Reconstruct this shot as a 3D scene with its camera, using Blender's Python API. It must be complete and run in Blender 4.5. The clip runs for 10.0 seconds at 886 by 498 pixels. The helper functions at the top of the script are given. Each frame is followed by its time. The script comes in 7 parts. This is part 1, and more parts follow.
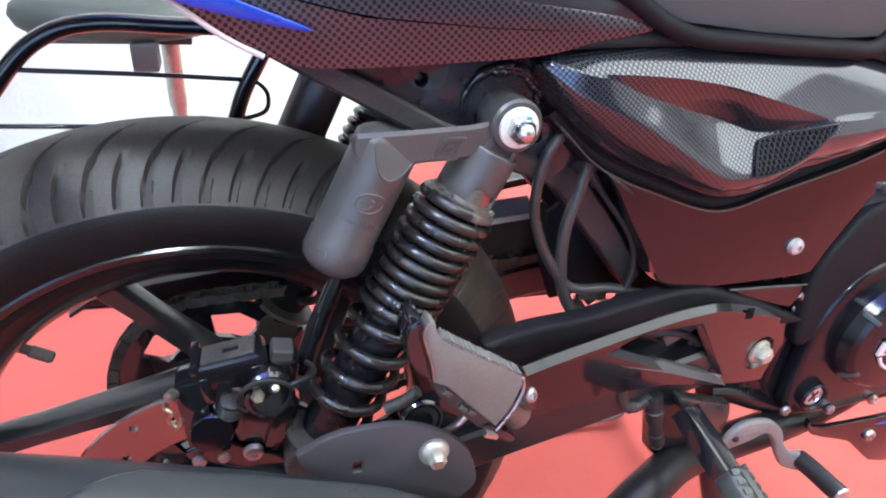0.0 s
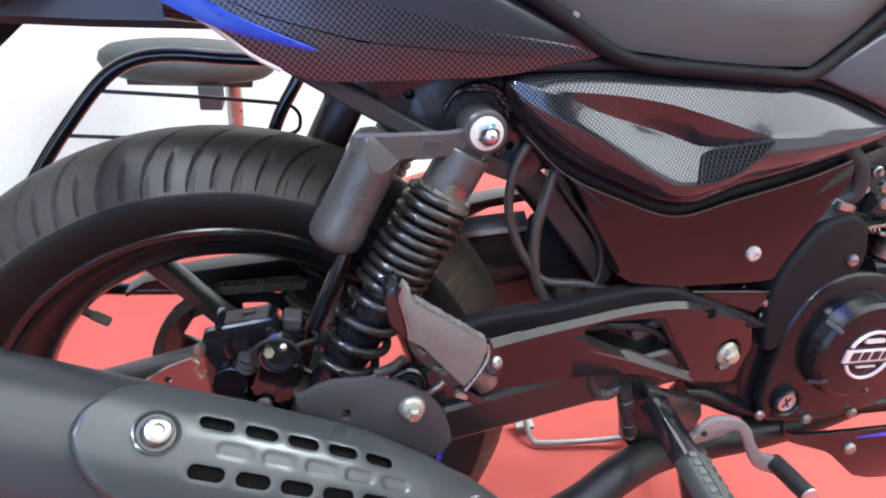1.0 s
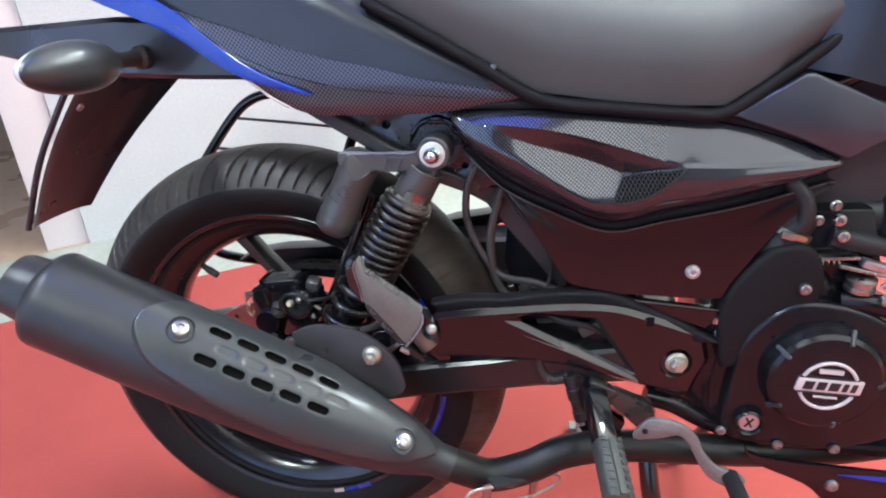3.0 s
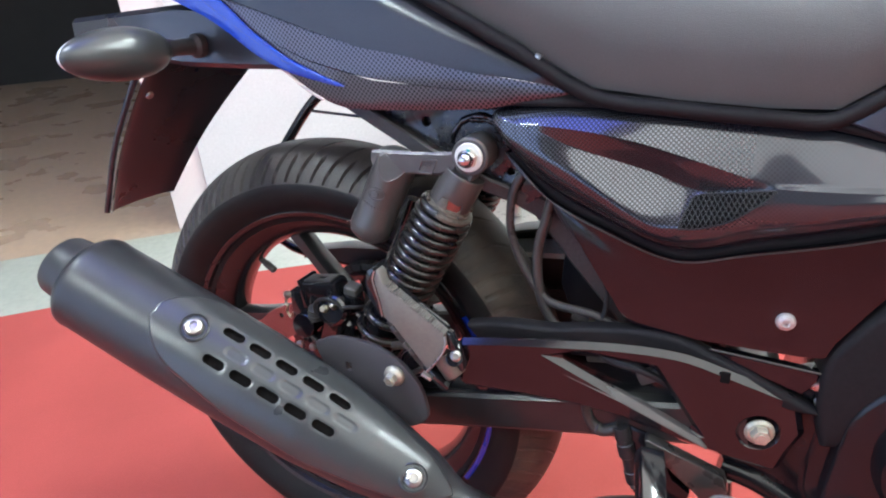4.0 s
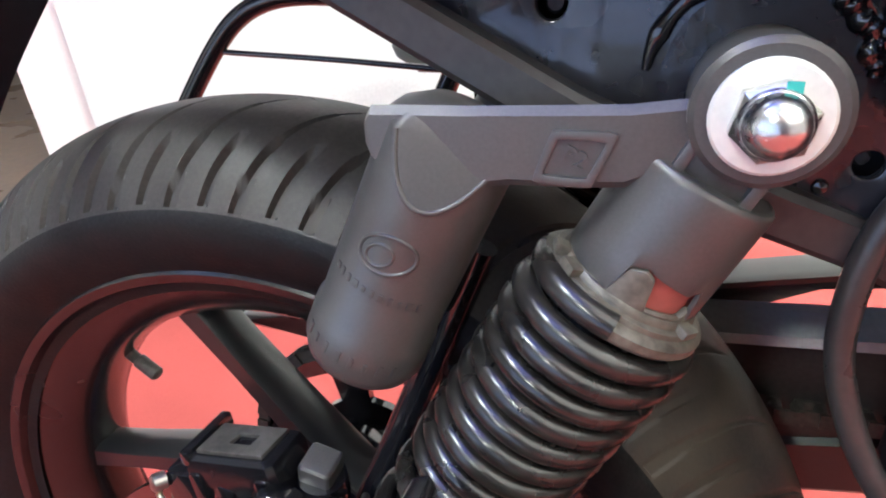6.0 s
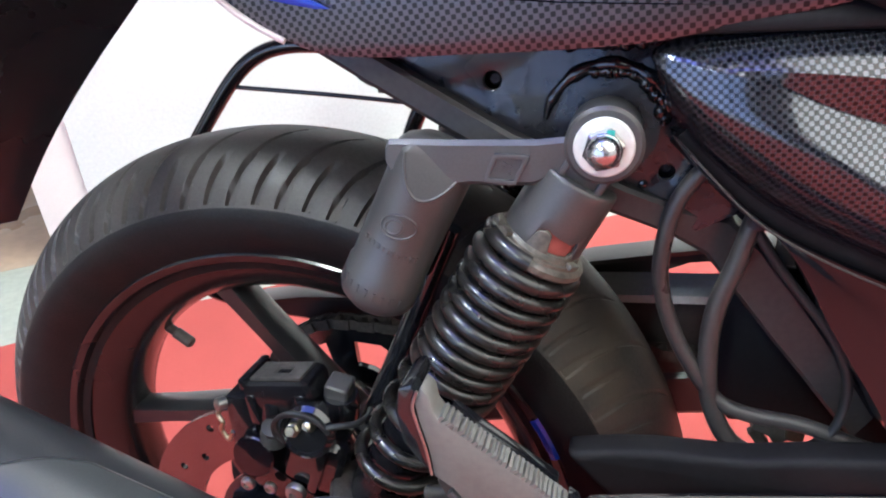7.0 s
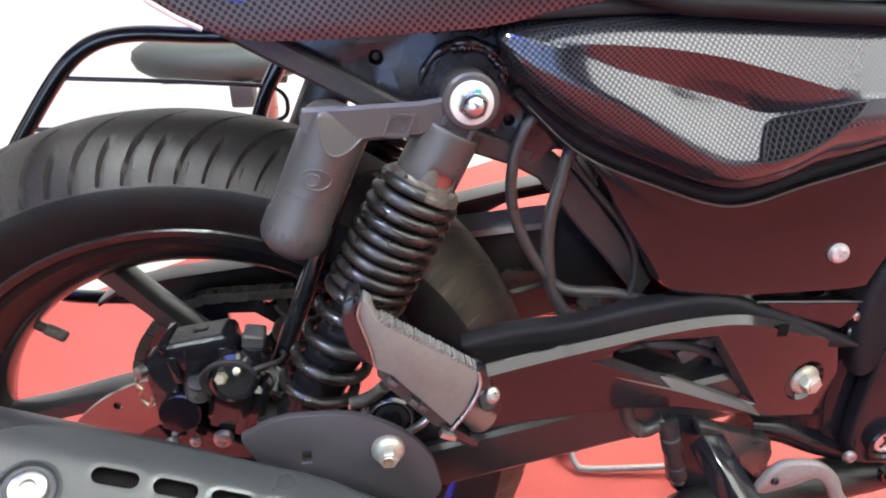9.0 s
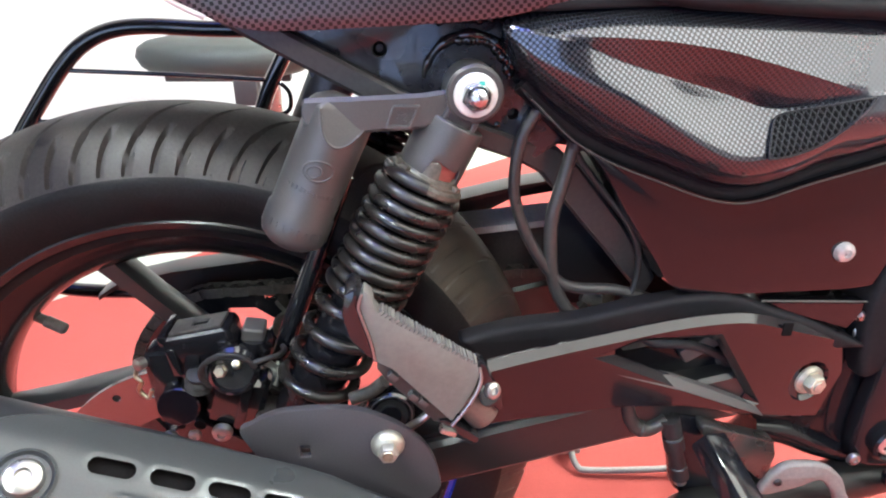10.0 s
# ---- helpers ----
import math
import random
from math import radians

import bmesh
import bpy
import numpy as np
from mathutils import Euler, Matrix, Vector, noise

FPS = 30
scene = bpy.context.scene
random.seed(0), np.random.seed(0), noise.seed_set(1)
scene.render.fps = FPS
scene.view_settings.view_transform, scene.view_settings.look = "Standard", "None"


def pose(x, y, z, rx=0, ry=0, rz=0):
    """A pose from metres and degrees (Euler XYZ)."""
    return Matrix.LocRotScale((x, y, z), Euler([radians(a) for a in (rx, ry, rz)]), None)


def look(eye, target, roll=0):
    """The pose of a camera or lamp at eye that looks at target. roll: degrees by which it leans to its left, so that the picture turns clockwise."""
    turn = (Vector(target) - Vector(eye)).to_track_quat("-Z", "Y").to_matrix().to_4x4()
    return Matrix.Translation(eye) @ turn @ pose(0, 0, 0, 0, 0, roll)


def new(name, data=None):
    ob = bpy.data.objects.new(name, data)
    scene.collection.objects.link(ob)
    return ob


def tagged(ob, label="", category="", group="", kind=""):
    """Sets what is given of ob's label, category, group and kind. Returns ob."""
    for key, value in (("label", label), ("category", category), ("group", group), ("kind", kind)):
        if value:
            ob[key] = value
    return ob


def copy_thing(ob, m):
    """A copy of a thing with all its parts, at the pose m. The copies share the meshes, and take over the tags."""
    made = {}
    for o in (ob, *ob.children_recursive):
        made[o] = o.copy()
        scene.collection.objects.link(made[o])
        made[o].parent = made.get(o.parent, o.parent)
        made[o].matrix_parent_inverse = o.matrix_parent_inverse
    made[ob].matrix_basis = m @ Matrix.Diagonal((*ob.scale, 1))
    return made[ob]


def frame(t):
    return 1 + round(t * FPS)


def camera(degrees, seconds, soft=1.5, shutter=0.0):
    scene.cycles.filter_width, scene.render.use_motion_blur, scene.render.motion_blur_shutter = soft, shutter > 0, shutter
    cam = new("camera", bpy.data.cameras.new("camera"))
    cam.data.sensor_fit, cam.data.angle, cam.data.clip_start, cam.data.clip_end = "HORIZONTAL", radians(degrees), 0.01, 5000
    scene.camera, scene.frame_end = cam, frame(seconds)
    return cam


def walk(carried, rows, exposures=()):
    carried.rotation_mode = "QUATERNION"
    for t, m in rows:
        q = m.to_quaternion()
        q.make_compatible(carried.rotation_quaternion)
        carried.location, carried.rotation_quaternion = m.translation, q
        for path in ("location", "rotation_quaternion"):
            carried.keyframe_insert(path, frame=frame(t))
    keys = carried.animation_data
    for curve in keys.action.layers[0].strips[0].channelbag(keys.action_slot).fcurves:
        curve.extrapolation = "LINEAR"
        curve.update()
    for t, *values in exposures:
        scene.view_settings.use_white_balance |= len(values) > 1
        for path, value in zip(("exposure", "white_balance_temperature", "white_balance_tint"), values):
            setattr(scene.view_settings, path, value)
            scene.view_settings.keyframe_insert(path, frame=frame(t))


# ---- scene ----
cam = camera(70.5, 10.0, soft=2.0)
PATH = [
    (0, (0.0481, -0.4376, 0.8150), (0.3345, 0.3443, 0.2614), 6.48),
    (0.5, (0.0769, -0.5201, 0.8260), (0.2903, 0.3096, 0.3102), 5.78),
    (1, (0.0778, -0.5513, 0.8216), (0.2878, 0.2941, 0.3306), 5.24),
    (1.5, (0.1040, -0.6269, 0.8401), (0.2755, 0.2356, 0.3639), 4.65),
    (2, (0.1496, -0.7295, 0.8680), (0.2421, 0.1544, 0.4096), 2.87),
    (2.5, (0.2104, -0.7613, 0.8818), (0.2422, 0.1294, 0.4283), 3.60),
    (3, (0.3396, -0.7189, 0.8857), (0.1933, 0.1510, 0.4147), -0.70),
    (3.2, (0.3921, -0.6912, 0.8853), (0.1544, 0.1536, 0.4060), -1.37),
    (4.3, (0.4285, -0.5537, 0.8334), (0.0613, 0.2519, 0.3683), -3.21),
    (4.5, (0.3837, -0.5013, 0.8133), (0.0362, 0.3124, 0.3473), -3.66),
    (5, (0.2756, -0.3603, 0.7601), (-0.0534, 0.4520, 0.2786), -3.88),
    (5.2, (0.2392, -0.3091, 0.7397), (-0.0958, 0.5043, 0.2642), -3.58),
    (6.3, (0.1969, -0.2410, 0.7056), (-0.1030, 0.5732, 0.2086), -3.75),
    (6.5, (0.2060, -0.2698, 0.7166), (-0.0993, 0.5514, 0.2345), -3.21),
    (7, (0.2230, -0.3667, 0.7553), (-0.0143, 0.4792, 0.2776), -2.28),
    (7.5, (0.2374, -0.4569, 0.7872), (0.0556, 0.4008, 0.3062), -1.57),
    (8, (0.2071, -0.4618, 0.7802), (0.2300, 0.4147, 0.2995), 0.53),
    (8.5, (0.1596, -0.4687, 0.7781), (0.2515, 0.3975, 0.2869), 0.48),
    (9, (0.1595, -0.4668, 0.7727), (0.2622, 0.3945, 0.2751), 1.12),
    (9.5, (0.1592, -0.4683, 0.7711), (0.2551, 0.3931, 0.2723), 1.59),
    (10, (0.1599, -0.4669, 0.7660), (0.2589, 0.3967, 0.2717), 1.59),
]
walk(cam, [(t, look(eye, target, roll)) for t, eye, target, roll in PATH], exposures=[(0.0, 0.61, 6200, 9), (0.8, 0.47, 6350, 10), (1.5, 0.42, 6300, 10), (2.0, 0.33, 6300, 10), (2.5, 0.17, 6400, 10), (3.1, 0.08, 6400, 10), (4.5, 0.33, 6700, 11), (5.2, 0.40, 7000, 11), (6.3, 0.55, 6750, 10), (7.5, 0.33, 6500, 10), (8.5, 0.69, 6850, 10), (10.0, 0.69, 6850, 10)])

# ---- light ----
world = bpy.data.worlds.new("showroom_air")
world.use_nodes = True
world.node_tree.nodes["Background"].inputs[0].default_value = (0.75, 0.85, 1.0, 1)
world.node_tree.nodes["Background"].inputs[1].default_value = 0.25
scene.world = world
LAMP_POWER = 200.0
CEILING_GLOW = 2.5
BLUE_GLOW = 3.4
WINDOW_POWER = 1.3


# ---- materials ----
def material(name, colour, rough=0.5, metal=0.0, coat=0.0, coat_rough=0.05, spread=0.15, grain=300.0, bump=0.0, patch=8.0, rough_spread=0.08, spec=0.5, coat_ior=1.5):
    """A surface with fine grain, larger patches of wear and a fine relief."""
    m = bpy.data.materials.new(name)
    m.use_nodes = True
    t = m.node_tree
    b = t.nodes["Principled BSDF"]
    co = t.nodes.new("ShaderNodeTexCoord")
    fine, wide = t.nodes.new("ShaderNodeTexNoise"), t.nodes.new("ShaderNodeTexNoise")
    fine.inputs["Scale"].default_value, wide.inputs["Scale"].default_value = grain, patch
    fine.inputs["Detail"].default_value, wide.inputs["Detail"].default_value = 2, 5
    t.links.new(co.outputs["Object"], fine.inputs["Vector"])
    t.links.new(co.outputs["Object"], wide.inputs["Vector"])
    both = t.nodes.new("ShaderNodeMath")
    both.operation = "ADD"
    t.links.new(fine.outputs[0], both.inputs[0])
    t.links.new(wide.outputs[0], both.inputs[1])
    ramp = t.nodes.new("ShaderNodeMapRange")
    ramp.inputs[1].default_value, ramp.inputs[2].default_value = 0.7, 1.3
    t.links.new(both.outputs[0], ramp.inputs[0])
    mix = t.nodes.new("ShaderNodeMix")
    mix.data_type = "RGBA"
    mix.inputs[6].default_value = (*[c * (1 - spread) for c in colour], 1)
    mix.inputs[7].default_value = (*[min(1, c * (1 + spread)) for c in colour], 1)
    t.links.new(ramp.outputs[0], mix.inputs[0])
    t.links.new(mix.outputs[2], b.inputs["Base Color"])
    r = t.nodes.new("ShaderNodeMapRange")
    r.inputs[1].default_value, r.inputs[2].default_value = 0.3, 0.7
    r.inputs[3].default_value, r.inputs[4].default_value = max(0.02, rough - rough_spread), min(1, rough + rough_spread)
    t.links.new(wide.outputs[0], r.inputs[0])
    t.links.new(r.outputs[0], b.inputs["Roughness"])
    b.inputs["Metallic"].default_value = metal
    b.inputs["Coat Weight"].default_value, b.inputs["Coat Roughness"].default_value = coat, coat_rough
    b.inputs["Specular IOR Level"].default_value = spec
    b.inputs["Coat IOR"].default_value = coat_ior
    if bump:
        n = t.nodes.new("ShaderNodeBump")
        n.inputs["Strength"].default_value, n.inputs["Distance"].default_value = bump, 0.001
        t.links.new(fine.outputs[0], n.inputs["Height"])
        t.links.new(n.outputs[0], b.inputs["Normal"])
    return m


def weave(name, dark, light, pitch, rough, rough_light, coat=0.8, dot=0.15, coat_rough=0.035, coat_ior=1.5, crisp=0.45, fade=None):
    """A printed carbon weave: staggered dots on a lighter ground, in the plane of the bike's side."""
    m = material(name, dark, rough=rough, coat=coat, coat_rough=coat_rough, spread=0.1, spec=0.25, coat_ior=coat_ior)
    t = m.node_tree
    b = t.nodes["Principled BSDF"]
    co = t.nodes.new("ShaderNodeTexCoord")
    turn = t.nodes.new("ShaderNodeMapping")
    turn.inputs["Rotation"].default_value = (0, radians(8), 0)
    t.links.new(co.outputs["Object"], turn.inputs["Vector"])
    sep = t.nodes.new("ShaderNodeSeparateXYZ")
    t.links.new(turn.outputs[0], sep.inputs[0])
    waves = []
    for axis, k in ((0, 2 * math.pi / pitch), (2, 2 * math.pi / pitch)):
        mul = t.nodes.new("ShaderNodeMath")
        mul.operation = "MULTIPLY"
        mul.inputs[1].default_value = k
        t.links.new(sep.outputs[axis], mul.inputs[0])
        sin = t.nodes.new("ShaderNodeMath")
        sin.operation = "SINE"
        t.links.new(mul.outputs[0], sin.inputs[0])
        waves.append(sin)
    prod = t.nodes.new("ShaderNodeMath")
    prod.operation = "MULTIPLY"
    t.links.new(waves[0].outputs[0], prod.inputs[0])
    t.links.new(waves[1].outputs[0], prod.inputs[1])
    step = t.nodes.new("ShaderNodeMapRange")
    step.inputs[1].default_value, step.inputs[2].default_value = dot, dot + crisp
    t.links.new(prod.outputs[0], step.inputs[0])
    if fade:
        # imitates reflections washing out the even print: weave flattened towards the front
        raw = t.nodes.new("ShaderNodeSeparateXYZ")
        t.links.new(co.outputs["Object"], raw.inputs[0])
        far = t.nodes.new("ShaderNodeMapRange")
        far.inputs[1].default_value, far.inputs[2].default_value = fade
        t.links.new(raw.outputs[0], far.inputs[0])
        thin = t.nodes.new("ShaderNodeMix")
        thin.inputs[3].default_value = 0.55
        t.links.new(far.outputs[0], thin.inputs[0])
        t.links.new(step.outputs[0], thin.inputs[2])
        step = thin
    mix = t.nodes.new("ShaderNodeMix")
    mix.data_type = "RGBA"
    mix.inputs[6].default_value, mix.inputs[7].default_value = (*light, 1), (*dark, 1)
    t.links.new(step.outputs[0], mix.inputs[0])
    t.links.new(mix.outputs[2], b.inputs["Base Color"])
    r = t.nodes.new("ShaderNodeMapRange")
    r.inputs[3].default_value, r.inputs[4].default_value = rough_light, rough
    t.links.new(step.outputs[0], r.inputs[0])
    t.links.new(r.outputs[0], b.inputs["Roughness"])
    k = t.nodes.new("ShaderNodeMapRange")
    k.inputs[3].default_value, k.inputs[4].default_value = 0.85, 0.1
    t.links.new(step.outputs[0], k.inputs[0])
    t.links.new(k.outputs[0], b.inputs["Metallic"])
    return m


M_FRAME = material("lumpy_black_frame_paint", (0.016, 0.0155, 0.020), rough=0.24, coat=0.45, coat_rough=0.06, spec=0.35, grain=160, bump=0.35, spread=0.2)
M_WELD = material("spattered_weld_paint", (0.006, 0.006, 0.007), rough=0.12, coat=0.6, coat_rough=0.05, spread=0.3)
M_GLOSS = material("black_gloss_paint", (0.009, 0.009, 0.011), rough=0.13, coat=0.7, rough_spread=0.04, spread=0.2, coat_ior=1.5)
M_PANEL = material("black_panel_paint", (0.0055, 0.0045, 0.0065), rough=0.16, coat=0.8, coat_rough=0.07, rough_spread=0.04, spread=0.2, spec=0.2, coat_ior=1.5)
M_CARBON = weave("carbon_print", (0.006, 0.006, 0.008), (0.108, 0.113, 0.129), 0.0040, 0.16, 0.21, coat=1.0, dot=-0.15, coat_ior=1.38, crisp=0.35, fade=(0.40, 0.53))
M_CARBON_TAIL = weave("carbon_print_tail", (0.007, 0.006, 0.009), (0.115, 0.104, 0.122), 0.0050, 0.3, 0.28, coat=0.6, dot=-0.05, coat_rough=0.12, crisp=0.3)
M_GREY = material("dark_grey_metallic_paint", (0.030, 0.033, 0.042), rough=0.34, metal=0.35, coat=0.3, coat_rough=0.18, rough_spread=0.04, grain=900)
M_KNEE = material("charcoal_flake_paint", (0.041, 0.044, 0.057), rough=0.3, metal=0.3, coat=0.7, coat_rough=0.08, rough_spread=0.04, grain=1600, spread=0.3)
M_BLUE = material("blue_decal", (0.003, 0.038, 0.38), rough=0.25, coat=0.5, spread=0.1)
M_SATIN = material("satin_black_heat_paint", (0.026, 0.027, 0.030), rough=0.36, spec=0.5, bump=0.08, grain=700, rough_spread=0.02, spread=0.08)
M_PIPE = material("sooty_black_pipe", (0.010, 0.0095, 0.0095), rough=0.42, spec=0.4, spread=0.25, patch=30, bump=0.05)
M_SHIELD = material("charcoal_heat_shield_paint", (0.058, 0.062, 0.064), rough=0.29, metal=0.35, bump=0.05, grain=900, rough_spread=0.02, spread=0.08)
M_MATT = material("matt_black_plastic", (0.040, 0.037, 0.040), rough=0.55, bump=0.12, grain=600)
M_PLASTIC = material("dark_grey_fender_plastic", (0.014, 0.015, 0.022), rough=0.3, bump=0.06, grain=500, coat=0.6, coat_rough=0.14)
M_ALLOY = material("charcoal_cast_alloy", (0.084, 0.078, 0.075), rough=0.38, metal=0.35, bump=0.04, grain=900, spread=0.10)
M_PLATE = material("matt_black_steel_plate", (0.046, 0.042, 0.046), rough=0.5, bump=0.08, grain=700)
M_SPRING = material("black_powder_coat", (0.0135, 0.0118, 0.0105), rough=0.28, coat=0.25, coat_rough=0.16, spread=0.5, patch=45, bump=0.06, rough_spread=0.04)
M_SEAT_RING = material("dusty_brown_casting", (0.088, 0.076, 0.060), rough=0.42, spread=0.5, patch=70, bump=0.15, rough_spread=0.12)
M_DUST = material("dusty_black_casting", (0.045, 0.040, 0.036), rough=0.55, spread=0.5, patch=40, bump=0.2)
M_RUBBER = material("tyre_rubber", (0.0105, 0.0092, 0.0092), rough=0.58, spec=0.22, spread=0.35, patch=25, bump=0.25, grain=500, rough_spread=0.12)
M_TREAD = material("scuffed_tread_rubber", (0.043, 0.037, 0.034), rough=0.5, spec=0.35, spread=0.28, patch=22, bump=0.12, grain=450, rough_spread=0.12)
M_HOSE = material("grey_brown_cable_sheath", (0.036, 0.032, 0.030), rough=0.34, spread=0.2, patch=40)
M_RAIL = material("dusty_brown_black_steel", (0.028, 0.024, 0.024), rough=0.48, spread=0.3, patch=30, bump=0.1)
M_GROOVE = material("dusty_groove_rubber", (0.024, 0.021, 0.020), rough=0.7, spread=0.3, patch=30)
M_FLANGE = material("pale_grey_painted_steel", (0.60, 0.63, 0.63), rough=0.35, metal=0.1, spread=0.1)
M_WHEEL = material("black_wheel_lacquer", (0.012, 0.012, 0.013), rough=0.33, coat=0.35, coat_rough=0.16, rough_spread=0.05)
M_RIM = material("satin_black_rim_lacquer", (0.007, 0.0065, 0.007), rough=0.25, coat=0.4, coat_rough=0.14, rough_spread=0.03)
M_BOOT = material("dull_black_boot_rubber", (0.010, 0.009, 0.0105), rough=0.6, spec=0.18, spread=0.25, patch=40)
M_TEAL = material("teal_paint_mark", (0.02, 0.35, 0.30), rough=0.5)
M_CABLE = material("black_cable_rubber", (0.013, 0.012, 0.013), rough=0.55, spread=0.2)
M_SEAT = material("grained_black_vinyl", (0.080, 0.077, 0.079), rough=0.58, spec=0.25, bump=0.35, grain=1400, spread=0.12, rough_spread=0.04)
M_ZINC = material("zinc_plated_steel", (0.62, 0.60, 0.55), rough=0.3, metal=1.0, spread=0.12, patch=90)
M_WASHER = material("bright_washer_steel", (0.72, 0.71, 0.66), rough=0.38, metal=0.25, spread=0.08, patch=120)
M_STUD = material("dull_pale_screw", (0.55, 0.52, 0.50), rough=0.35, metal=0.6, spread=0.15, patch=150)
M_STEEL = material("brushed_stainless_steel", (0.44, 0.43, 0.41), rough=0.33, metal=1.0, spread=0.15, patch=60)
M_CHROME = material("smeared_chrome", (0.60, 0.61, 0.62), rough=0.24, metal=1.0, spread=0.25, patch=220, rough_spread=0.06)
M_ALU = material("polished_aluminium", (0.62, 0.60, 0.60), rough=0.36, metal=0.9, spread=0.1, patch=50)
M_DISC = material("brake_disc_steel", (0.26, 0.24, 0.24), rough=0.2, metal=1.0, spread=0.12, grain=1500)
M_BRASS = material("yellow_passivated_steel", (0.50, 0.45, 0.33), rough=0.35, metal=1.0, spread=0.25, patch=120)
M_LENS = material("clear_lens_plastic", (0.75, 0.77, 0.8), rough=0.15, coat=0.5, spread=0.05)
M_RED = material("red_painted_collar", (0.30, 0.075, 0.06), rough=0.5, spread=0.15)
M_EMBLEM = material("pale_printed_emblem", (0.62, 0.53, 0.52), rough=0.35, spread=0.05)
M_INK = material("black_printed_marks", (0.015, 0.012, 0.013), rough=0.4)
# near-black colour that stands in for the shade inside openings
M_VOID = material("black_for_shaded_openings", (0.008, 0.007, 0.007), rough=0.9, spec=0.05)
M_CUP = material("dull_yellow_zinc", (0.47, 0.45, 0.37), rough=0.42, metal=0.7, spread=0.15, patch=90)
M_BARREL = material("brown_satin_steel", (0.17, 0.135, 0.115), rough=0.36, metal=0.6, spread=0.15, patch=60)
M_BRACKET = material("satin_black_bracket_casting", (0.030, 0.028, 0.027), rough=0.30, coat=0.35, coat_rough=0.2, spread=0.2, patch=40, bump=0.05)
M_PEG = material("worn_peg_rubber", (0.055, 0.058, 0.052), rough=0.5, spread=0.25, patch=60, bump=0.2)
M_PEG_TOP = material("grey_peg_casting", (0.155, 0.145, 0.130), rough=0.5, spread=0.10, patch=40, bump=0.05, metal=0.2)
M_WALL = material("white_wall_paint", (0.525, 0.525, 0.52), rough=0.75, spread=0.08, patch=2.5, bump=0.1, grain=120)
M_JAMB = material("pinkish_white_jamb_paint", (0.70, 0.62, 0.60), rough=0.6, spread=0.04, patch=4)
M_CEIL_DARK = material("taupe_ceiling_paint", (0.36, 0.34, 0.32), rough=0.7, spread=0.08, patch=3)
M_ENGINE = material("satin_black_engine_paint", (0.008, 0.0078, 0.0098), rough=0.21, spread=0.25, patch=30, spec=0.4, rough_spread=0.08, bump=0.03)
M_CEIL = material("white_ceiling_paint", (0.78, 0.78, 0.78), rough=0.8, spread=0.03)
M_TILE = material("pale_grey_stone_floor", (0.34, 0.35, 0.30), rough=0.35, spread=0.12, patch=5, grain=60, rough_spread=0.08)
M_TAN = material("tan_stone_floor", (0.38, 0.27, 0.19), rough=0.3, spread=0.12, patch=4, grain=40)
M_CARPET = material("red_felt_carpet", (0.355, 0.068, 0.060), rough=0.95, spread=0.14, patch=3.5, grain=900, bump=0.5, spec=0.1)
M_WIRE = material("dark_wire", (0.020, 0.020, 0.022), rough=0.4, metal=0.4)
M_FARWALL = material("dark_blue_grey_wall_paint", (0.07, 0.075, 0.095), rough=0.7, spread=0.1, patch=2)
# the dimness of the room beyond is put into this wall colour
M_DARKWALL = material("unlit_room_black", (0.02, 0.02, 0.022), rough=0.7)
M_PEDAL = material("dull_grey_steel", (0.20, 0.18, 0.175), rough=0.5, metal=0.25, spread=0.15, patch=50)
M_STOOL = material("grey_vinyl_cushion", (0.034, 0.040, 0.037), rough=0.5, bump=0.1)


def dusty(m, colour, low, high, scale):
    """Lays road dust in patches over a material, towards the front of the wheel."""
    t = m.node_tree
    b = t.nodes["Principled BSDF"]
    co, sep, n = t.nodes.new("ShaderNodeTexCoord"), t.nodes.new("ShaderNodeSeparateXYZ"), t.nodes.new("ShaderNodeTexNoise")
    n.inputs["Scale"].default_value, n.inputs["Detail"].default_value = scale, 5
    t.links.new(co.outputs["Object"], sep.inputs[0])
    t.links.new(co.outputs["Object"], n.inputs["Vector"])
    ahead, patch, both, mix = t.nodes.new("ShaderNodeMapRange"), t.nodes.new("ShaderNodeMapRange"), t.nodes.new("ShaderNodeMath"), t.nodes.new("ShaderNodeMix")
    ahead.inputs[1].default_value, ahead.inputs[2].default_value = low, high
    patch.inputs[1].default_value, patch.inputs[2].default_value = 0.35, 0.65
    both.operation = "MULTIPLY"
    t.links.new(sep.outputs[0], ahead.inputs[0])
    t.links.new(n.outputs[0], patch.inputs[0])
    t.links.new(ahead.outputs[0], both.inputs[0])
    t.links.new(patch.outputs[0], both.inputs[1])
    mix.data_type = "RGBA"
    mix.inputs[7].default_value = (*colour, 1)
    t.links.new(both.outputs[0], mix.inputs[0])
    t.links.new(b.inputs["Base Color"].links[0].from_socket, mix.inputs[6])
    t.links.new(mix.outputs[2], b.inputs["Base Color"])


dusty(M_TREAD, (0.074, 0.057, 0.043), 0.08, 0.20, 28)
dusty(M_GROOVE, (0.066, 0.051, 0.039), -0.20, 0.20, 28)


# ---- mesh tools ----
def part(name, bm, mat, parent, label="", angle=35, kind=""):
    """Links a bmesh as one smooth-shaded mesh object under its thing or part."""
    me = bpy.data.meshes.new(name)
    bmesh.ops.recalc_face_normals(bm, faces=bm.faces)
    bm.to_mesh(me)
    bm.free()
    for p in me.polygons:
        p.use_smooth = True
    me.set_sharp_from_angle(angle=radians(angle))
    me.materials.append(mat)
    ob = new(name, me)
    ob.parent = parent
    return tagged(ob, label=label, kind=kind)


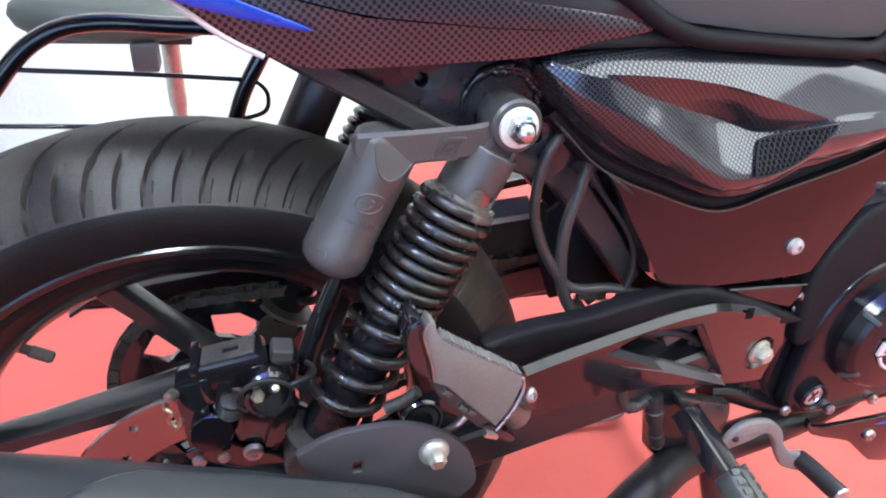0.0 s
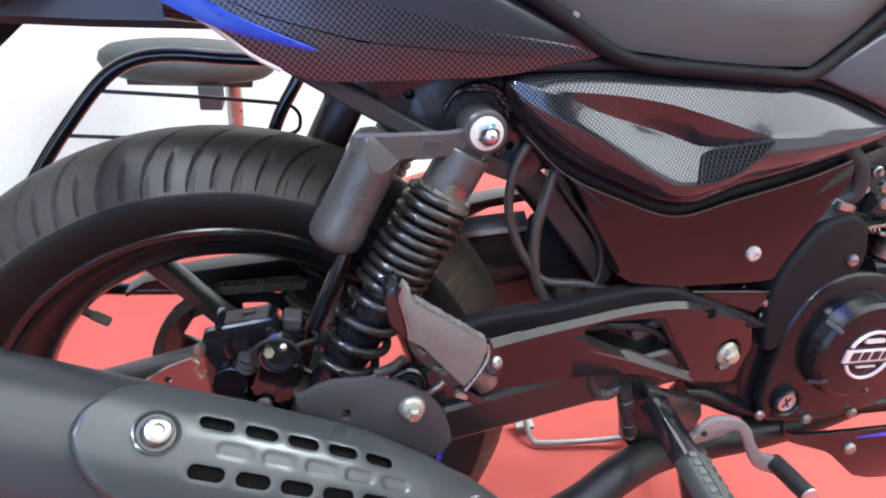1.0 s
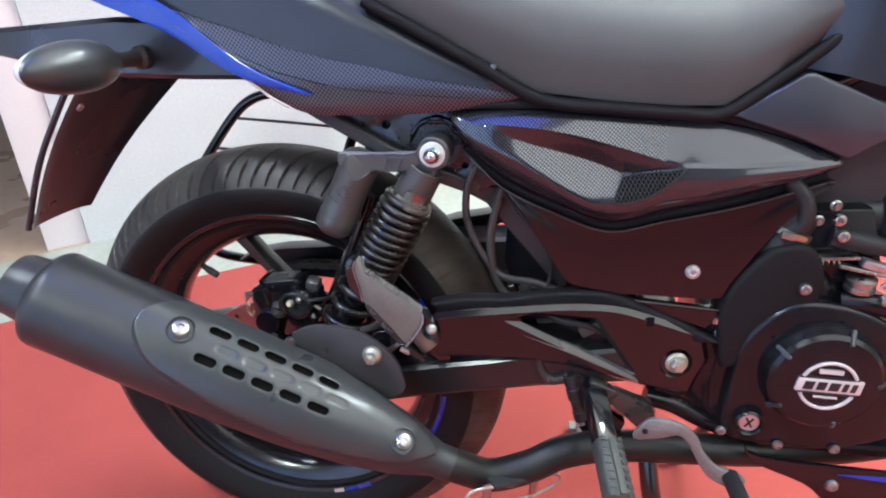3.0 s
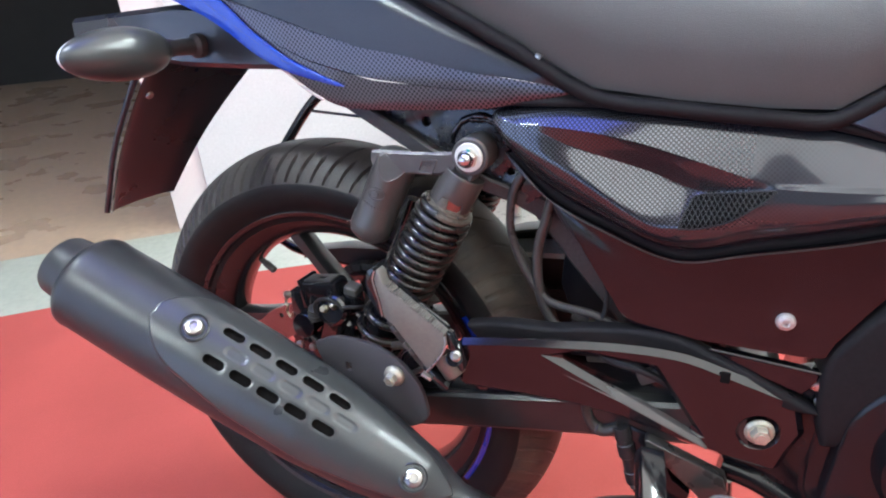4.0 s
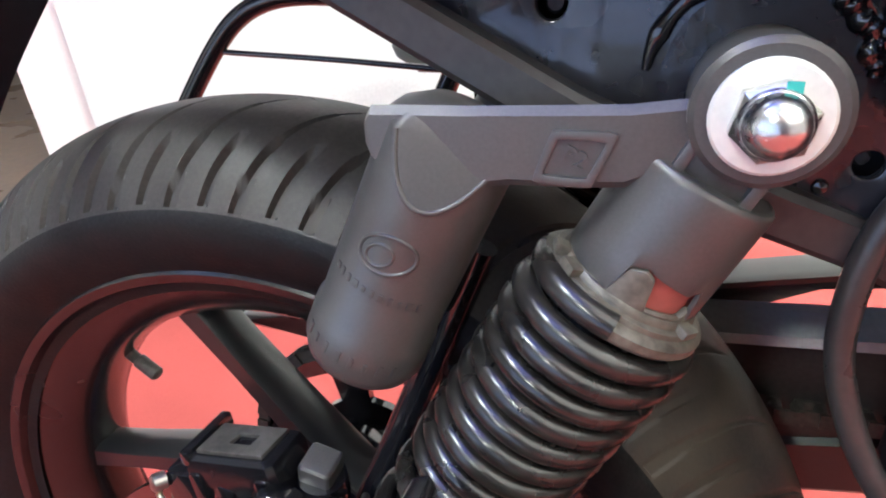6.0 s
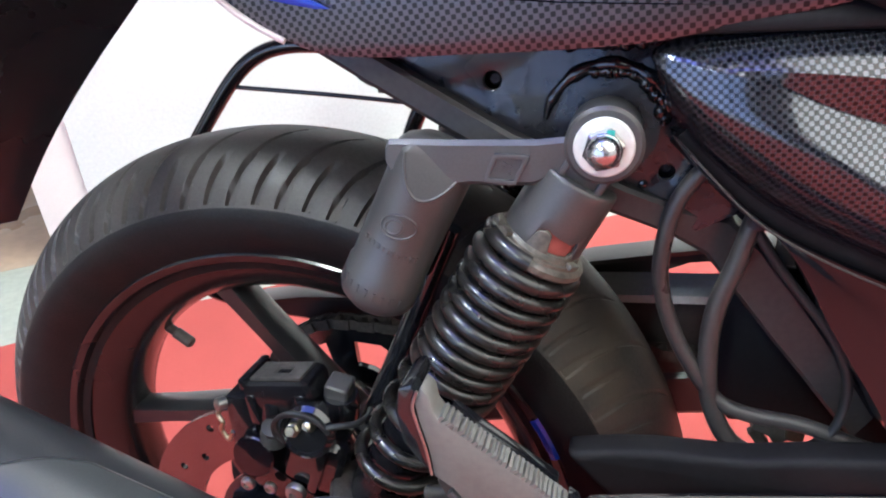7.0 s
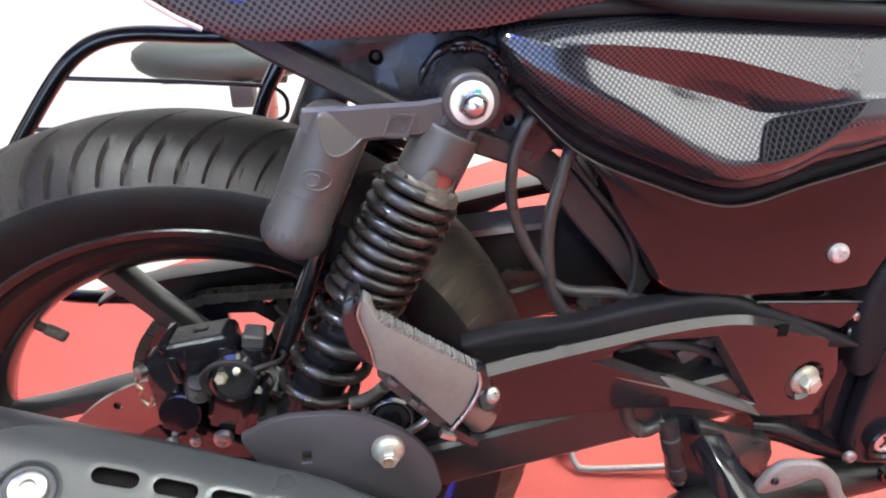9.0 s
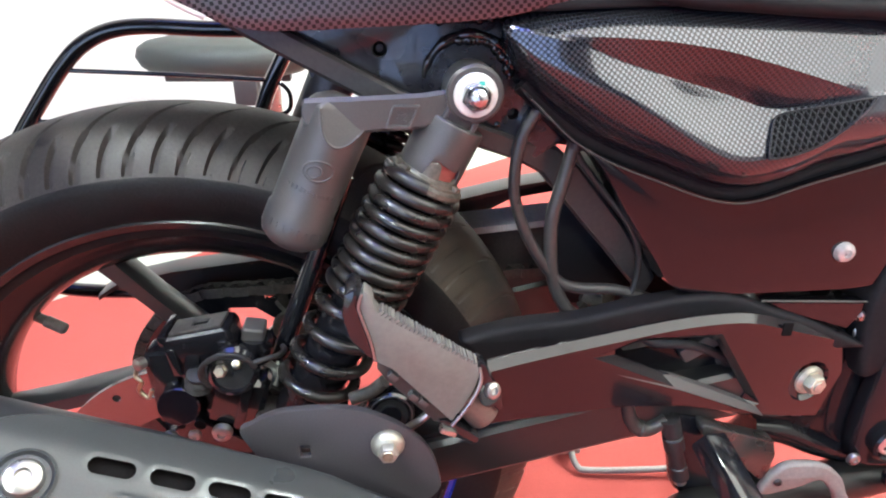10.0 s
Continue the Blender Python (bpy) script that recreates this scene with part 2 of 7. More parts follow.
def thing(name, label, category, m=None, group=""):
    ob = tagged(new(name), label=label, category=category, group=group)
    ob.matrix_world = m or Matrix()
    return ob


def smooth_path(points, per=8, closed=False):
    """A Catmull-Rom line through the points."""
    pts = [Vector(p) for p in points]
    n, out = len(pts), []
    for i in range(n if closed else n - 1):
        p1, p2 = pts[i], pts[(i + 1) % n]
        p0 = pts[(i - 1) % n] if closed or i > 0 else p1 * 2 - p2
        p3 = pts[(i + 2) % n] if closed or i + 2 < n else p2 * 2 - p1
        for k in range(per):
            t = k / per
            out.append(0.5 * (2 * p1 + (p2 - p0) * t + (2 * p0 - 5 * p1 + 4 * p2 - p3) * t * t + (3 * p1 - p0 - 3 * p2 + p3) * t ** 3))
    if not closed:
        out.append(pts[-1])
    return out


def rings_to_bm(bm, rings, closed_ring=True, cap=True, loop=False):
    rows = [[bm.verts.new(v) for v in ring] for ring in rings]
    n = len(rows[0])
    pairs = list(zip(rows, rows[1:])) + ([(rows[-1], rows[0])] if loop else [])
    for a, b in pairs:
        for i in range(n if closed_ring else n - 1):
            j = (i + 1) % n
            bm.faces.new((a[i], a[j], b[j], b[i]))
    if cap and closed_ring and not loop:
        bm.faces.new(rows[0][::-1])
        bm.faces.new(rows[-1])
    return rows


def tube(points, radius, n=10, per=6, bm=None, flat=1.0, smooth=True):
    """A tube swept along a smooth line; radius may be a list along the points."""
    bm, n = bm or bmesh.new(), max(n, 12)
    line = smooth_path(points, per) if smooth else [Vector(p) for p in points]
    if isinstance(radius, (int, float)):
        rad = [radius] * len(line)
    else:
        rad = [float(r) for r in np.interp(np.linspace(0, len(points) - 1, len(line)), range(len(points)), radius)]
    rings, up = [], None
    for i, p in enumerate(line):
        d = (line[min(i + 1, len(line) - 1)] - line[max(i - 1, 0)]).normalized()
        if up is None:
            up = d.orthogonal().normalized()
        up = (up - d * up.dot(d)).normalized()
        side = d.cross(up)
        rings.append([p + rad[i] * (math.cos(a) * up + flat * math.sin(a) * side) for a in (2 * math.pi * k / n for k in range(n))])
    rings_to_bm(bm, rings)
    return bm


def axis_matrix(start, direction):
    return Matrix.Translation(start) @ Vector(direction).normalized().to_track_quat("Z", "Y").to_matrix().to_4x4()


def lathe(profile, m=None, n=32, bm=None, cap=True):
    """Rows of (radius, height) turned round the axis z of m."""
    bm, m = bm or bmesh.new(), m or Matrix()
    rings = [[m @ Vector((max(r, 1e-5) * math.cos(2 * math.pi * k / n), max(r, 1e-5) * math.sin(2 * math.pi * k / n), h)) for k in range(n)] for r, h in profile]
    rings_to_bm(bm, rings, cap=cap)
    return bm


def box(size, m=None, bevel=0.0, bm=None, segments=2):
    own = bmesh.new()
    bmesh.ops.create_cube(own, size=1, matrix=Matrix.Diagonal((*size, 1)))
    if bevel:
        bmesh.ops.bevel(own, geom=own.edges[:], offset=bevel, segments=segments, affect="EDGES", profile=0.6)
    own.transform(m or Matrix())
    return join(bm, own)


def join(bm, own):
    if bm is None:
        return own
    me = bpy.data.meshes.new("joined")
    own.to_mesh(me)
    own.free()
    bm.from_mesh(me)
    bpy.data.meshes.remove(me)
    return bm


def prism(outline, y0, y1, bevel=0.0, holes=(), bm=None, segments=2, m=None):
    """An outline in x and z, with holes, made solid between y0 and y1."""
    own = bmesh.new()
    edges = []
    for loop in (outline, *holes):
        vs = [own.verts.new((x, y0, z)) for x, z in loop]
        edges += [own.edges.new((vs[i], vs[(i + 1) % len(vs)])) for i in range(len(vs))]
    if holes:
        bmesh.ops.triangle_fill(own, edges=edges, use_beauty=True, use_dissolve=False)
    else:
        own.faces.new([v for v in own.verts])
    front = own.faces[:]
    out = bmesh.ops.extrude_face_region(own, geom=front)
    moved = [g for g in out["geom"] if isinstance(g, bmesh.types.BMVert)]
    bmesh.ops.translate(own, verts=moved, vec=(0, y1 - y0, 0))
    bmesh.ops.recalc_face_normals(own, faces=own.faces)
    if bevel:
        rim = [e for e in own.edges if len(e.link_faces) == 2 and e.calc_face_angle(0) > radians(50)]
        bmesh.ops.bevel(own, geom=rim, offset=bevel, segments=segments, affect="EDGES", profile=0.5, clamp_overlap=True)
    if m:
        own.transform(m)
    return join(bm, own)


def outline2(points, per=5, closed=True):
    return [(p.x, p.y) for p in smooth_path([(x, z, 0) for x, z in points], per, closed)]


def near_on(spine, p):
    best = None
    for a, b in zip(spine, spine[1:]):
        d = b - a
        t = max(0, min(1, (p - a).dot(d) / max(d.length_squared, 1e-9)))
        q = a + d * t
        if best is None or (p - q).length < (p - best).length:
            best = q
    return best


def shell(outline, spine, depth, bulge, thick=0.004, rings=8, dish=None, bm=None):
    """A skin over an outline in x and z, swelling towards -y from its rim to its spine; depth(x, z) is the y of its rim."""
    bm = bm or bmesh.new()
    pts = [Vector((x, z)) for x, z in outline]
    sp = [Vector(p) for p in spine]
    feet = [near_on(sp, p) for p in pts]
    rows = [[(p.x, depth(p.x, p.y) + thick, p.y) for p in pts]]
    for k in range(rings + 1):
        s = (k / rings) ** 1.3
        row = []
        for p, f in zip(pts, feet):
            q = p.lerp(f, s * 0.985)
            y = depth(q.x, q.y) - bulge * math.sqrt(max(0, 1 - (1 - s) ** 2))
            if dish:
                y += dish(q.x, q.y)
            row.append((q.x, y, q.y))
        rows.append(row)
    made = rings_to_bm(bm, rows, cap=False)
    bmesh.ops.remove_doubles(bm, verts=made[-1], dist=0.0008)
    return bm


def hexagon(m, r, h, bm=None):
    return lathe([(0, 0), (r, 0), (r, h * 0.8), (r * 0.86, h), (0, h)], m, 6, bm, cap=False)


def bolt(name, at, parent, r=0.008, out=(0, -1, 0), head="flange", mat=None, label=""):
    """A bolt head seated on a surface: a washer flange with a hexagon or a domed socket head on it."""
    m = axis_matrix(at, out)
    if head == "dome":
        bm = lathe([(0, 0), (r, 0), (r, r * 0.25), (r * 0.85, r * 0.55), (r * 0.5, r * 0.72), (r * 0.42, r * 0.72), (r * 0.36, r * 0.4), (0, r * 0.4)], m, 20, cap=False)
    else:
        bm = lathe([(0, 0), (r, 0), (r, r * 0.16), (r * 0.8, r * 0.3), (0, r * 0.3)], m, 20, cap=False)
        hexagon(m @ Matrix.Translation((0, 0, r * 0.25)), r * 0.68, r * 0.6, bm)
        lathe([(r * 0.4, r * 0.8), (r * 0.36, r * 0.95), (0, r * 0.95)], m, 12, bm, cap=False)
    return part(name, bm, mat or M_ZINC, parent, label)


def lettering(name, text, size, m, mat, parent, depth=0.0006, label=""):
    c = bpy.data.curves.new(name, "FONT")
    c.body, c.size, c.extrude = text, size, depth
    c.align_x, c.align_y = "CENTER", "CENTER"
    o = bpy.data.objects.new("lettering_source", c)
    scene.collection.objects.link(o)
    me = bpy.data.meshes.new_from_object(o.evaluated_get(bpy.context.evaluated_depsgraph_get()))
    bpy.data.objects.remove(o)
    me.name = name
    me.transform(m)
    me.materials.clear()
    me.materials.append(mat)
    ob = new(name, me)
    ob.parent = parent
    return tagged(ob, label=label)


# ---- the showroom ----
# u runs along the back wall, v towards the middle of the room, from the end of that wall.
WALL_END = Vector((-1.03, 0.81, 0))
U, V = Vector((0.765, 0.644, 0)), Vector((0.644, -0.765, 0))
ROOM = Matrix(((U.x, -V.x, 0, WALL_END.x), (U.y, -V.y, 0, WALL_END.y), (0, 0, 1, 0), (0, 0, 0, 1)))
HIGH = 2.9


M_GLOW = bpy.data.materials.new("backlit_panel")
M_GLOW.use_nodes = True
_g = M_GLOW.node_tree.nodes["Principled BSDF"]
_g.inputs["Emission Color"].default_value, _g.inputs["Emission Strength"].default_value = (0.90, 1.0, 0.97, 1), CEILING_GLOW
M_DAY = bpy.data.materials.new("blue_daylight")
M_DAY.use_nodes = True
_d = M_DAY.node_tree.nodes["Principled BSDF"]
_d.inputs["Emission Color"].default_value, _d.inputs["Emission Strength"].default_value = (0.36, 0.62, 1.3, 1), WINDOW_POWER

M_BLUE_GLOW = bpy.data.materials.new("blue_backlit_panel")
M_BLUE_GLOW.use_nodes = True
_u = M_BLUE_GLOW.node_tree.nodes["Principled BSDF"]
_u.inputs["Emission Color"].default_value, _u.inputs["Emission Strength"].default_value = (0.03, 0.13, 1.0, 1), BLUE_GLOW


def room_box(name, u0, u1, v0, v1, z0, z1, mat, label, category="wall", bevel=0.0):
    bm = box((u1 - u0, v1 - v0, z1 - z0), Matrix.Translation(((u0 + u1) / 2, -(v0 + v1) / 2, (z0 + z1) / 2)), bevel)
    ob = part(name, bm, mat, None, label)
    ob.matrix_world = ROOM
    return tagged(ob, category=category, kind="structure")


room_box("floor", -3.2, 5.2, 0.0, 6.6, -0.12, -0.006, M_TILE, "pale grey polished stone floor round the carpet", "floor")
room_box("floor_beyond", -3.2, 1.5, -3.0, -0.001, -0.12, -0.006, M_TAN, "tan stone floor of the dim room beyond the doorway", "floor")
room_box("wall_north", 0.0, 5.2, -0.14, 0.0, -0.006, HIGH, M_WALL, "plain white painted wall behind the motorcycle")
room_box("wall_north_west", -3.2, -1.9, -0.14, 0.0, -0.006, HIGH, M_WALL, "white wall on the far side of the doorway")
room_box("lintel", -1.9, 0.0, -0.14, 0.0, 2.25, HIGH, M_WALL, "white wall above the wide doorway")
room_box("door_jamb", -0.115, -0.001, -0.20, -0.012, -0.006, 2.249, M_JAMB, "pinkish white jamb at the end of the wall", "door frame", 0.004)
room_box("wall_south", -3.2, -0.5, 6.6, 6.74, -0.006, HIGH, M_FARWALL, "dark blue-grey wall across the showroom")
room_box("wall_south_east", -0.499, 5.2, 6.6, 6.74, -0.006, HIGH, M_WALL, "white wall across the showroom")
room_box("wall_east", 5.2, 5.34, -0.14, 6.74, -0.006, HIGH, M_WALL, "white end wall of the showroom")
room_box("wall_west", -3.34, -3.2, -3.0, 1.0, -0.006, HIGH, M_WALL, "white end wall of the showroom beside the shop window")
room_box("wall_west_south", -3.34, -3.2, 5.8, 6.74, -0.006, HIGH, M_WALL, "white end wall beyond the shop window")
room_box("window_parapet", -3.34, -3.2, 1.0, 5.8, -0.006, 0.25, M_WALL, "low white wall under the shop window")
room_box("window_lintel", -3.34, -3.2, 1.0, 5.8, 2.4, HIGH, M_WALL, "white wall above the shop window")
room_box("backdrop", -4.3, -4.25, -0.5, 7.6, -0.1, 3.2, M_DAY, "blue evening daylight outside the shop window", "sky")
for v in (1.03, 2.2, 3.4, 4.6, 5.77):
    room_box("window_mullion", -3.30, -3.24, v - 0.03, v + 0.03, 0.25, 2.4, M_MATT, "black metal mullion of the shop window", "window frame")
room_box("ceiling", 0.45, 5.34, -3.14, 6.74, HIGH, HIGH + 0.1, M_CEIL, "white painted ceiling", "ceiling")
room_box("ceiling_west", -3.34, 0.449, -3.14, 6.74, HIGH, HIGH + 0.1, M_CEIL_DARK, "taupe painted ceiling over the doorway end", "ceiling")
room_box("ceiling_panel", 0.46, 3.6, 0.4, 6.3, HIGH - 0.012, HIGH - 0.002, M_GLOW, "large softly backlit white ceiling panel", "lamp")
room_box("ceiling_panel", -0.55, 0.44, 2.35, 6.3, HIGH - 0.012, HIGH - 0.002, M_GLOW, "narrow softly backlit white ceiling panel", "lamp")
room_box("ceiling_panel", -1.35, 0.30, 0.75, 2.05, HIGH - 0.012, HIGH - 0.002, M_BLUE_GLOW, "blue backlit ceiling panel near the doorway", "lamp")
# walls coloured near-black to make the room beyond look unlit
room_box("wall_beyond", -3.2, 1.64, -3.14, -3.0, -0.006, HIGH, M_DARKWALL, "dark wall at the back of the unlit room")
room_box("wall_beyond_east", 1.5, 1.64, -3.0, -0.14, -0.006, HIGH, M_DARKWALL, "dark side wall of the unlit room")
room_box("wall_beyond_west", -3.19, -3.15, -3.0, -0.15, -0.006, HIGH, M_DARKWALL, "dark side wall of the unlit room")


def carpet():
    nu, nv = 150, 160
    u0, u1, v0, v1 = -1.6, 3.2, 0.40, 6.57
    bm = bmesh.new()
    rows = []
    for j in range(nv + 1):
        row = []
        for i in range(nu + 1):
            u, v = u0 + (u1 - u0) * i / nu, v0 + (v1 - v0) * j / nv
            edge = min(1, (v - v0) / 0.25)
            wave = 0.016 * noise.noise(Vector((u * 0.8, v * 0.8, 0)))
            a = u * 0.55 + v * 0.9 + 0.25 * noise.noise(Vector((u * 1.3, v * 1.3, 3)))
            fold = max(0, math.sin(a * 7.0)) ** 8 * 0.032 * max(0, noise.noise(Vector((u * 0.7, v * 0.7, 9))) + 0.25)
            b = u * 0.9 - v * 0.5 + 0.2 * noise.noise(Vector((u, v, 5)))
            fold += max(0, math.sin(b * 9.0)) ** 12 * 0.024 * max(0, noise.noise(Vector((u * 0.9, v * 0.9, 21))) + 0.1)
            v += 0.012 * noise.noise(Vector((u * 2.1, 4, 0))) * (1 - edge) + 0.095 * max(-0.3, u - 0.3) * (1 - j / nv)
            row.append((u, -v, max(-0.003, (wave + fold) * edge - 0.002)))
        rows.append(row)
    rings_to_bm(bm, rows, closed_ring=False, cap=False)
    ob = part("carpet", bm, M_CARPET, None, "red felt exhibition carpet with soft folds", angle=80)
    ob.matrix_world = ROOM
    return tagged(ob, category="carpet", kind="structure")


carpet()


def ceiling_light(u, v, first=[]):
    if not first:
        root = thing("ceiling_light", "square white LED panel light in the ceiling", "lamp", group="ceiling lights")
        part("frame", prism([(-0.17, -0.17), (0.17, -0.17), (0.17, 0.17), (-0.17, 0.17)], 0, 0.03, 0.003, [[(-0.15, -0.15), (0.15, -0.15), (0.15, 0.15), (-0.15, 0.15)]], m=Matrix.Rotation(radians(90), 4, "X")), M_CEIL, root)
        part("diffuser", box((0.295, 0.295, 0.01), Matrix.Translation((0, 0, 0.012))), M_LAMP, root)
        first.append(root)
        root.matrix_world = ROOM @ Matrix.Translation((u, -v, HIGH - 0.034))
        return root
    return copy_thing(first[0], ROOM @ Matrix.Translation((u, -v, HIGH - 0.034)))


M_LAMP = bpy.data.materials.new("lit_diffuser")
M_LAMP.use_nodes = True
_b = M_LAMP.node_tree.nodes["Principled BSDF"]
_b.inputs["Emission Color"].default_value, _b.inputs["Emission Strength"].default_value = (0.87, 1.0, 0.99, 1), LAMP_POWER
for u, v in ((-1.05, 1.2), (-2.0, 2.9), (2.15, 1.2), (2.15, 2.5), (3.35, 1.2), (3.35, 2.5)):
    ceiling_light(u, v)


def stool(at):
    root = thing("stool", "low oval stool with a dark grey vinyl cushion by the wall", "stool", Matrix.Translation(at))
    part("cushion", lathe([(0, 0.375), (0.15, 0.375), (0.185, 0.381), (0.203, 0.393), (0.212, 0.414), (0.205, 0.434), (0.185, 0.447), (0.15, 0.454), (0, 0.456)], Matrix.Diagonal((1, 0.52, 1, 1)), 48, cap=False), M_STOOL, root)
    part("bracket", box((0.054, 0.06, 0.06), Matrix.Translation((0.055, -0.078, 0.350)), 0.006), M_MATT, root, "black bracket under the cushion")
    part("bracket", box((0.30, 0.04, 0.02), Matrix.Translation((0, 0, 0.364)), 0.004), M_MATT, root)
    part("post", lathe([(0.017, 0.02), (0.017, 0.2), (0.021, 0.2), (0.021, 0.354)], Matrix.Translation((0.10, 0.0, 0)), 20), M_STEEL, root, "grey steel post")
    part("base", lathe([(0, 0), (0.17, 0), (0.17, 0.008), (0.03, 0.022), (0.0, 0.022)], None, 40, cap=False), M_STEEL, root)
    return root


stool((-0.20, 1.14, -0.006))

# ---- the motorcycle: x ahead, -y its right-hand side, leaning on its side stand ----
BIKE = thing("motorcycle", "black commuter motorcycle with blue stripes parked on its side stand", "motorcycle",
             Matrix.Translation((0, 0, 0.3095)) @ Matrix.Rotation(radians(-6), 4, "X") @ Matrix.Translation((0, 0, -0.312)))
HUB = Vector((0, 0, 0.312))
WHEEL_AXIS = Matrix.Translation(HUB) @ Matrix.Rotation(radians(90), 4, "X")   # its z points to -y


def tyre(parent):
    n, wide, drop = 1656, 0.0605, 0.043
    prof = []
    for k in range(49):                     # tread from one shoulder to the other
        y = wide * math.sin((-1 + k / 24) * math.pi / 2 * 0.98) / math.sin(math.pi / 2 * 0.98)
        prof.append((0.312 - drop * abs(y / wide) ** 2.3, y, True))
    side = [(0.266, 0.0618), (0.261, 0.0622), (0.252, 0.0605), (0.243, 0.0565), (0.235, 0.0515), (0.229, 0.0465), (0.226, 0.044), (0.215, 0.040)]
    prof = [(r, -y, False) for r, y in reversed(side)] + prof + [(r, y, False) for r, y in side]
    bm = bmesh.new()
    rings = []
    for i in range(n):
        base = 2 * math.pi * i / n
        ring = []
        for r, y, tread in prof:
            e = min(1, abs(y) / wide)
            a = base + 0.14 * (1 - (1 - e) ** 1.7)      # the grooves sweep forward towards the crown
            if tread:
                ph = (i * 46 / n + (0.25 if y > 0 else 0)) % 1.0
                d_long, d_short = min(ph, 1 - ph), abs(ph - 0.5)
                cut = 0.0
                if 0.05 < e < 0.985:
                    cut = max(cut, min(1, (1 - (d_long / (0.020 + 0.085 * e ** 1.5)) ** 8) * 3) * min(1, (e - 0.05) / 0.10))
                if 0.55 < e < 0.97:
                    cut = max(cut, min(1, (1 - (d_short / 0.062) ** 8) * 3) * min(1, (e - 0.55) / 0.05))
                r = r - 0.0050 * max(0, cut) * (1 - 0.75 * min(1, max(0, (r * math.cos(a) - 0.09) / 0.09)))
            else:
                r += 0.0004 * math.sin(base * 60) * (0.25 < r < 0.262)
            ring.append(HUB + Vector((r * math.cos(a), y, r * math.sin(a))))
        rings.append(ring)
    rings_to_bm(bm, rings, closed_ring=False, cap=False, loop=True)
    ob = part("tyre", bm, M_TREAD, parent, "black rubber tyre with slanted tread grooves", angle=42)
    ob.data.materials.append(M_RUBBER)
    ob.data.materials.append(M_GROOVE)
    for p in ob.data.polygons:
        c = p.center - HUB
        flat = math.hypot(c.x, c.z)
        crown = 0.312 - drop * min(1, abs(c.y) / wide) ** 2.3
        if flat < 0.2675 or flat < crown - 0.0030:
            p.material_index = 1 if flat < 0.2675 else 2
    return ob


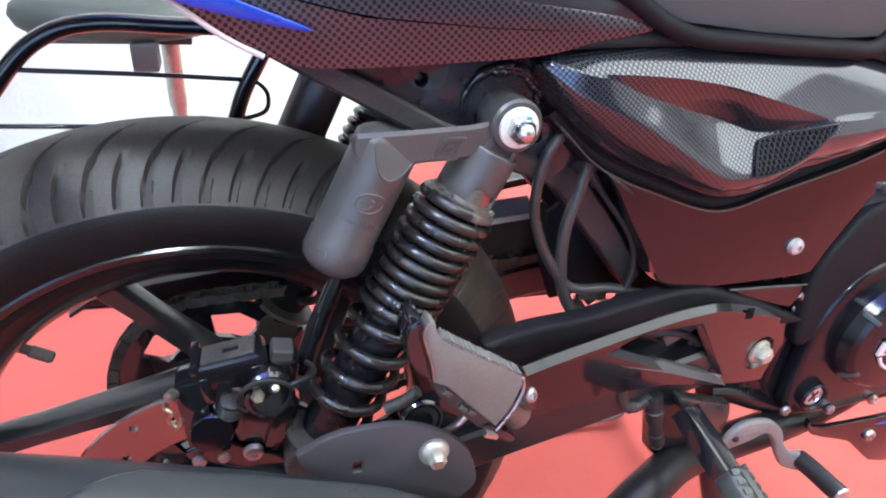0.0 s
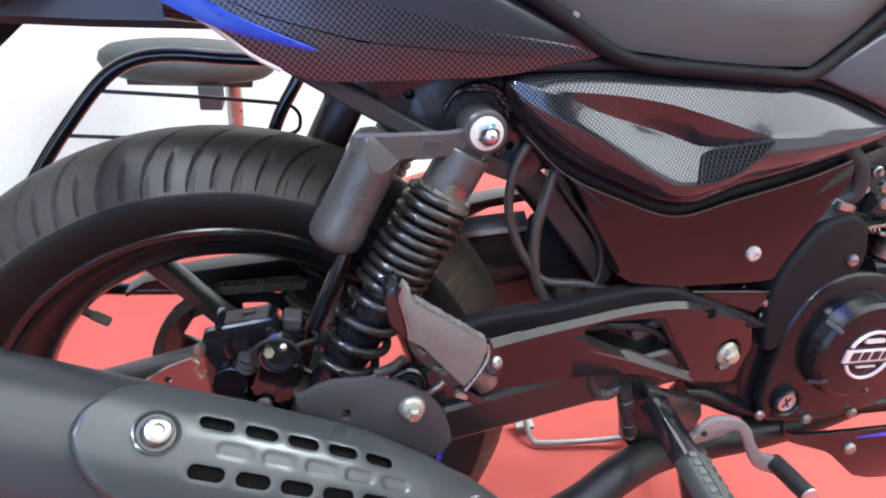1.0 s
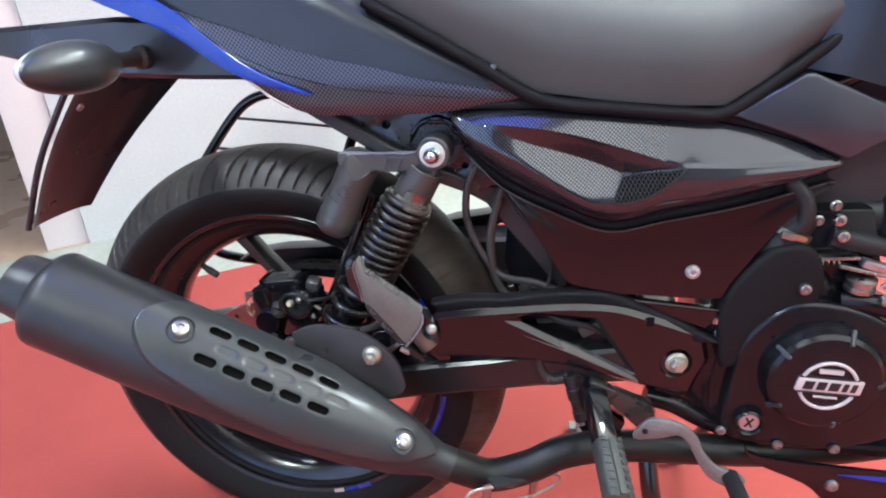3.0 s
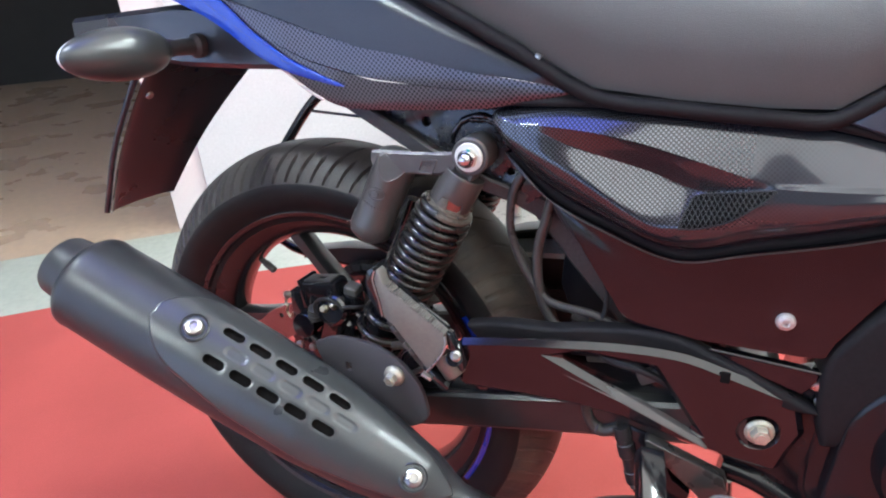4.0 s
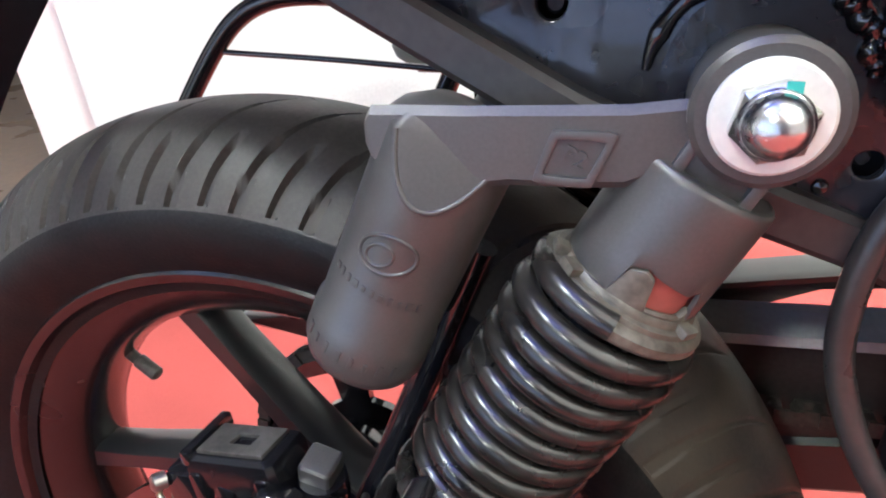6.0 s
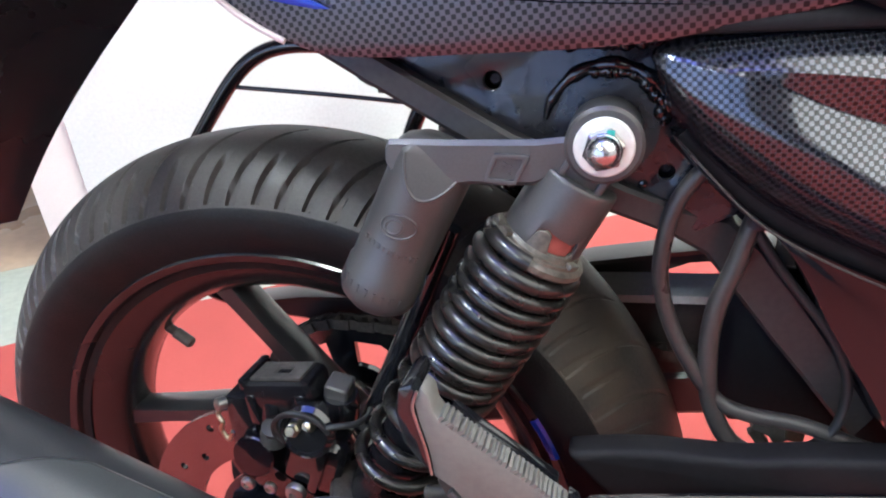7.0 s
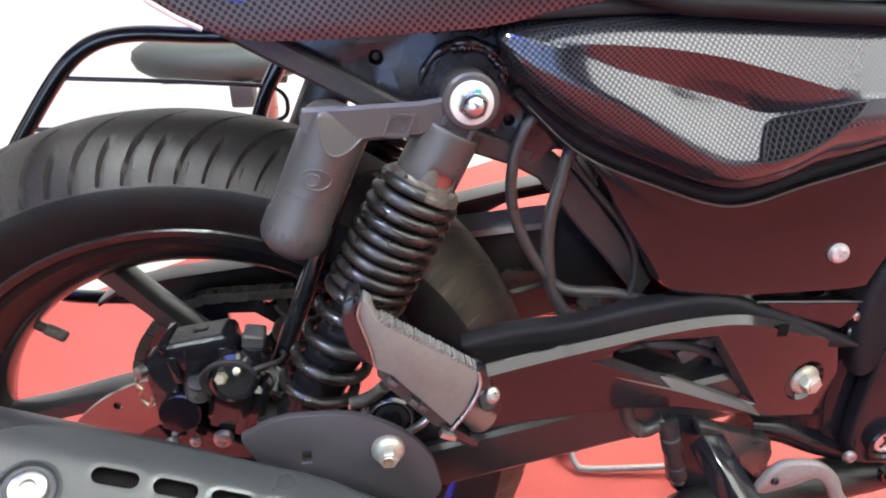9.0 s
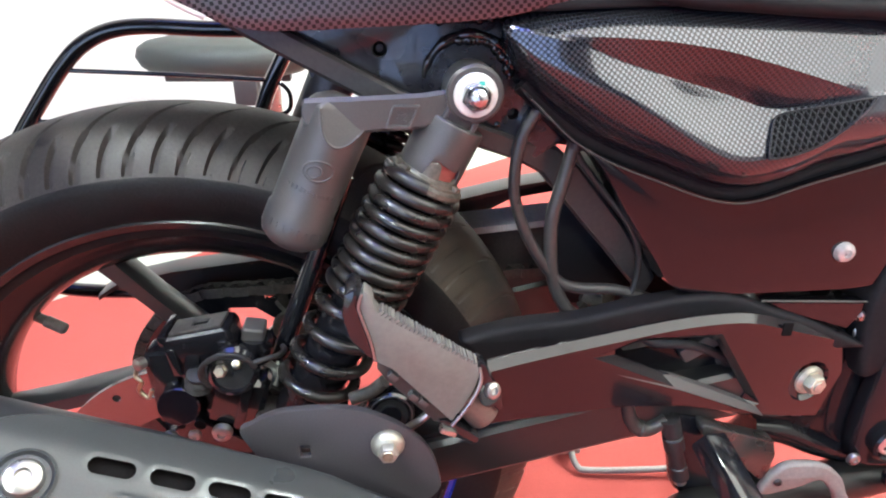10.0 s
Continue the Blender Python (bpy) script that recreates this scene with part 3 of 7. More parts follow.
def rear_wheel():
    prof = [(0.2235, 0.047), (0.229, 0.0490), (0.2315, 0.0475), (0.230, 0.0435), (0.223, 0.041), (0.212, 0.036), (0.199, 0.028), (0.1915, 0.018), (0.1885, 0.0), (0.1915, -0.018), (0.199, -0.028), (0.212, -0.036), (0.223, -0.041), (0.230, -0.0435), (0.2315, -0.0475), (0.229, -0.0490), (0.2235, -0.047), (0.215, -0.030), (0.212, 0.0), (0.215, 0.030)]
    bm = bmesh.new()
    rings = [[WHEEL_AXIS @ Vector((r * math.cos(a), r * math.sin(a), h)) for r, h in prof] for a in (2 * math.pi * k / 120 for k in range(120))]
    rings_to_bm(bm, rings, loop=True)
    wheel = part("rear_wheel", bm, M_RIM, BIKE, "black alloy rear wheel", angle=40)
    for k in range(6):
        a = radians(111.9 + 60 * k)
        outer = Vector((0.199 * math.cos(a), 0, 0.199 * math.sin(a)))
        turn = a + math.pi + radians(20.5)
        d = Vector((math.cos(turn), 0, math.sin(turn)))
        inner = outer + d * 0.185
        side = Vector((-d.z, 0, d.x))
        rows = []
        for s in (-0.02, 0.08, 0.3, 0.6, 1.0):
            w = 0.0080 + 0.004 * max(0, 0.25 - s) / 0.25 + 0.0035 * s
            t = 0.0140 + 0.005 * s
            c = HUB + outer.lerp(inner, s)
            rows.append([c + side * p + Vector((0, q, 0)) for p, q in ((-w, -t * 0.55), (-w * 0.62, -t), (w * 0.62, -t), (w, -t * 0.55), (w, t * 0.55), (w * 0.62, t), (-w * 0.62, t), (-w, t * 0.55))])
        sp = bmesh.new()
        rings_to_bm(sp, rows)
        part("spoke", sp, M_WHEEL, wheel)
    part("hub", lathe([(0, -0.075), (0.045, -0.075), (0.052, -0.06), (0.052, -0.04), (0.075, -0.03), (0.078, 0.03), (0.055, 0.04), (0.055, 0.066), (0, 0.066)], WHEEL_AXIS, 40, cap=False), M_GLOSS, wheel)
    tyre(wheel)
    v = axis_matrix(HUB + Vector((-0.1490, 0, 0.1315)), (0.83, 0, -0.55))
    vs = lathe([(0.0065, -0.012), (0.0065, 0.004), (0.005, 0.006), (0.0042, 0.010), (0.0042, 0.017), (0.0052, 0.018), (0.0052, 0.034), (0.0035, 0.036), (0, 0.036)], v, 14, cap=False)
    part("valve_stem", vs, M_DUST, wheel, "dusty rubber valve stem with a metal cap")
    for a0, a1, mat in ((-31, -6, M_BLUE), (24, 33, M_BLUE), (-71, -60, M_BLUE), (-76, -72, M_EMBLEM)):
        tape = bmesh.new()
        rows = []
        for k in range(13):
            a = radians(a0 + (a1 - a0) * k / 12)
            rows.append([HUB + Vector((rr * math.cos(a), yy, rr * math.sin(a))) for rr, yy in ((0.2245, -0.0485), (0.2285, -0.0498), (0.2312, -0.0484), (0.2316, -0.0470))])
        rings_to_bm(tape, rows, closed_ring=False, cap=False)
        part("rim_tape", tape, mat, wheel, "strip of coloured rim tape")
    # brake disc with drilled holes
    loop = lambda r, n, ph=0: [(r * math.cos(2 * math.pi * k / n + ph), 0.312 + r * math.sin(2 * math.pi * k / n + ph)) for k in range(n)]
    holes = [loop(0.075, 48)]
    for k in range(24):
        a, r = 2 * math.pi * k / 24, (0.088, 0.097, 0.106)[k % 3]
        holes.append([(r * math.cos(a) + 0.0035 * math.cos(q), 0.312 + r * math.sin(a) + 0.0035 * math.sin(q)) for q in (2 * math.pi * j / 8 for j in range(8))])
    part("brake_disc", prism(loop(0.117, 96), -0.078, -0.0735, 0, holes), M_DISC, wheel, "drilled steel brake disc")
    part("disc_carrier", prism(loop(0.058, 40), -0.0755, -0.070, 0.001, [loop(0.03, 24)]), M_GLOSS, wheel)
    for k in range(6):
        a = 2 * math.pi * k / 6
        part("carrier_arm", box((0.050, 0.006, 0.014), Matrix.Translation((0.060 * math.cos(a), -0.0725, 0.312 + 0.067 * math.sin(a))) @ Matrix.Rotation(-a, 4, "Y"), 0.001), M_GLOSS, wheel)
    # sprocket on the left-hand side
    teeth = []
    for k in range(43 * 4):
        a = 2 * math.pi * k / (43 * 4)
        r = (0.0985, 0.1035, 0.1035, 0.0985)[k % 4]
        teeth.append((r * math.cos(a), 0.312 + r * math.sin(a)))
    cut = []
    for k in range(6):
        c = 2 * math.pi * k / 6 + 0.2
        cut.append([((r) * math.cos(c + q), 0.312 + r * math.sin(c + q)) for r, q in ((0.055, -0.28), (0.055, 0.0), (0.055, 0.28), (0.082, 0.33), (0.086, 0.0), (0.082, -0.33))])
    part("sprocket", prism(teeth, 0.084, 0.091, 0, cut), M_GLOSS, wheel, "black toothed rear sprocket")
    return wheel


rear_wheel()


def chain():
    r = 0.103
    pts = []
    front = Vector((0.565, 0, 0.40))
    for k in range(34):
        a = radians(100 + 160 * k / 33)
        pts.append(HUB + Vector((r * math.cos(a), 0.0875, r * math.sin(a))))
    top0, top1 = HUB + Vector((r * math.cos(radians(100)), 0.0875, r * math.sin(radians(100)))), front + Vector((0, 0.0875, 0.034))
    low0, low1 = HUB + Vector((r * math.cos(radians(260)), 0.0875, r * math.sin(radians(260)))), front + Vector((0, 0.0875, -0.034))
    run = [top1.lerp(top0, k / 46) for k in range(46)] + pts + [low0.lerp(low1, k / 46) for k in range(1, 47)]
    bm = bmesh.new()
    for k, (a, b) in enumerate(zip(run, run[1:])):
        d = (b - a).normalized()
        m = Matrix.Translation((a + b) / 2) @ Matrix.Rotation(-math.atan2(d.z, d.x), 4, "Y")
        off = 0.0075 if k % 2 else 0.0052
        for y in (-off, off):
            box(((b - a).length * 1.35, 0.0018, 0.0105), m @ Matrix.Translation((0, y, 0)), bm=bm)
        lathe([(0.0042, -0.006), (0.0042, 0.006)], Matrix.Translation(a) @ Matrix.Rotation(radians(90), 4, "X"), 8, bm)
    return part("chain", bm, M_DUST, BIKE, "dusty dark drive chain")


chain()


def swingarm():
    bm = bmesh.new()
    for s in (-1, 1):
        rows = []
        for x, z, h, y in ((-0.055, 0.306, 0.020, 0.103), (0.06, 0.322, 0.024, 0.105), (0.20, 0.357, 0.021, 0.108), (0.35, 0.389, 0.021, 0.106), (0.50, 0.412, 0.023, 0.098)):
            yy = s * y
            rows.append([Vector((x - 0.2 * c, yy + q, z + c)) for q, c in ((-0.013, -h), (0.013, -h), (0.016, -h + 0.004), (0.016, h - 0.004), (0.013, h), (-0.013, h), (-0.016, h - 0.004), (-0.016, -h + 0.004))])
        rings_to_bm(bm, rows)
    lathe([(0.027, -0.10), (0.027, 0.10)], Matrix.Translation((0.507, 0, 0.414)) @ Matrix.Rotation(radians(90), 4, "X"), 24, bm)
    arm = part("swingarm", bm, M_WHEEL, BIKE, "glossy black box-section swingarm")
    part("axle", lathe([(0.011, -0.135), (0.011, 0.135)], WHEEL_AXIS, 16), M_ZINC, arm)
    hexagon_bm = hexagon(axis_matrix(HUB + Vector((0, -0.12, 0)), (0, -1, 0)), 0.019, 0.014)
    part("axle_nut", hexagon_bm, M_ZINC, arm)
    g = bmesh.new()
    rows = []
    for x, zt, zb in ((-0.124, 0.417, 0.412), (-0.104, 0.430, 0.404), (-0.05, 0.442, 0.398), (0.05, 0.454, 0.402), (0.14, 0.478, 0.412), (0.22, 0.508, 0.460), (0.30, 0.526, 0.500), (0.42, 0.545, 0.52)):
        rows.append([Vector((x, y, z)) for y, z in ((0.078, zt - 0.002), (0.083, zt), (0.106, zt), (0.112, zt - 0.006), (0.113, zb), (0.109, zb), (0.108, zt - 0.008), (0.079, zt - 0.006))])
    rings_to_bm(g, rows)
    guard = part("chain_guard", g, M_WHEEL, BIKE, "glossy black chain guard")
    lip = bmesh.new()
    rows = []
    for x, z in ((0.19, 0.474), (0.23, 0.481), (0.28, 0.4855), (0.345, 0.4915)):
        rows.append([Vector((x, y, z + q)) for y, q in ((0.078, -0.011), (0.078, -0.004), (0.100, 0.007), (0.104, -0.004))])
    rings_to_bm(lip, rows)
    part("guard_flange", lip, M_FLANGE, guard, "pale grey upper flange of the chain case")
    part("inner_fender", prism([(0.318, 0.446), (0.300, 0.492), (0.302, 0.540), (0.33, 0.560), (0.47, 0.56), (0.47, 0.40), (0.400, 0.442), (0.378, 0.452)], -0.030, -0.024, 0.002), M_BOOT, BIKE, "black inner fender ahead of the wheel")
    part("chain_case", prism([(0.20, 0.466), (0.23, 0.474), (0.42, 0.498), (0.46, 0.43), (0.43, 0.364), (0.36, 0.3645), (0.25, 0.366), (0.235, 0.420)], 0.094, 0.099, 0.002), M_RAIL, guard, "matt black chain case")
    return arm


swingarm()


# ---- shock absorbers ----
def shock(y, side, full, shift=0.0):
    """side: -1 for the right-hand one, whose fittings the camera sees."""
    top, low = Vector((0.222 + shift, y, 0.648)), Vector((0.078 + shift, y, 0.368))
    d = (low - top).normalized()
    L = (low - top).length
    m = axis_matrix(top, d)
    # eye and sleeve
    bm = lathe([(0.010, -0.0185), (0.0168, -0.0185), (0.0185, -0.0168), (0.0185, 0.0168), (0.0168, 0.0185), (0.010, 0.0185)], Matrix.Translation(top) @ Matrix.Rotation(radians(90), 4, "X"), 40)
    box((0.027, 0.026, 0.022), m @ Matrix.Translation((0, 0, 0.0165)), 0.003, bm=bm)
    lathe([(0.0, 0.0224), (0.0198, 0.0224), (0.0203, 0.0300), (0, 0.0300)], m, 48, bm, cap=False)
    body = part("shock_absorber", bm, M_ALLOY, BIKE, "black gas-charged shock absorber with a satin grey cap")
    for q, w in ((-0.0098, side), (0.0098, side), (-0.0098, -side), (0.0098, -side)):
        part("neck_rib", box((0.0036, 0.005, 0.0125), Matrix.Translation(m @ Vector((0, 0, 0.0185)) + Vector((q * 0.9, w * 0.0135, q * -0.46))) @ Matrix.Rotation(math.atan2(d.x, -d.z) * -1, 4, "Y"), 0.001), M_ALLOY, body)
    # the sleeve's lower edge is worn into notches
    turned = m.to_3x3().inverted()
    f, g = turned @ Vector((0, side, 0)), turned @ Vector((1, 0, 0))
    front = math.atan2(f.y, f.x)
    ahead = 1 if math.sin(math.atan2(g.y, g.x) - front) > 0 else -1
    rows, collar = [], bmesh.new()
    turn_at = (-3.15, -2.4, -2.2, -1.9, -1.04, -0.56, -0.33, -0.25, -0.04, 0.08, 0.64, 0.80, 0.92, 1.6, 1.9, 2.1, 3.15)
    ends_at = (0.0610, 0.0610, 0.049, 0.0605, 0.0605, 0.0597, 0.0607, 0.0500, 0.0478, 0.0488, 0.0510, 0.0490, 0.0600, 0.0605, 0.0500, 0.0600, 0.0610)
    lug_at = (-3.15, -2.3, -2.15, -2.0, -0.60, -0.36, -0.24, -0.04, 0.12, 0.22, 0.80, 0.88, 1.7, 1.85, 2.0, 3.15)
    lug_top = (0.0590, 0.059, 0.050, 0.059, 0.0590, 0.0590, 0.0507, 0.0488, 0.0505, 0.0595, 0.0590, 0.0560, 0.059, 0.051, 0.059, 0.0590)
    wall = []
    for k in range(240):
        t = 2 * math.pi * k / 240 - math.pi
        drop = float(np.interp(t, turn_at, ends_at))
        high = float(np.interp(t, lug_at, lug_top))
        w = front + ahead * t
        wall.append([m @ Vector((r * math.cos(w), r * math.sin(w), z)) for r, z in ((0.0196, 0.0625), (0.0196, high), (0.0208, high - 0.0004), (0.0217, high + 0.0004), (0.0220, 0.0625))])
        a = front + ahead * t
        down = [0.0222 + (drop - 0.0012 - 0.0222) * q for q in (0.07, 0.2, 0.4, 0.6, 0.8, 1.0)]
        rows.append([m @ Vector((r * math.cos(a), r * math.sin(a), z)) for r, z in [(0.0195, 0.0222), (0.0207, 0.0224), (0.0214, 0.0232)] + [(0.0216 + 0.0008 * (z - 0.022) / 0.045, z) for z in down] + [(0.0216, drop), (0.0206, drop - 0.0004), (0.0203, 0.030)]])
    edge = bmesh.new()
    rings_to_bm(edge, rows, loop=True)
    rings_to_bm(collar, wall, loop=True)
    part("seat_collar", collar, M_SEAT_RING, body, "dusty collar with teeth that fit the sleeve's notches")
    part("worn_sleeve", edge, M_ALLOY, body, "satin sleeve with a notched lower edge")
    part("damper_body", lathe([(0.0160, 0.05), (0.0160, 0.15), (0.0212, 0.155), (0.0212, L - 0.035), (0.0185, L - 0.028), (0.0185, L - 0.01)], m, 32), M_ENGINE, body, "smooth black damper tube")
    lo = lathe([(0.011, -0.016), (0.020, -0.016), (0.0215, -0.014), (0.0215, 0.014), (0.020, 0.016), (0.011, 0.016)], Matrix.Translation(low) @ Matrix.Rotation(radians(90), 4, "X"), 32)
    lathe([(0.0185, L - 0.03), (0.016, L - 0.005)], m, 24, lo)
    part("lower_eye", lo, M_DUST, body)
    part("red_collar", lathe([(0.0180, 0.045), (0.0194, 0.045), (0.0195, 0.0620), (0.0180, 0.0620)], m, 32, cap=False), M_RED, body, "red painted preload collar")
    part("spring_seat", lathe([(0.0165, 0.0600), (0.0222, 0.0602), (0.0230, 0.0612), (0.0232, 0.0625), (0.0250, 0.0630), (0.0254, 0.0646), (0.0272, 0.0652), (0.0284, 0.0664), (0.0286, 0.0690), (0.0276, 0.0704), (0.0165, 0.0715)], m, 72), M_SEAT_RING, body, "dusty stepped upper spring seat")
    for t in (-1.25, -0.85, 0.95, 2.2):
        w = front + ahead * t
        part("seat_lug", box((0.0050, 0.0070, 0.0032), m @ Matrix.Rotation(w, 4, "Z") @ Matrix.Translation((0.0240, 0, 0.0618)), 0.0010), M_SEAT_RING, body)
    # spring: close coils above, open ones below
    turns, n, line = 14.0, 40, []
    for k in range(int(turns * n) + 1):
        q = k / n
        z = 0.067 + (0.0102 * q if q < 9.6 else 0.0102 * 9.6 + 0.0235 * (q - 9.6))
        a = 2 * math.pi * q
        r = 0.0272 - 0.002 * max(0, 1 - q)
        line.append(m @ Vector((r * math.cos(a), r * math.sin(a), min(z, L - 0.026))))
    part("spring", tube(line, 0.0044, 16, smooth=False), M_SPRING, body, "black coil spring")
    part("lower_spring_seat", lathe([(0.018, L - 0.026), (0.031, L - 0.024), (0.032, L - 0.020), (0.018, L - 0.016)], m, 32), M_DUST, body)
    # bolt through the upper eye
    bt = Vector((top.x, y + side * 0.0186, top.z))
    o = (0, side, 0)
    part("washer", lathe([(0, 0), (0.0134, 0), (0.0140, 0.0008), (0.0140, 0.0024), (0.0132, 0.0032), (0, 0.0032)], axis_matrix(bt, o), 36, cap=False), M_WASHER, body, "large bright zinc washer")
    part("nut", hexagon(axis_matrix(bt + Vector(o) * 0.0032, o) @ Matrix.Rotation(0.3, 4, "Z"), 0.0098, 0.007), M_ZINC, body)
    part("paint_mark", box((0.0035, 0.0008, 0.0040), Matrix.Translation(bt + Vector((0.0025, side * 0.0098, 0.0078))), 0.0002), M_TEAL, body)
    part("stud", lathe([(0, 0), (0.0082, 0), (0.0084, 0.0008), (0.0080, 0.0016), (0.0076, 0.0020), (0.0074, 0.0032), (0.0066, 0.0058), (0.0050, 0.0078), (0.0028, 0.0089), (0.0012, 0.0092), (0, 0.0093)], axis_matrix(bt + Vector(o) * 0.0092, o), 32, cap=False), M_CHROME, body, "domed chrome cap of the bolt")
    # gas canister on its bracket
    ct, cl = Vector((0.1400 + shift, y - 0.0015, 0.6405)), Vector((0.0985 + shift, y - 0.0015, 0.549))
    cd = (cl - ct).normalized()
    cm = axis_matrix(ct, cd)
    CL = (cl - ct).length
    br = bmesh.new()
    rows = []
    for x, zt, zb, w in ((0.1135, 0.6430, 0.632, 0.0155), (0.1155, 0.6455, 0.628, 0.0165), (0.128, 0.6460, 0.622, 0.0165), (0.146, 0.6465, 0.622, 0.0165), (0.158, 0.6470, 0.6240, 0.0160), (0.172, 0.6475, 0.6242, 0.015), (0.190, 0.6485, 0.6255, 0.015), (0.205, 0.6505, 0.632, 0.014)):
        c = 0.0025
        rows.append([Vector((x + shift, y + q, z)) for q, z in ((-w, zb + c), (-w, zt - c), (-w + c, zt), (w - c, zt - 0.009), (w, zt - c - 0.010), (w, zb + c), (w - c, zb), (-w + c, zb))])
    rings_to_bm(br, rows)
    part("canister_bracket", br, M_ALLOY, body, "cast grey bracket holding the canister")
    can = lathe([(0, -0.004), (0.012, -0.003), (0.0195, 0.002)] + [(0.0222, 0.006 + 0.001 * q) for q in range(35)] + [(0.0222, CL - 0.022), (0.0234, CL - 0.020), (0.0234, CL - 0.006), (0.0216, CL - 0.001), (0.016, CL + 0.004), (0.008, CL + 0.0055), (0, CL + 0.006)], cm, 96, cap=False)
    # a flat facet cut across the top of the canister, flush with the bracket
    for v in can.verts if full else ():
        hh = (v.co - ct).dot(cd)
        if hh < 0.035:
            off = (v.co - ct - cd * hh).dot(cd.cross(Vector((0, -1, 0))))
            v.co.y = max(v.co.y, ct.y - 0.0140 - max(0, hh - 0.0015 + 0.38 * off) * 0.36)
    canister = part("gas_canister", can, M_ALLOY, body, "satin charcoal gas canister with raised marks")
    if not full:
        return body
    # raised mark: a ring round an oval, and rows of small raised bars
    front = Vector((0, -1, 0))
    def on_can(h, turn, lift=0.0):
        """A point and normal on the canister's skin."""
        side = front - cd * front.dot(cd)
        side.normalize()
        other = cd.cross(side)
        nrm = side * math.cos(turn) + other * math.sin(turn)
        return ct + cd * h + nrm * (0.0222 + lift), nrm
    rim = []
    for k in range(25):
        a = -0.87 + 1.74 * k / 24
        p, _ = on_can(max(-0.002, 0.0015 - 0.38 * 0.0222 * math.sin(a) + max(0, 0.0222 * math.cos(a) - 0.0140) / 0.36), a, -0.0003)
        if (p - ct).dot(cd) > 0.0045:
            rim.append(p)
    part("hood_rim", tube(rim, 0.0009, 8, smooth=False), M_ALLOY, canister, "raised rim of the flat hood")
    ring = []
    for k in range(25):
        a = 2 * math.pi * k / 24
        p, _ = on_can(0.0435 + 0.0072 * math.sin(a + 0.25), 0.02 + 0.44 * math.cos(a))
        ring.append(p)
    part("raised_ring", tube(ring, 0.0007, 6, smooth=False), M_ALLOY, canister)
    ring = []
    for k in range(19):
        a = 2 * math.pi * k / 18
        p, _ = on_can(0.0447 + 0.0042 * math.sin(a + 0.25), 0.12 + 0.21 * math.cos(a))
        ring.append(p)
    part("raised_ring", tube(ring, 0.0007, 6, smooth=False), M_ALLOY, canister)
    for h, lo_, hi_, n, tall in ((0.0590, -0.75, 0.75, 11, 0.0030), (CL - 0.012, -0.8, 0.8, 8, 0.0050)):
        for k in range(n):
            a = lo_ + (hi_ - lo_) * k / (n - 1)
            p, nrm = on_can(h, a, 0.0012 if h > 0.07 else 0.0)
            other = cd.cross(nrm)
            mm = Matrix(((other.x, cd.x, nrm.x, p.x), (other.y, cd.y, nrm.y, p.y), (other.z, cd.z, nrm.z, p.z), (0, 0, 0, 1)))
            part("raised_bar", box((0.0016 + 0.0007 * (k % 3 == 1), tall * (1 - 0.25 * (k % 4 == 2)), 0.0010), mm, 0.0003), M_ALLOY, canister)
    # framed recess on the bracket
    fr = bmesh.new()
    c0 = Vector((0.1763, y - 0.0153, 0.6337))
    quad = outline2([(-0.0110, -0.0060), (-0.0100, -0.0074), (-0.0030, -0.0078), (0.0040, -0.0078), (0.0056, -0.0068), (0.0084, 0.0), (0.0110, 0.0062), (0.0100, 0.0076), (0.0030, 0.0078), (-0.0050, 0.0076), (-0.0066, 0.0066), (-0.0090, 0.0)], 3)
    prism([(c0.x + a, c0.z + b) for a, b in quad], c0.y - 0.0012, c0.y + 0.002, 0.0004, [[(c0.x + a * 0.74, c0.z + b * 0.68) for a, b in quad]], bm=fr)
    part("cast_frame", fr, M_ALLOY, body)
    lettering("cast_letters", "P2", 0.0072, Matrix.Translation((c0.x, c0.y + 0.0000, c0.z)) @ Matrix.Rotation(radians(90), 4, "X") @ Matrix.Rotation(radians(-24), 4, "Z"), M_ALLOY, body)
    return body


shock(-0.098, -1, True)
shock(0.098, 1, False, -0.014)


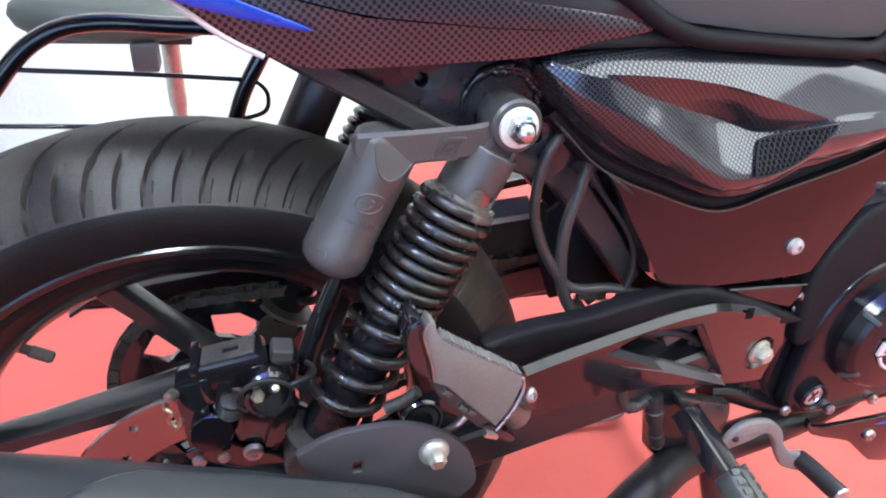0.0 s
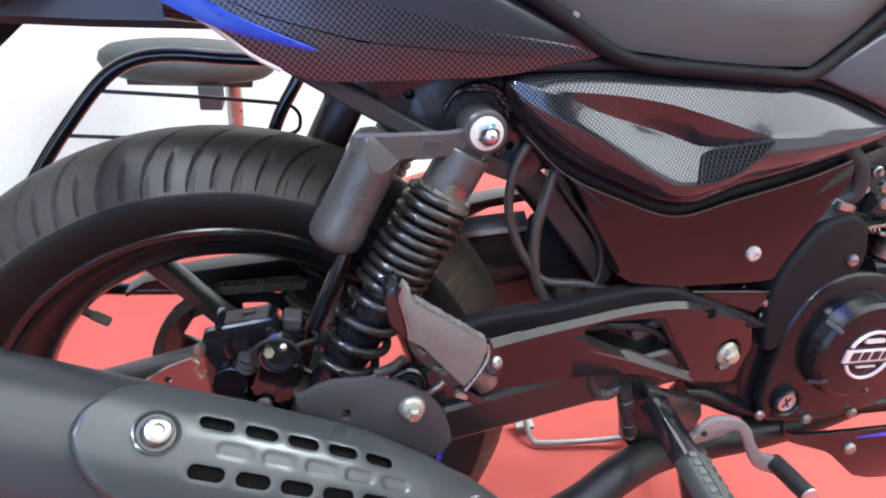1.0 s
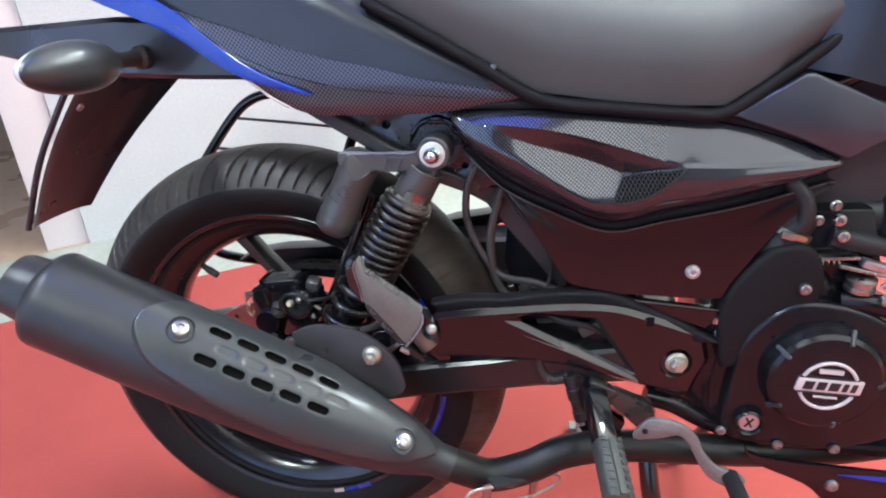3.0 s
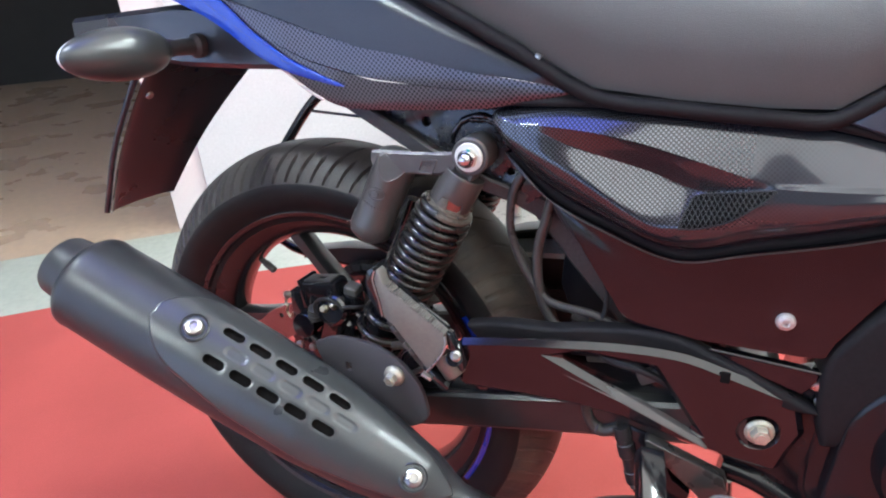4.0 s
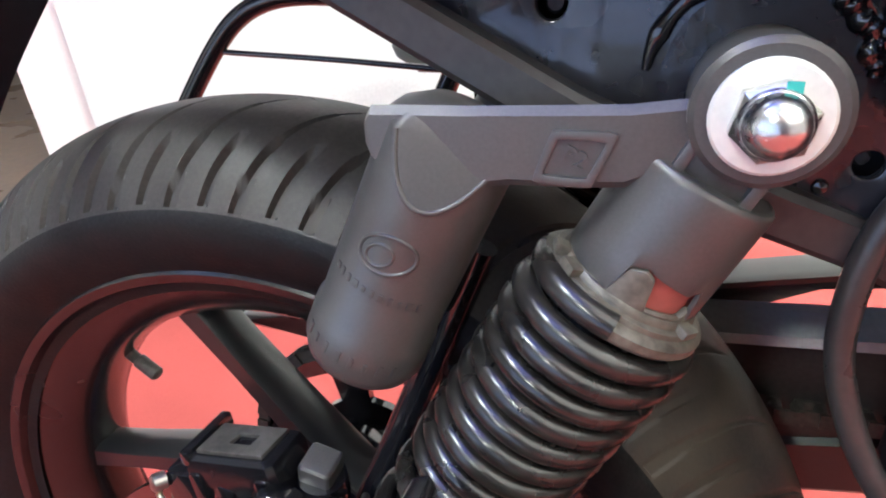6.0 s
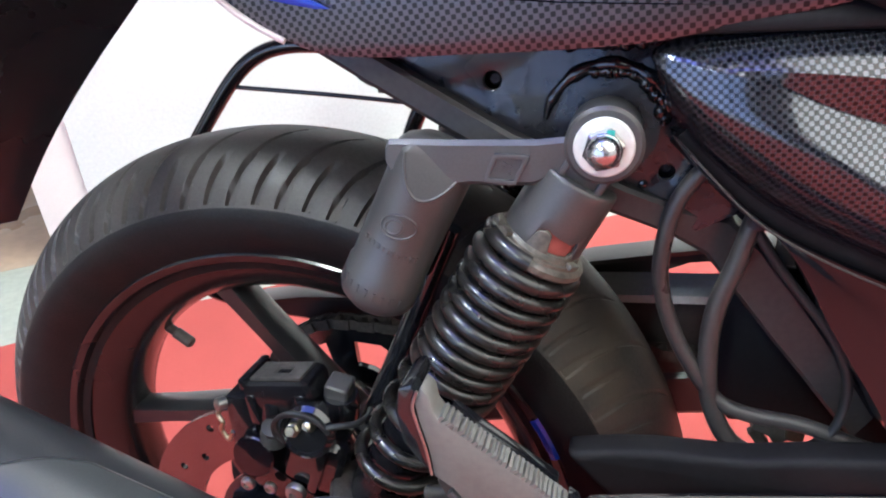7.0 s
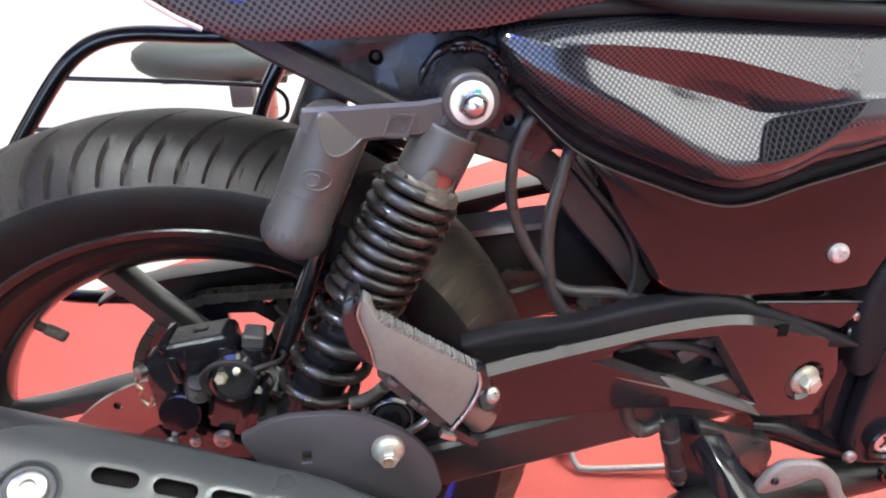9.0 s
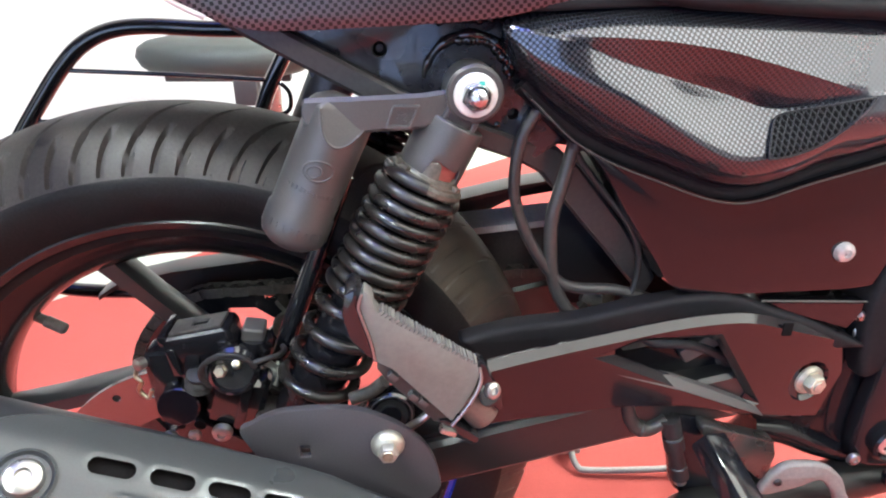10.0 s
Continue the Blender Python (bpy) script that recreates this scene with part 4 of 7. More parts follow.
# ---- frame ----
def frame_parts():
    fy = -0.084
    loop = [(0.163 + 0.0048 * math.cos(q), 0.672 + 0.0048 * math.sin(q)) for q in (2 * math.pi * j / 16 for j in range(16))]
    loop2 = [(0.254 + 0.0040 * math.cos(q), 0.629 + 0.0040 * math.sin(q)) for q in (2 * math.pi * j / 16 for j in range(16))]
    gus = [(0.092, 0.682), (0.10, 0.700), (0.24, 0.712), (0.262, 0.690), (0.272, 0.655), (0.292, 0.610), (0.272, 0.598), (0.235, 0.610), (0.19, 0.630), (0.165, 0.643), (0.12, 0.664)]
    g = part("frame_gusset", prism(gus, fy, fy + 0.005, 0.0012, [loop, loop2]), M_FRAME, BIKE, "glossy black frame gusset with round holes")
    boss = lathe([(0.0, -0.010), (0.024, -0.010), (0.0262, -0.007), (0.0262, 0.012), (0, 0.012)], axis_matrix((0.222, fy + 0.010, 0.651), (0, -1, 0)), 32, cap=False)
    part("shock_boss", boss, M_FRAME, BIKE)
    rnd = random.Random(11)
    for n, where, size in ((26, lambda s: (0.222 + 0.0275 * math.cos(radians(5 + 105 * s)), fy - 0.002, 0.651 + 0.0275 * math.sin(radians(5 + 105 * s))), 0.0036),
                           (24, lambda s: (0.200 + 0.040 * s, fy - 0.0015, 0.6900 + 0.003 * s + 0.001 * math.sin(s * 7)), 0.0040)):
        line, rad, off = [], [], rnd.uniform(0, 50)
        for k in range(n * 2 + 1):
            s = k / (n * 2)
            line.append(Vector(where(s)) + 0.0022 * Vector((noise.noise((k * 0.35, off, 0)), 0, noise.noise((k * 0.35, off, 7)))))
            rad.append(size * (0.95 + 0.55 * noise.noise((k * 0.45, off, 3)) + 0.18 * noise.noise((k * 1.3, off, 5))))
        lumps = tube(line, rad, 12, per=2, flat=0.8)
        part("weld_bead", lumps, M_WELD, BIKE, "spattered glossy black weld", angle=80)
    for x, z, r in ((0.163, 0.672, 0.0036), (0.254, 0.629, 0.0026)):
        part("locating_pin", lathe([(0, 0), (r, 0), (r, 0.010), (r * 0.7, 0.012), (0, 0.0125)], axis_matrix((x, fy + 0.020, z), (0, -1, 0)), 16, cap=False), M_DUST, g, "dull steel locating pin")
    for x, z in ((0.243, 0.622), (0.268, 0.641), (0.262, 0.668)):
        part("paint_bead", lathe([(0, 0), (0.0024, 0), (0.0018, 0.0013), (0, 0.0017)], axis_matrix((x, fy, z), (0, -1, 0)), 12, cap=False), M_WELD, g)
    arch = [(0.222 + 0.0305 * math.cos(radians(q)), fy - 0.0015, 0.651 + 0.0305 * math.sin(radians(q))) for q in range(15, 176, 10)]
    part("welded_arch", tube(arch, [0.0022 + 0.0016 * math.sin(k * 0.21) + 0.0007 * math.sin(k * 1.9) for k in range(len(arch))], 12, per=3), M_WELD, BIKE, "glossy black welded arch over the mounting eye", angle=80)
    part("inner_plate", prism([(0.09, 0.70), (0.26, 0.712), (0.30, 0.66), (0.31, 0.60), (0.26, 0.606), (0.13, 0.668)], -0.062, -0.058), M_MATT, BIKE)
    # seat rails: a channel on each side
    for s in (-1, 1):
        rows = []
        for x, z, h, yc in ((0.06, 0.700, 0.007, 0.080), (0.10, 0.678, 0.007, 0.080), (0.172, 0.640, 0.007, 0.080), (0.232, 0.6150, 0.007, 0.078), (0.262, 0.6030, 0.007, 0.070), (0.284, 0.594, 0.010, 0.064), (0.301, 0.577, 0.012, 0.062), (0.326, 0.548, 0.012, 0.062), (0.344, 0.527, 0.011, 0.062), (0.378, 0.484, 0.009, 0.056)):
            rows.append([Vector((x + c * 0.5, s * (yc + q), z + c)) for q, c in ((-0.014, -h), (0.014, -h), (0.016, -h + 0.002), (0.016, h - 0.002), (0.014, h), (-0.014, h))])
        rail = bmesh.new()
        rings_to_bm(rail, rows)
        part("seat_rail", rail, M_RAIL, BIKE, "matt dark steel seat rail")
        part("frame_tube", tube([(-0.02, s * 0.07, 0.735), (0.2, s * 0.075, 0.715), (0.42, s * 0.08, 0.695), (0.56, s * 0.07, 0.70), (0.72, s * 0.05, 0.78)], 0.014, 12), M_GLOSS, BIKE)
    bx = box((0.17, 0.13, 0.20), Matrix.Translation((0.46, 0, 0.60)), 0.012)
    part("air_box", bx, M_MATT, BIKE, "matt black air box behind the side cover")
    bx = box((0.10, 0.10, 0.11), Matrix.Translation((0.40, 0.02, 0.545)), 0.008)
    part("battery_box", bx, M_MATT, BIKE)
    for p in ((0.548, -0.10, 0.467), (0.556, -0.099, 0.449)):
        bolt("frame_bolt", p, BIKE, 0.007)


frame_parts()


# ---- side cover ----
def side_cover():
    up = outline2([(0.2405, 0.690), (0.262, 0.698), (0.311, 0.7035), (0.373, 0.7045), (0.436, 0.7025), (0.502, 0.696), (0.57, 0.684), (0.636, 0.660), (0.628, 0.640), (0.552, 0.612), (0.475, 0.590), (0.417, 0.575), (0.354, 0.594), (0.300, 0.617), (0.259, 0.650), (0.243, 0.678)], 5)
    xs = [q[0] for q in up]

    def span(x):
        zz = []
        for (x0, z0), (x1, z1) in zip(up, up[1:] + up[:1]):
            if (x0 - x) * (x1 - x) < 0 or x0 == x:
                zz.append(z0 + (z1 - z0) * (x - x0) / (x1 - x0 or 1e-9))
        return min(zz), max(zz)

    def along(x, pairs):
        at = [x + d for d in (-0.009, -0.006, -0.003, 0, 0.003, 0.006, 0.009)]
        return float(np.mean(np.interp(at, [q[0] for q in pairs], [q[1] for q in pairs])))

    # lines along the cover: the scoop's upper edge, its crease, and the ridge below it
    edge_u = [(0.2405, 0.690), (0.271, 0.6835), (0.308, 0.6835), (0.341, 0.6815), (0.379, 0.6760), (0.4216, 0.6655), (0.4786, 0.6500), (0.55, 0.6560), (0.636, 0.6590)]
    crease = [(0.2405, 0.688), (0.271, 0.682), (0.288, 0.6795), (0.309, 0.6700), (0.350, 0.6580), (0.387, 0.6480), (0.424, 0.6360), (0.450, 0.6410), (0.4786, 0.6485), (0.55, 0.650), (0.636, 0.6570)]
    ridge = [(0.2405, 0.686), (0.258, 0.672), (0.288, 0.660), (0.315, 0.6490), (0.3433, 0.6330), (0.3687, 0.6180), (0.394, 0.6065), (0.413, 0.6075), (0.447, 0.6170), (0.478, 0.638), (0.52, 0.640), (0.636, 0.6550)]
    deep = [(0.271, 0.0), (0.288, 0.002), (0.315, 0.0065), (0.3433, 0.0125), (0.3687, 0.0183), (0.394, 0.0208), (0.418, 0.0185), (0.435, 0.0140), (0.455, 0.0080), (0.474, 0.0025), (0.486, 0.0), (0.636, 0.0)]

    def skin(x):
        """Points of the cover's section at x, from its lower rim to its upper one."""
        zb, zt = span(x)
        ends = min(1, (x - lo) / 0.095) * min(1, (hi - x) / 0.16)
        ends = math.sqrt(max(0, 1 - (1 - ends) ** 2))
        base = -0.100 + 0.008 * ((x - 0.42) / 0.2) ** 2
        zu = max(zb + 0.002, min(zt - 0.001, along(x, edge_u)))
        zc = min(zu - 0.0003, max(zb + 0.0012, along(x, crease)))
        zr = min(zc - 0.0003, max(zb + 0.0006, along(x, ridge)))
        out = 0.012 + 0.020 * ends
        yu, yr = base - out * 0.86, base - out
        yc = (yu + yr) / 2 + along(x, deep)
        knots = [(zb + (zr - zb) * e, base + 0.002 + (yr - base - 0.002) * math.sin(e * math.pi / 2) ** 0.75) for e in (k / 10 for k in range(10))]
        knots += [(zr, yr), (zr + (zc - zr) * 0.10, yr + (yc - yr) * 0.05), (zr + (zc - zr) * 0.4, yr + (yc - yr) * 0.37), (zc - (zc - zr) * 0.06, yc - (yc - yr) * 0.05), (zc, yc)]
        knots += [(zc + (zu - zc) * 0.08, yc + (yu - yc) * 0.06), (zc + (zu - zc) * 0.5, yc + (yu - yc) * 0.5), (zu - (zu - zc) * 0.10, yu + (yc - yu) * 0.12)]
        knots += [(zu + (zt - zu) * e, base + 0.002 + (yu - base - 0.002) * (1 - 0.62 * e - 0.08 * e * e - 0.30 * e ** 12)) for e in (0, 0.12, 0.25, 0.4, 0.55, 0.68, 0.78, 0.86, 0.92, 0.965, 1.0)]
        return knots

    lo, hi = min(xs) + 0.0004, max(xs) - 0.0004
    bm = bmesh.new()
    rows = []
    for i in range(161):
        s = i / 160
        x = lo + (hi - lo) * s
        knots = skin(x)
        row = [(x, -0.080, knots[0][0])]
        for (z0, y0), (z1, y1) in zip(knots, knots[1:]):
            row += [(x, y0 + (y1 - y0) * q / 2, z0 + (z1 - z0) * q / 2) for q in range(2)]
        row.append((x, knots[-1][1], knots[-1][0]))
        row.append((x, -0.080, knots[-1][0]))
        rows.append(row)
    rings_to_bm(bm, rows, closed_ring=False, cap=False)
    cover = part("side_cover", bm, M_CARBON, BIKE, "glossy carbon-print side cover with a scoop", angle=44)

    def facet_y(x, z):
        knots = skin(x)
        return float(np.interp(z, [q[0] for q in knots], [q[1] for q in knots]))

    # wire mesh in the scoop
    leaf = [Vector(q) for q in outline2([(0.4225, 0.6300), (0.4290, 0.6352), (0.4520, 0.6408), (0.4800, 0.6473), (0.4815, 0.6452), (0.4730, 0.6360), (0.4530, 0.6195), (0.4330, 0.6112), (0.4190, 0.6088), (0.4158, 0.6110)], 4)]
    middle = Vector((0.4440, 0.6270))
    mesh = bmesh.new()
    back = bmesh.new()
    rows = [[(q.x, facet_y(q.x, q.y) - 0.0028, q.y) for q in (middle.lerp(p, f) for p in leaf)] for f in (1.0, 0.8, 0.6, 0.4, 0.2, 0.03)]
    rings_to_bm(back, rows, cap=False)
    # black sheet on the skin, painted as the shade behind the mesh
    part("vent_shade_sheet", back, M_VOID, cover)
    rim = [(p.x, facet_y(p.x, p.y) - 0.0032, p.y) for p in leaf + leaf[:1]]
    part("vent_rim", tube(rim, 0.0007, 6, smooth=False), M_WIRE, cover)

    def inside(p):
        odd = False
        for a, b in zip(leaf, leaf[1:] + leaf[:1]):
            if (a.y > p.y) != (b.y > p.y) and p.x < a.x + (b.x - a.x) * (p.y - a.y) / (b.y - a.y):
                odd = not odd
        return odd

    for fam in (0, 1):
        d = Vector((math.cos(radians(66)), math.sin(radians(66)))) if fam == 0 else Vector((math.cos(radians(-52)), math.sin(radians(-52))))
        n2 = Vector((-d.y, d.x))
        for k in range(-22, 23):
            c = Vector((0.445, 0.628)) + n2 * (k * 0.0036)
            run = [c + d * (s * 0.0012) for s in range(-40, 41)]
            run = [p for p in run if inside(p)]
            if len(run) > 2:
                tube([(q.x, facet_y(q.x, q.y) - 0.0036, q.y) for q in run[::3] + run[-1:]], 0.00042, 5, bm=mesh, smooth=False)
    part("vent_mesh", mesh, M_WIRE, cover, "fine black wire mesh in the scoop")
    # lower skirt
    low = [(0.252, 0.652), (0.262, 0.644), (0.300, 0.611), (0.354, 0.588), (0.417, 0.569), (0.475, 0.584), (0.552, 0.606), (0.630, 0.634), (0.634, 0.628), (0.612, 0.605), (0.589, 0.575), (0.567, 0.536), (0.551, 0.506), (0.544, 0.492), (0.475, 0.490), (0.403, 0.492), (0.378, 0.500), (0.365, 0.519), (0.337, 0.560), (0.309, 0.602), (0.270, 0.632)]
    ring = outline2(low, 4)
    sx = [q[0] for q in ring]
    sk = bmesh.new()
    rows = []
    for i in range(91):
        x = min(sx) + 0.0006 + (max(sx) - min(sx) - 0.0012) * i / 90
        zz = []
        for (x0, z0), (x1, z1) in zip(ring, ring[1:] + ring[:1]):
            if (x0 - x) * (x1 - x) < 0:
                zz.append(z0 + (z1 - z0) * (x - x0) / (x1 - x0))
        zb, zt = min(zz), max(zz)
        row = [(x, -0.075, zb)]
        for k in range(25):
            e = k / 24
            y = -0.0950 - 0.0125 * math.sin(min(1, e / 0.05) * math.pi / 2) * (1 - 0.06 * e ** 2 - 0.02 * math.exp(-((e - 0.78) / 0.12) ** 2)) + 0.006 * max(0, (x - 0.52) / 0.11) ** 2 + 0.006 * max(0, (0.36 - x) / 0.1) ** 2
            row.append((x, y, zb + (zt - zb) * e))
        row.append((x, -0.075, zt))
        rows.append(row)
    rings_to_bm(sk, rows, closed_ring=False, cap=False)
    skirt = part("cover_skirt", sk, M_PANEL, BIKE, "glossy black lower side cover")
    line = [(x, -0.1070 + 0.006 * max(0, (x - 0.52) / 0.11) ** 2 + 0.006 * max(0, (0.36 - x) / 0.1) ** 2, z + 0.0012) for x, z in ((0.262, 0.641), (0.300, 0.6085), (0.354, 0.585), (0.417, 0.5665), (0.475, 0.5815), (0.552, 0.6035), (0.628, 0.631))]
    part("bright_lip", tube(line, 0.0006, 6), M_ALLOY, skirt, "thin pale edge of the skirt")
    # added dull black tube that reads as the dark groove below the cover
    groove_line = [(x, -0.094 + 0.008 * ((x - 0.42) / 0.2) ** 2, z) for x, z in ((0.258, 0.652), (0.300, 0.616), (0.354, 0.5925), (0.417, 0.573), (0.475, 0.588), (0.552, 0.610), (0.632, 0.637))]
    part("cover_groove_strip", tube(groove_line, 0.0080, 12), M_BOOT, BIKE, "black strip standing for the dark groove between cover and skirt")
    bolt("cover_bolt", (0.512, -0.1072, 0.527), skirt, 0.0080, head="dome", mat=M_STUD)


side_cover()


# ---- tail, seat and tank ----
def section(x, w, zb, zt, crown=0.5, tuck=0.0, n=18):
    """Half-round section of the body at x: width, lower and upper edge; tuck draws its foot in."""
    pts = []
    for k in range(n + 1):
        a = -0.02 + (math.pi + 0.04) * k / n
        cx, cz = math.cos(a), max(0, math.sin(a))
        yy = -w * math.copysign(abs(cx) ** 0.55, cx)
        zz = zb + (zt - zb) * cz ** crown
        yy *= 1 - tuck * (1 - min(1, (zz - zb) / max(zt - zb, 1e-4) * 3)) ** 2
        pts.append(Vector((x, yy, zz)))
    return pts


def body_loft(name, rows, mat, label, crown=0.6, tuck=0.1):
    xs = [r[0] for r in rows]
    fine = np.linspace(xs[0], xs[-1], 40).tolist()
    cols = [np.interp(fine, xs, [r[k] for r in rows]).tolist() for k in (1, 2, 3)]
    bm = bmesh.new()
    rings_to_bm(bm, [section(x, w, zb, zt, crown, tuck) for x, w, zb, zt in zip(fine, *cols)])
    return part(name, bm, mat, BIKE, label, angle=50)


def tail():
    # grey upper skin above the carbon panel
    grey = [(-0.30, 0.045, 0.845, 0.90), (-0.2, 0.085, 0.822, 0.90), (-0.10, 0.105, 0.800, 0.89), (0.0, 0.113, 0.770, 0.872), (0.10, 0.1165, 0.744, 0.835), (0.218, 0.117, 0.726, 0.770), (0.30, 0.1155, 0.715, 0.728), (0.325, 0.114, 0.712, 0.714)]
    body_loft("tail_cowl", grey, M_GREY, "smooth dark grey tail cowl", 0.35, 0.02)
    # carbon lower panel
    ol = outline2([(-0.17, 0.812), (-0.10, 0.800), (-0.01, 0.777), (0.044, 0.761), (0.101, 0.747), (0.159, 0.740), (0.218, 0.7275), (0.313, 0.7135), (0.270, 0.7015), (0.232, 0.693), (0.159, 0.6875), (0.105, 0.685), (0.079, 0.687), (0.060, 0.694), (0.041, 0.705), (0.008, 0.728), (-0.06, 0.768), (-0.13, 0.800)], 4)
    sh = shell(ol, [(-0.10, 0.79), (0.05, 0.73), (0.12, 0.715), (0.20, 0.710), (0.27, 0.709)], lambda x, z: -0.114 - 0.0 * x + 0.06 * max(0, 0.02 - x) ** 1.0 + 0.10 * max(0, 0.72 - z), 0.0012, 0.022, 6)
    panel = part("tail_side_panel", sh, M_CARBON_TAIL, BIKE, "carbon-print lower tail panel")
    st = outline2([(-0.18, 0.845), (-0.11, 0.816), (-0.056, 0.788), (-0.017, 0.758), (0.03, 0.731), (0.0895, 0.7075), (0.031, 0.7180), (-0.012, 0.7345), (-0.047, 0.7555), (-0.079, 0.772), (-0.114, 0.785), (-0.17, 0.808)], 4)
    ss = shell(st, [(-0.13, 0.812), (-0.08, 0.789), (-0.03, 0.758), (0.02, 0.7305), (0.07, 0.713)], lambda x, z: -0.1195 + 0.06 * max(0, 0.02 - x) + 0.10 * max(0, 0.72 - z), 0.0008, 0.003, 3)
    part("blue_stripe", ss, M_BLUE, panel, "bright blue decal stripe")
    edge = [(-0.06, -0.108, 0.765), (0.008, -0.113, 0.726), (0.041, -0.113, 0.703), (0.062, -0.112, 0.692)]
    part("panel_edge", tube(edge, 0.0016, 6), M_EMBLEM, panel, "pale bare edge of the panel")
    return panel


tail()


def seat():
    stations = [(0.150, 0.118, 0.806, 0.870), (0.20, 0.120, 0.783, 0.858), (0.26, 0.122, 0.753, 0.840), (0.331, 0.124, 0.717, 0.822), (0.40, 0.127, 0.711, 0.812), (0.47, 0.127, 0.708, 0.808), (0.515, 0.122, 0.709, 0.810), (0.56, 0.115, 0.741, 0.820), (0.60, 0.106, 0.773, 0.834), (0.64, 0.097, 0.812, 0.846)]
    xs = [r[0] for r in stations]
    fine = np.linspace(xs[0], xs[-1], 60).tolist()
    cols = [np.interp(fine, xs, [r[k] for r in stations]).tolist() for k in (1, 2, 3)]
    bm = bmesh.new()
    rings_to_bm(bm, [section(x, w, zb, zt, 0.55, 0.10) for x, w, zb, zt in zip(fine, *cols)])
    cushion = part("seat", bm, M_SEAT, BIKE, "grained black vinyl seat", angle=60)
    line = [(0.150, -0.113, 0.803), (0.26, -0.116, 0.748), (0.331, -0.116, 0.711), (0.40, -0.118, 0.704), (0.47, -0.118, 0.701), (0.515, -0.113, 0.702), (0.56, -0.106, 0.734), (0.60, -0.099, 0.766), (0.645, -0.09, 0.808)]
    # seat pan edge kept dull black to read as the dark gap
    for s in (1, -1):
        part("seat_gap_strip", tube([(x, y * s, z) for x, y, z in line], 0.0065, 8), M_BOOT, cushion)
    part("seat_pan", box((0.30, 0.19, 0.012), Matrix.Translation((0.41, 0, 0.712)), 0.004), M_MATT, cushion)
    part("seat_clip", box((0.006, 0.004, 0.008), Matrix.Translation((0.284, -0.1180, 0.740)) @ Matrix.Rotation(radians(25), 4, "Y"), 0.0015), M_STEEL, cushion, "small dull metal clip")
    # trim strip under the seat
    part("seat_trim", tube([(0.25, -0.105, 0.703), (0.32, -0.108, 0.7065), (0.42, -0.108, 0.7085), (0.52, -0.104, 0.699), (0.62, -0.10, 0.675)], 0.008, 8, flat=0.6), M_BOOT, BIKE, "black strip below the seat")
    return cushion


seat()


def tank():
    # knee cover: a kite-shaped carbon panel ahead of the seat
    kite = [(0.522, 0.700), (0.555, 0.722), (0.584, 0.741), (0.592, 0.742), (0.645, 0.722), (0.696, 0.703), (0.699, 0.699), (0.668, 0.680), (0.638, 0.660), (0.588, 0.680)]
    sh = prism(kite, -0.116, -0.098, 0.006, segments=3)
    for v in sh.verts:
        v.co.y += 0.05 * max(0, v.co.x - 0.60) + 0.10 * max(0, v.co.z - 0.70)
    part("knee_cover", sh, M_KNEE, BIKE, "dark grey metallic kite-shaped knee cover", angle=25)
    part("inner_panel", prism([(0.50, 0.60), (0.50, 0.72), (0.62, 0.77), (0.76, 0.76), (0.76, 0.60), (0.66, 0.575), (0.58, 0.575)], -0.064, 0.064, 0.008), M_MATT, BIKE, "matt black panel between the seat and the cylinder")
    rows = [(0.56, 0.085, 0.748, 0.83), (0.62, 0.110, 0.740, 0.90), (0.70, 0.128, 0.720, 0.95), (0.80, 0.135, 0.700, 0.98), (0.92, 0.125, 0.71, 0.985), (1.02, 0.10, 0.75, 0.96)]
    body_loft("fuel_tank", rows, M_GREY, "dark grey fuel tank", 0.5, 0.05)
    st = outline2([(0.655, 0.815), (0.70, 0.80), (0.78, 0.79), (0.80, 0.82), (0.72, 0.84)], 4)
    part("tank_stripe", shell(st, [(0.70, 0.82), (0.76, 0.812)], lambda x, z: -0.1405 + 0.1 * max(0, 0.72 - x), 0.001, 0.006, 3), M_BLUE, BIKE, "blue stripe on the tank")


tank()


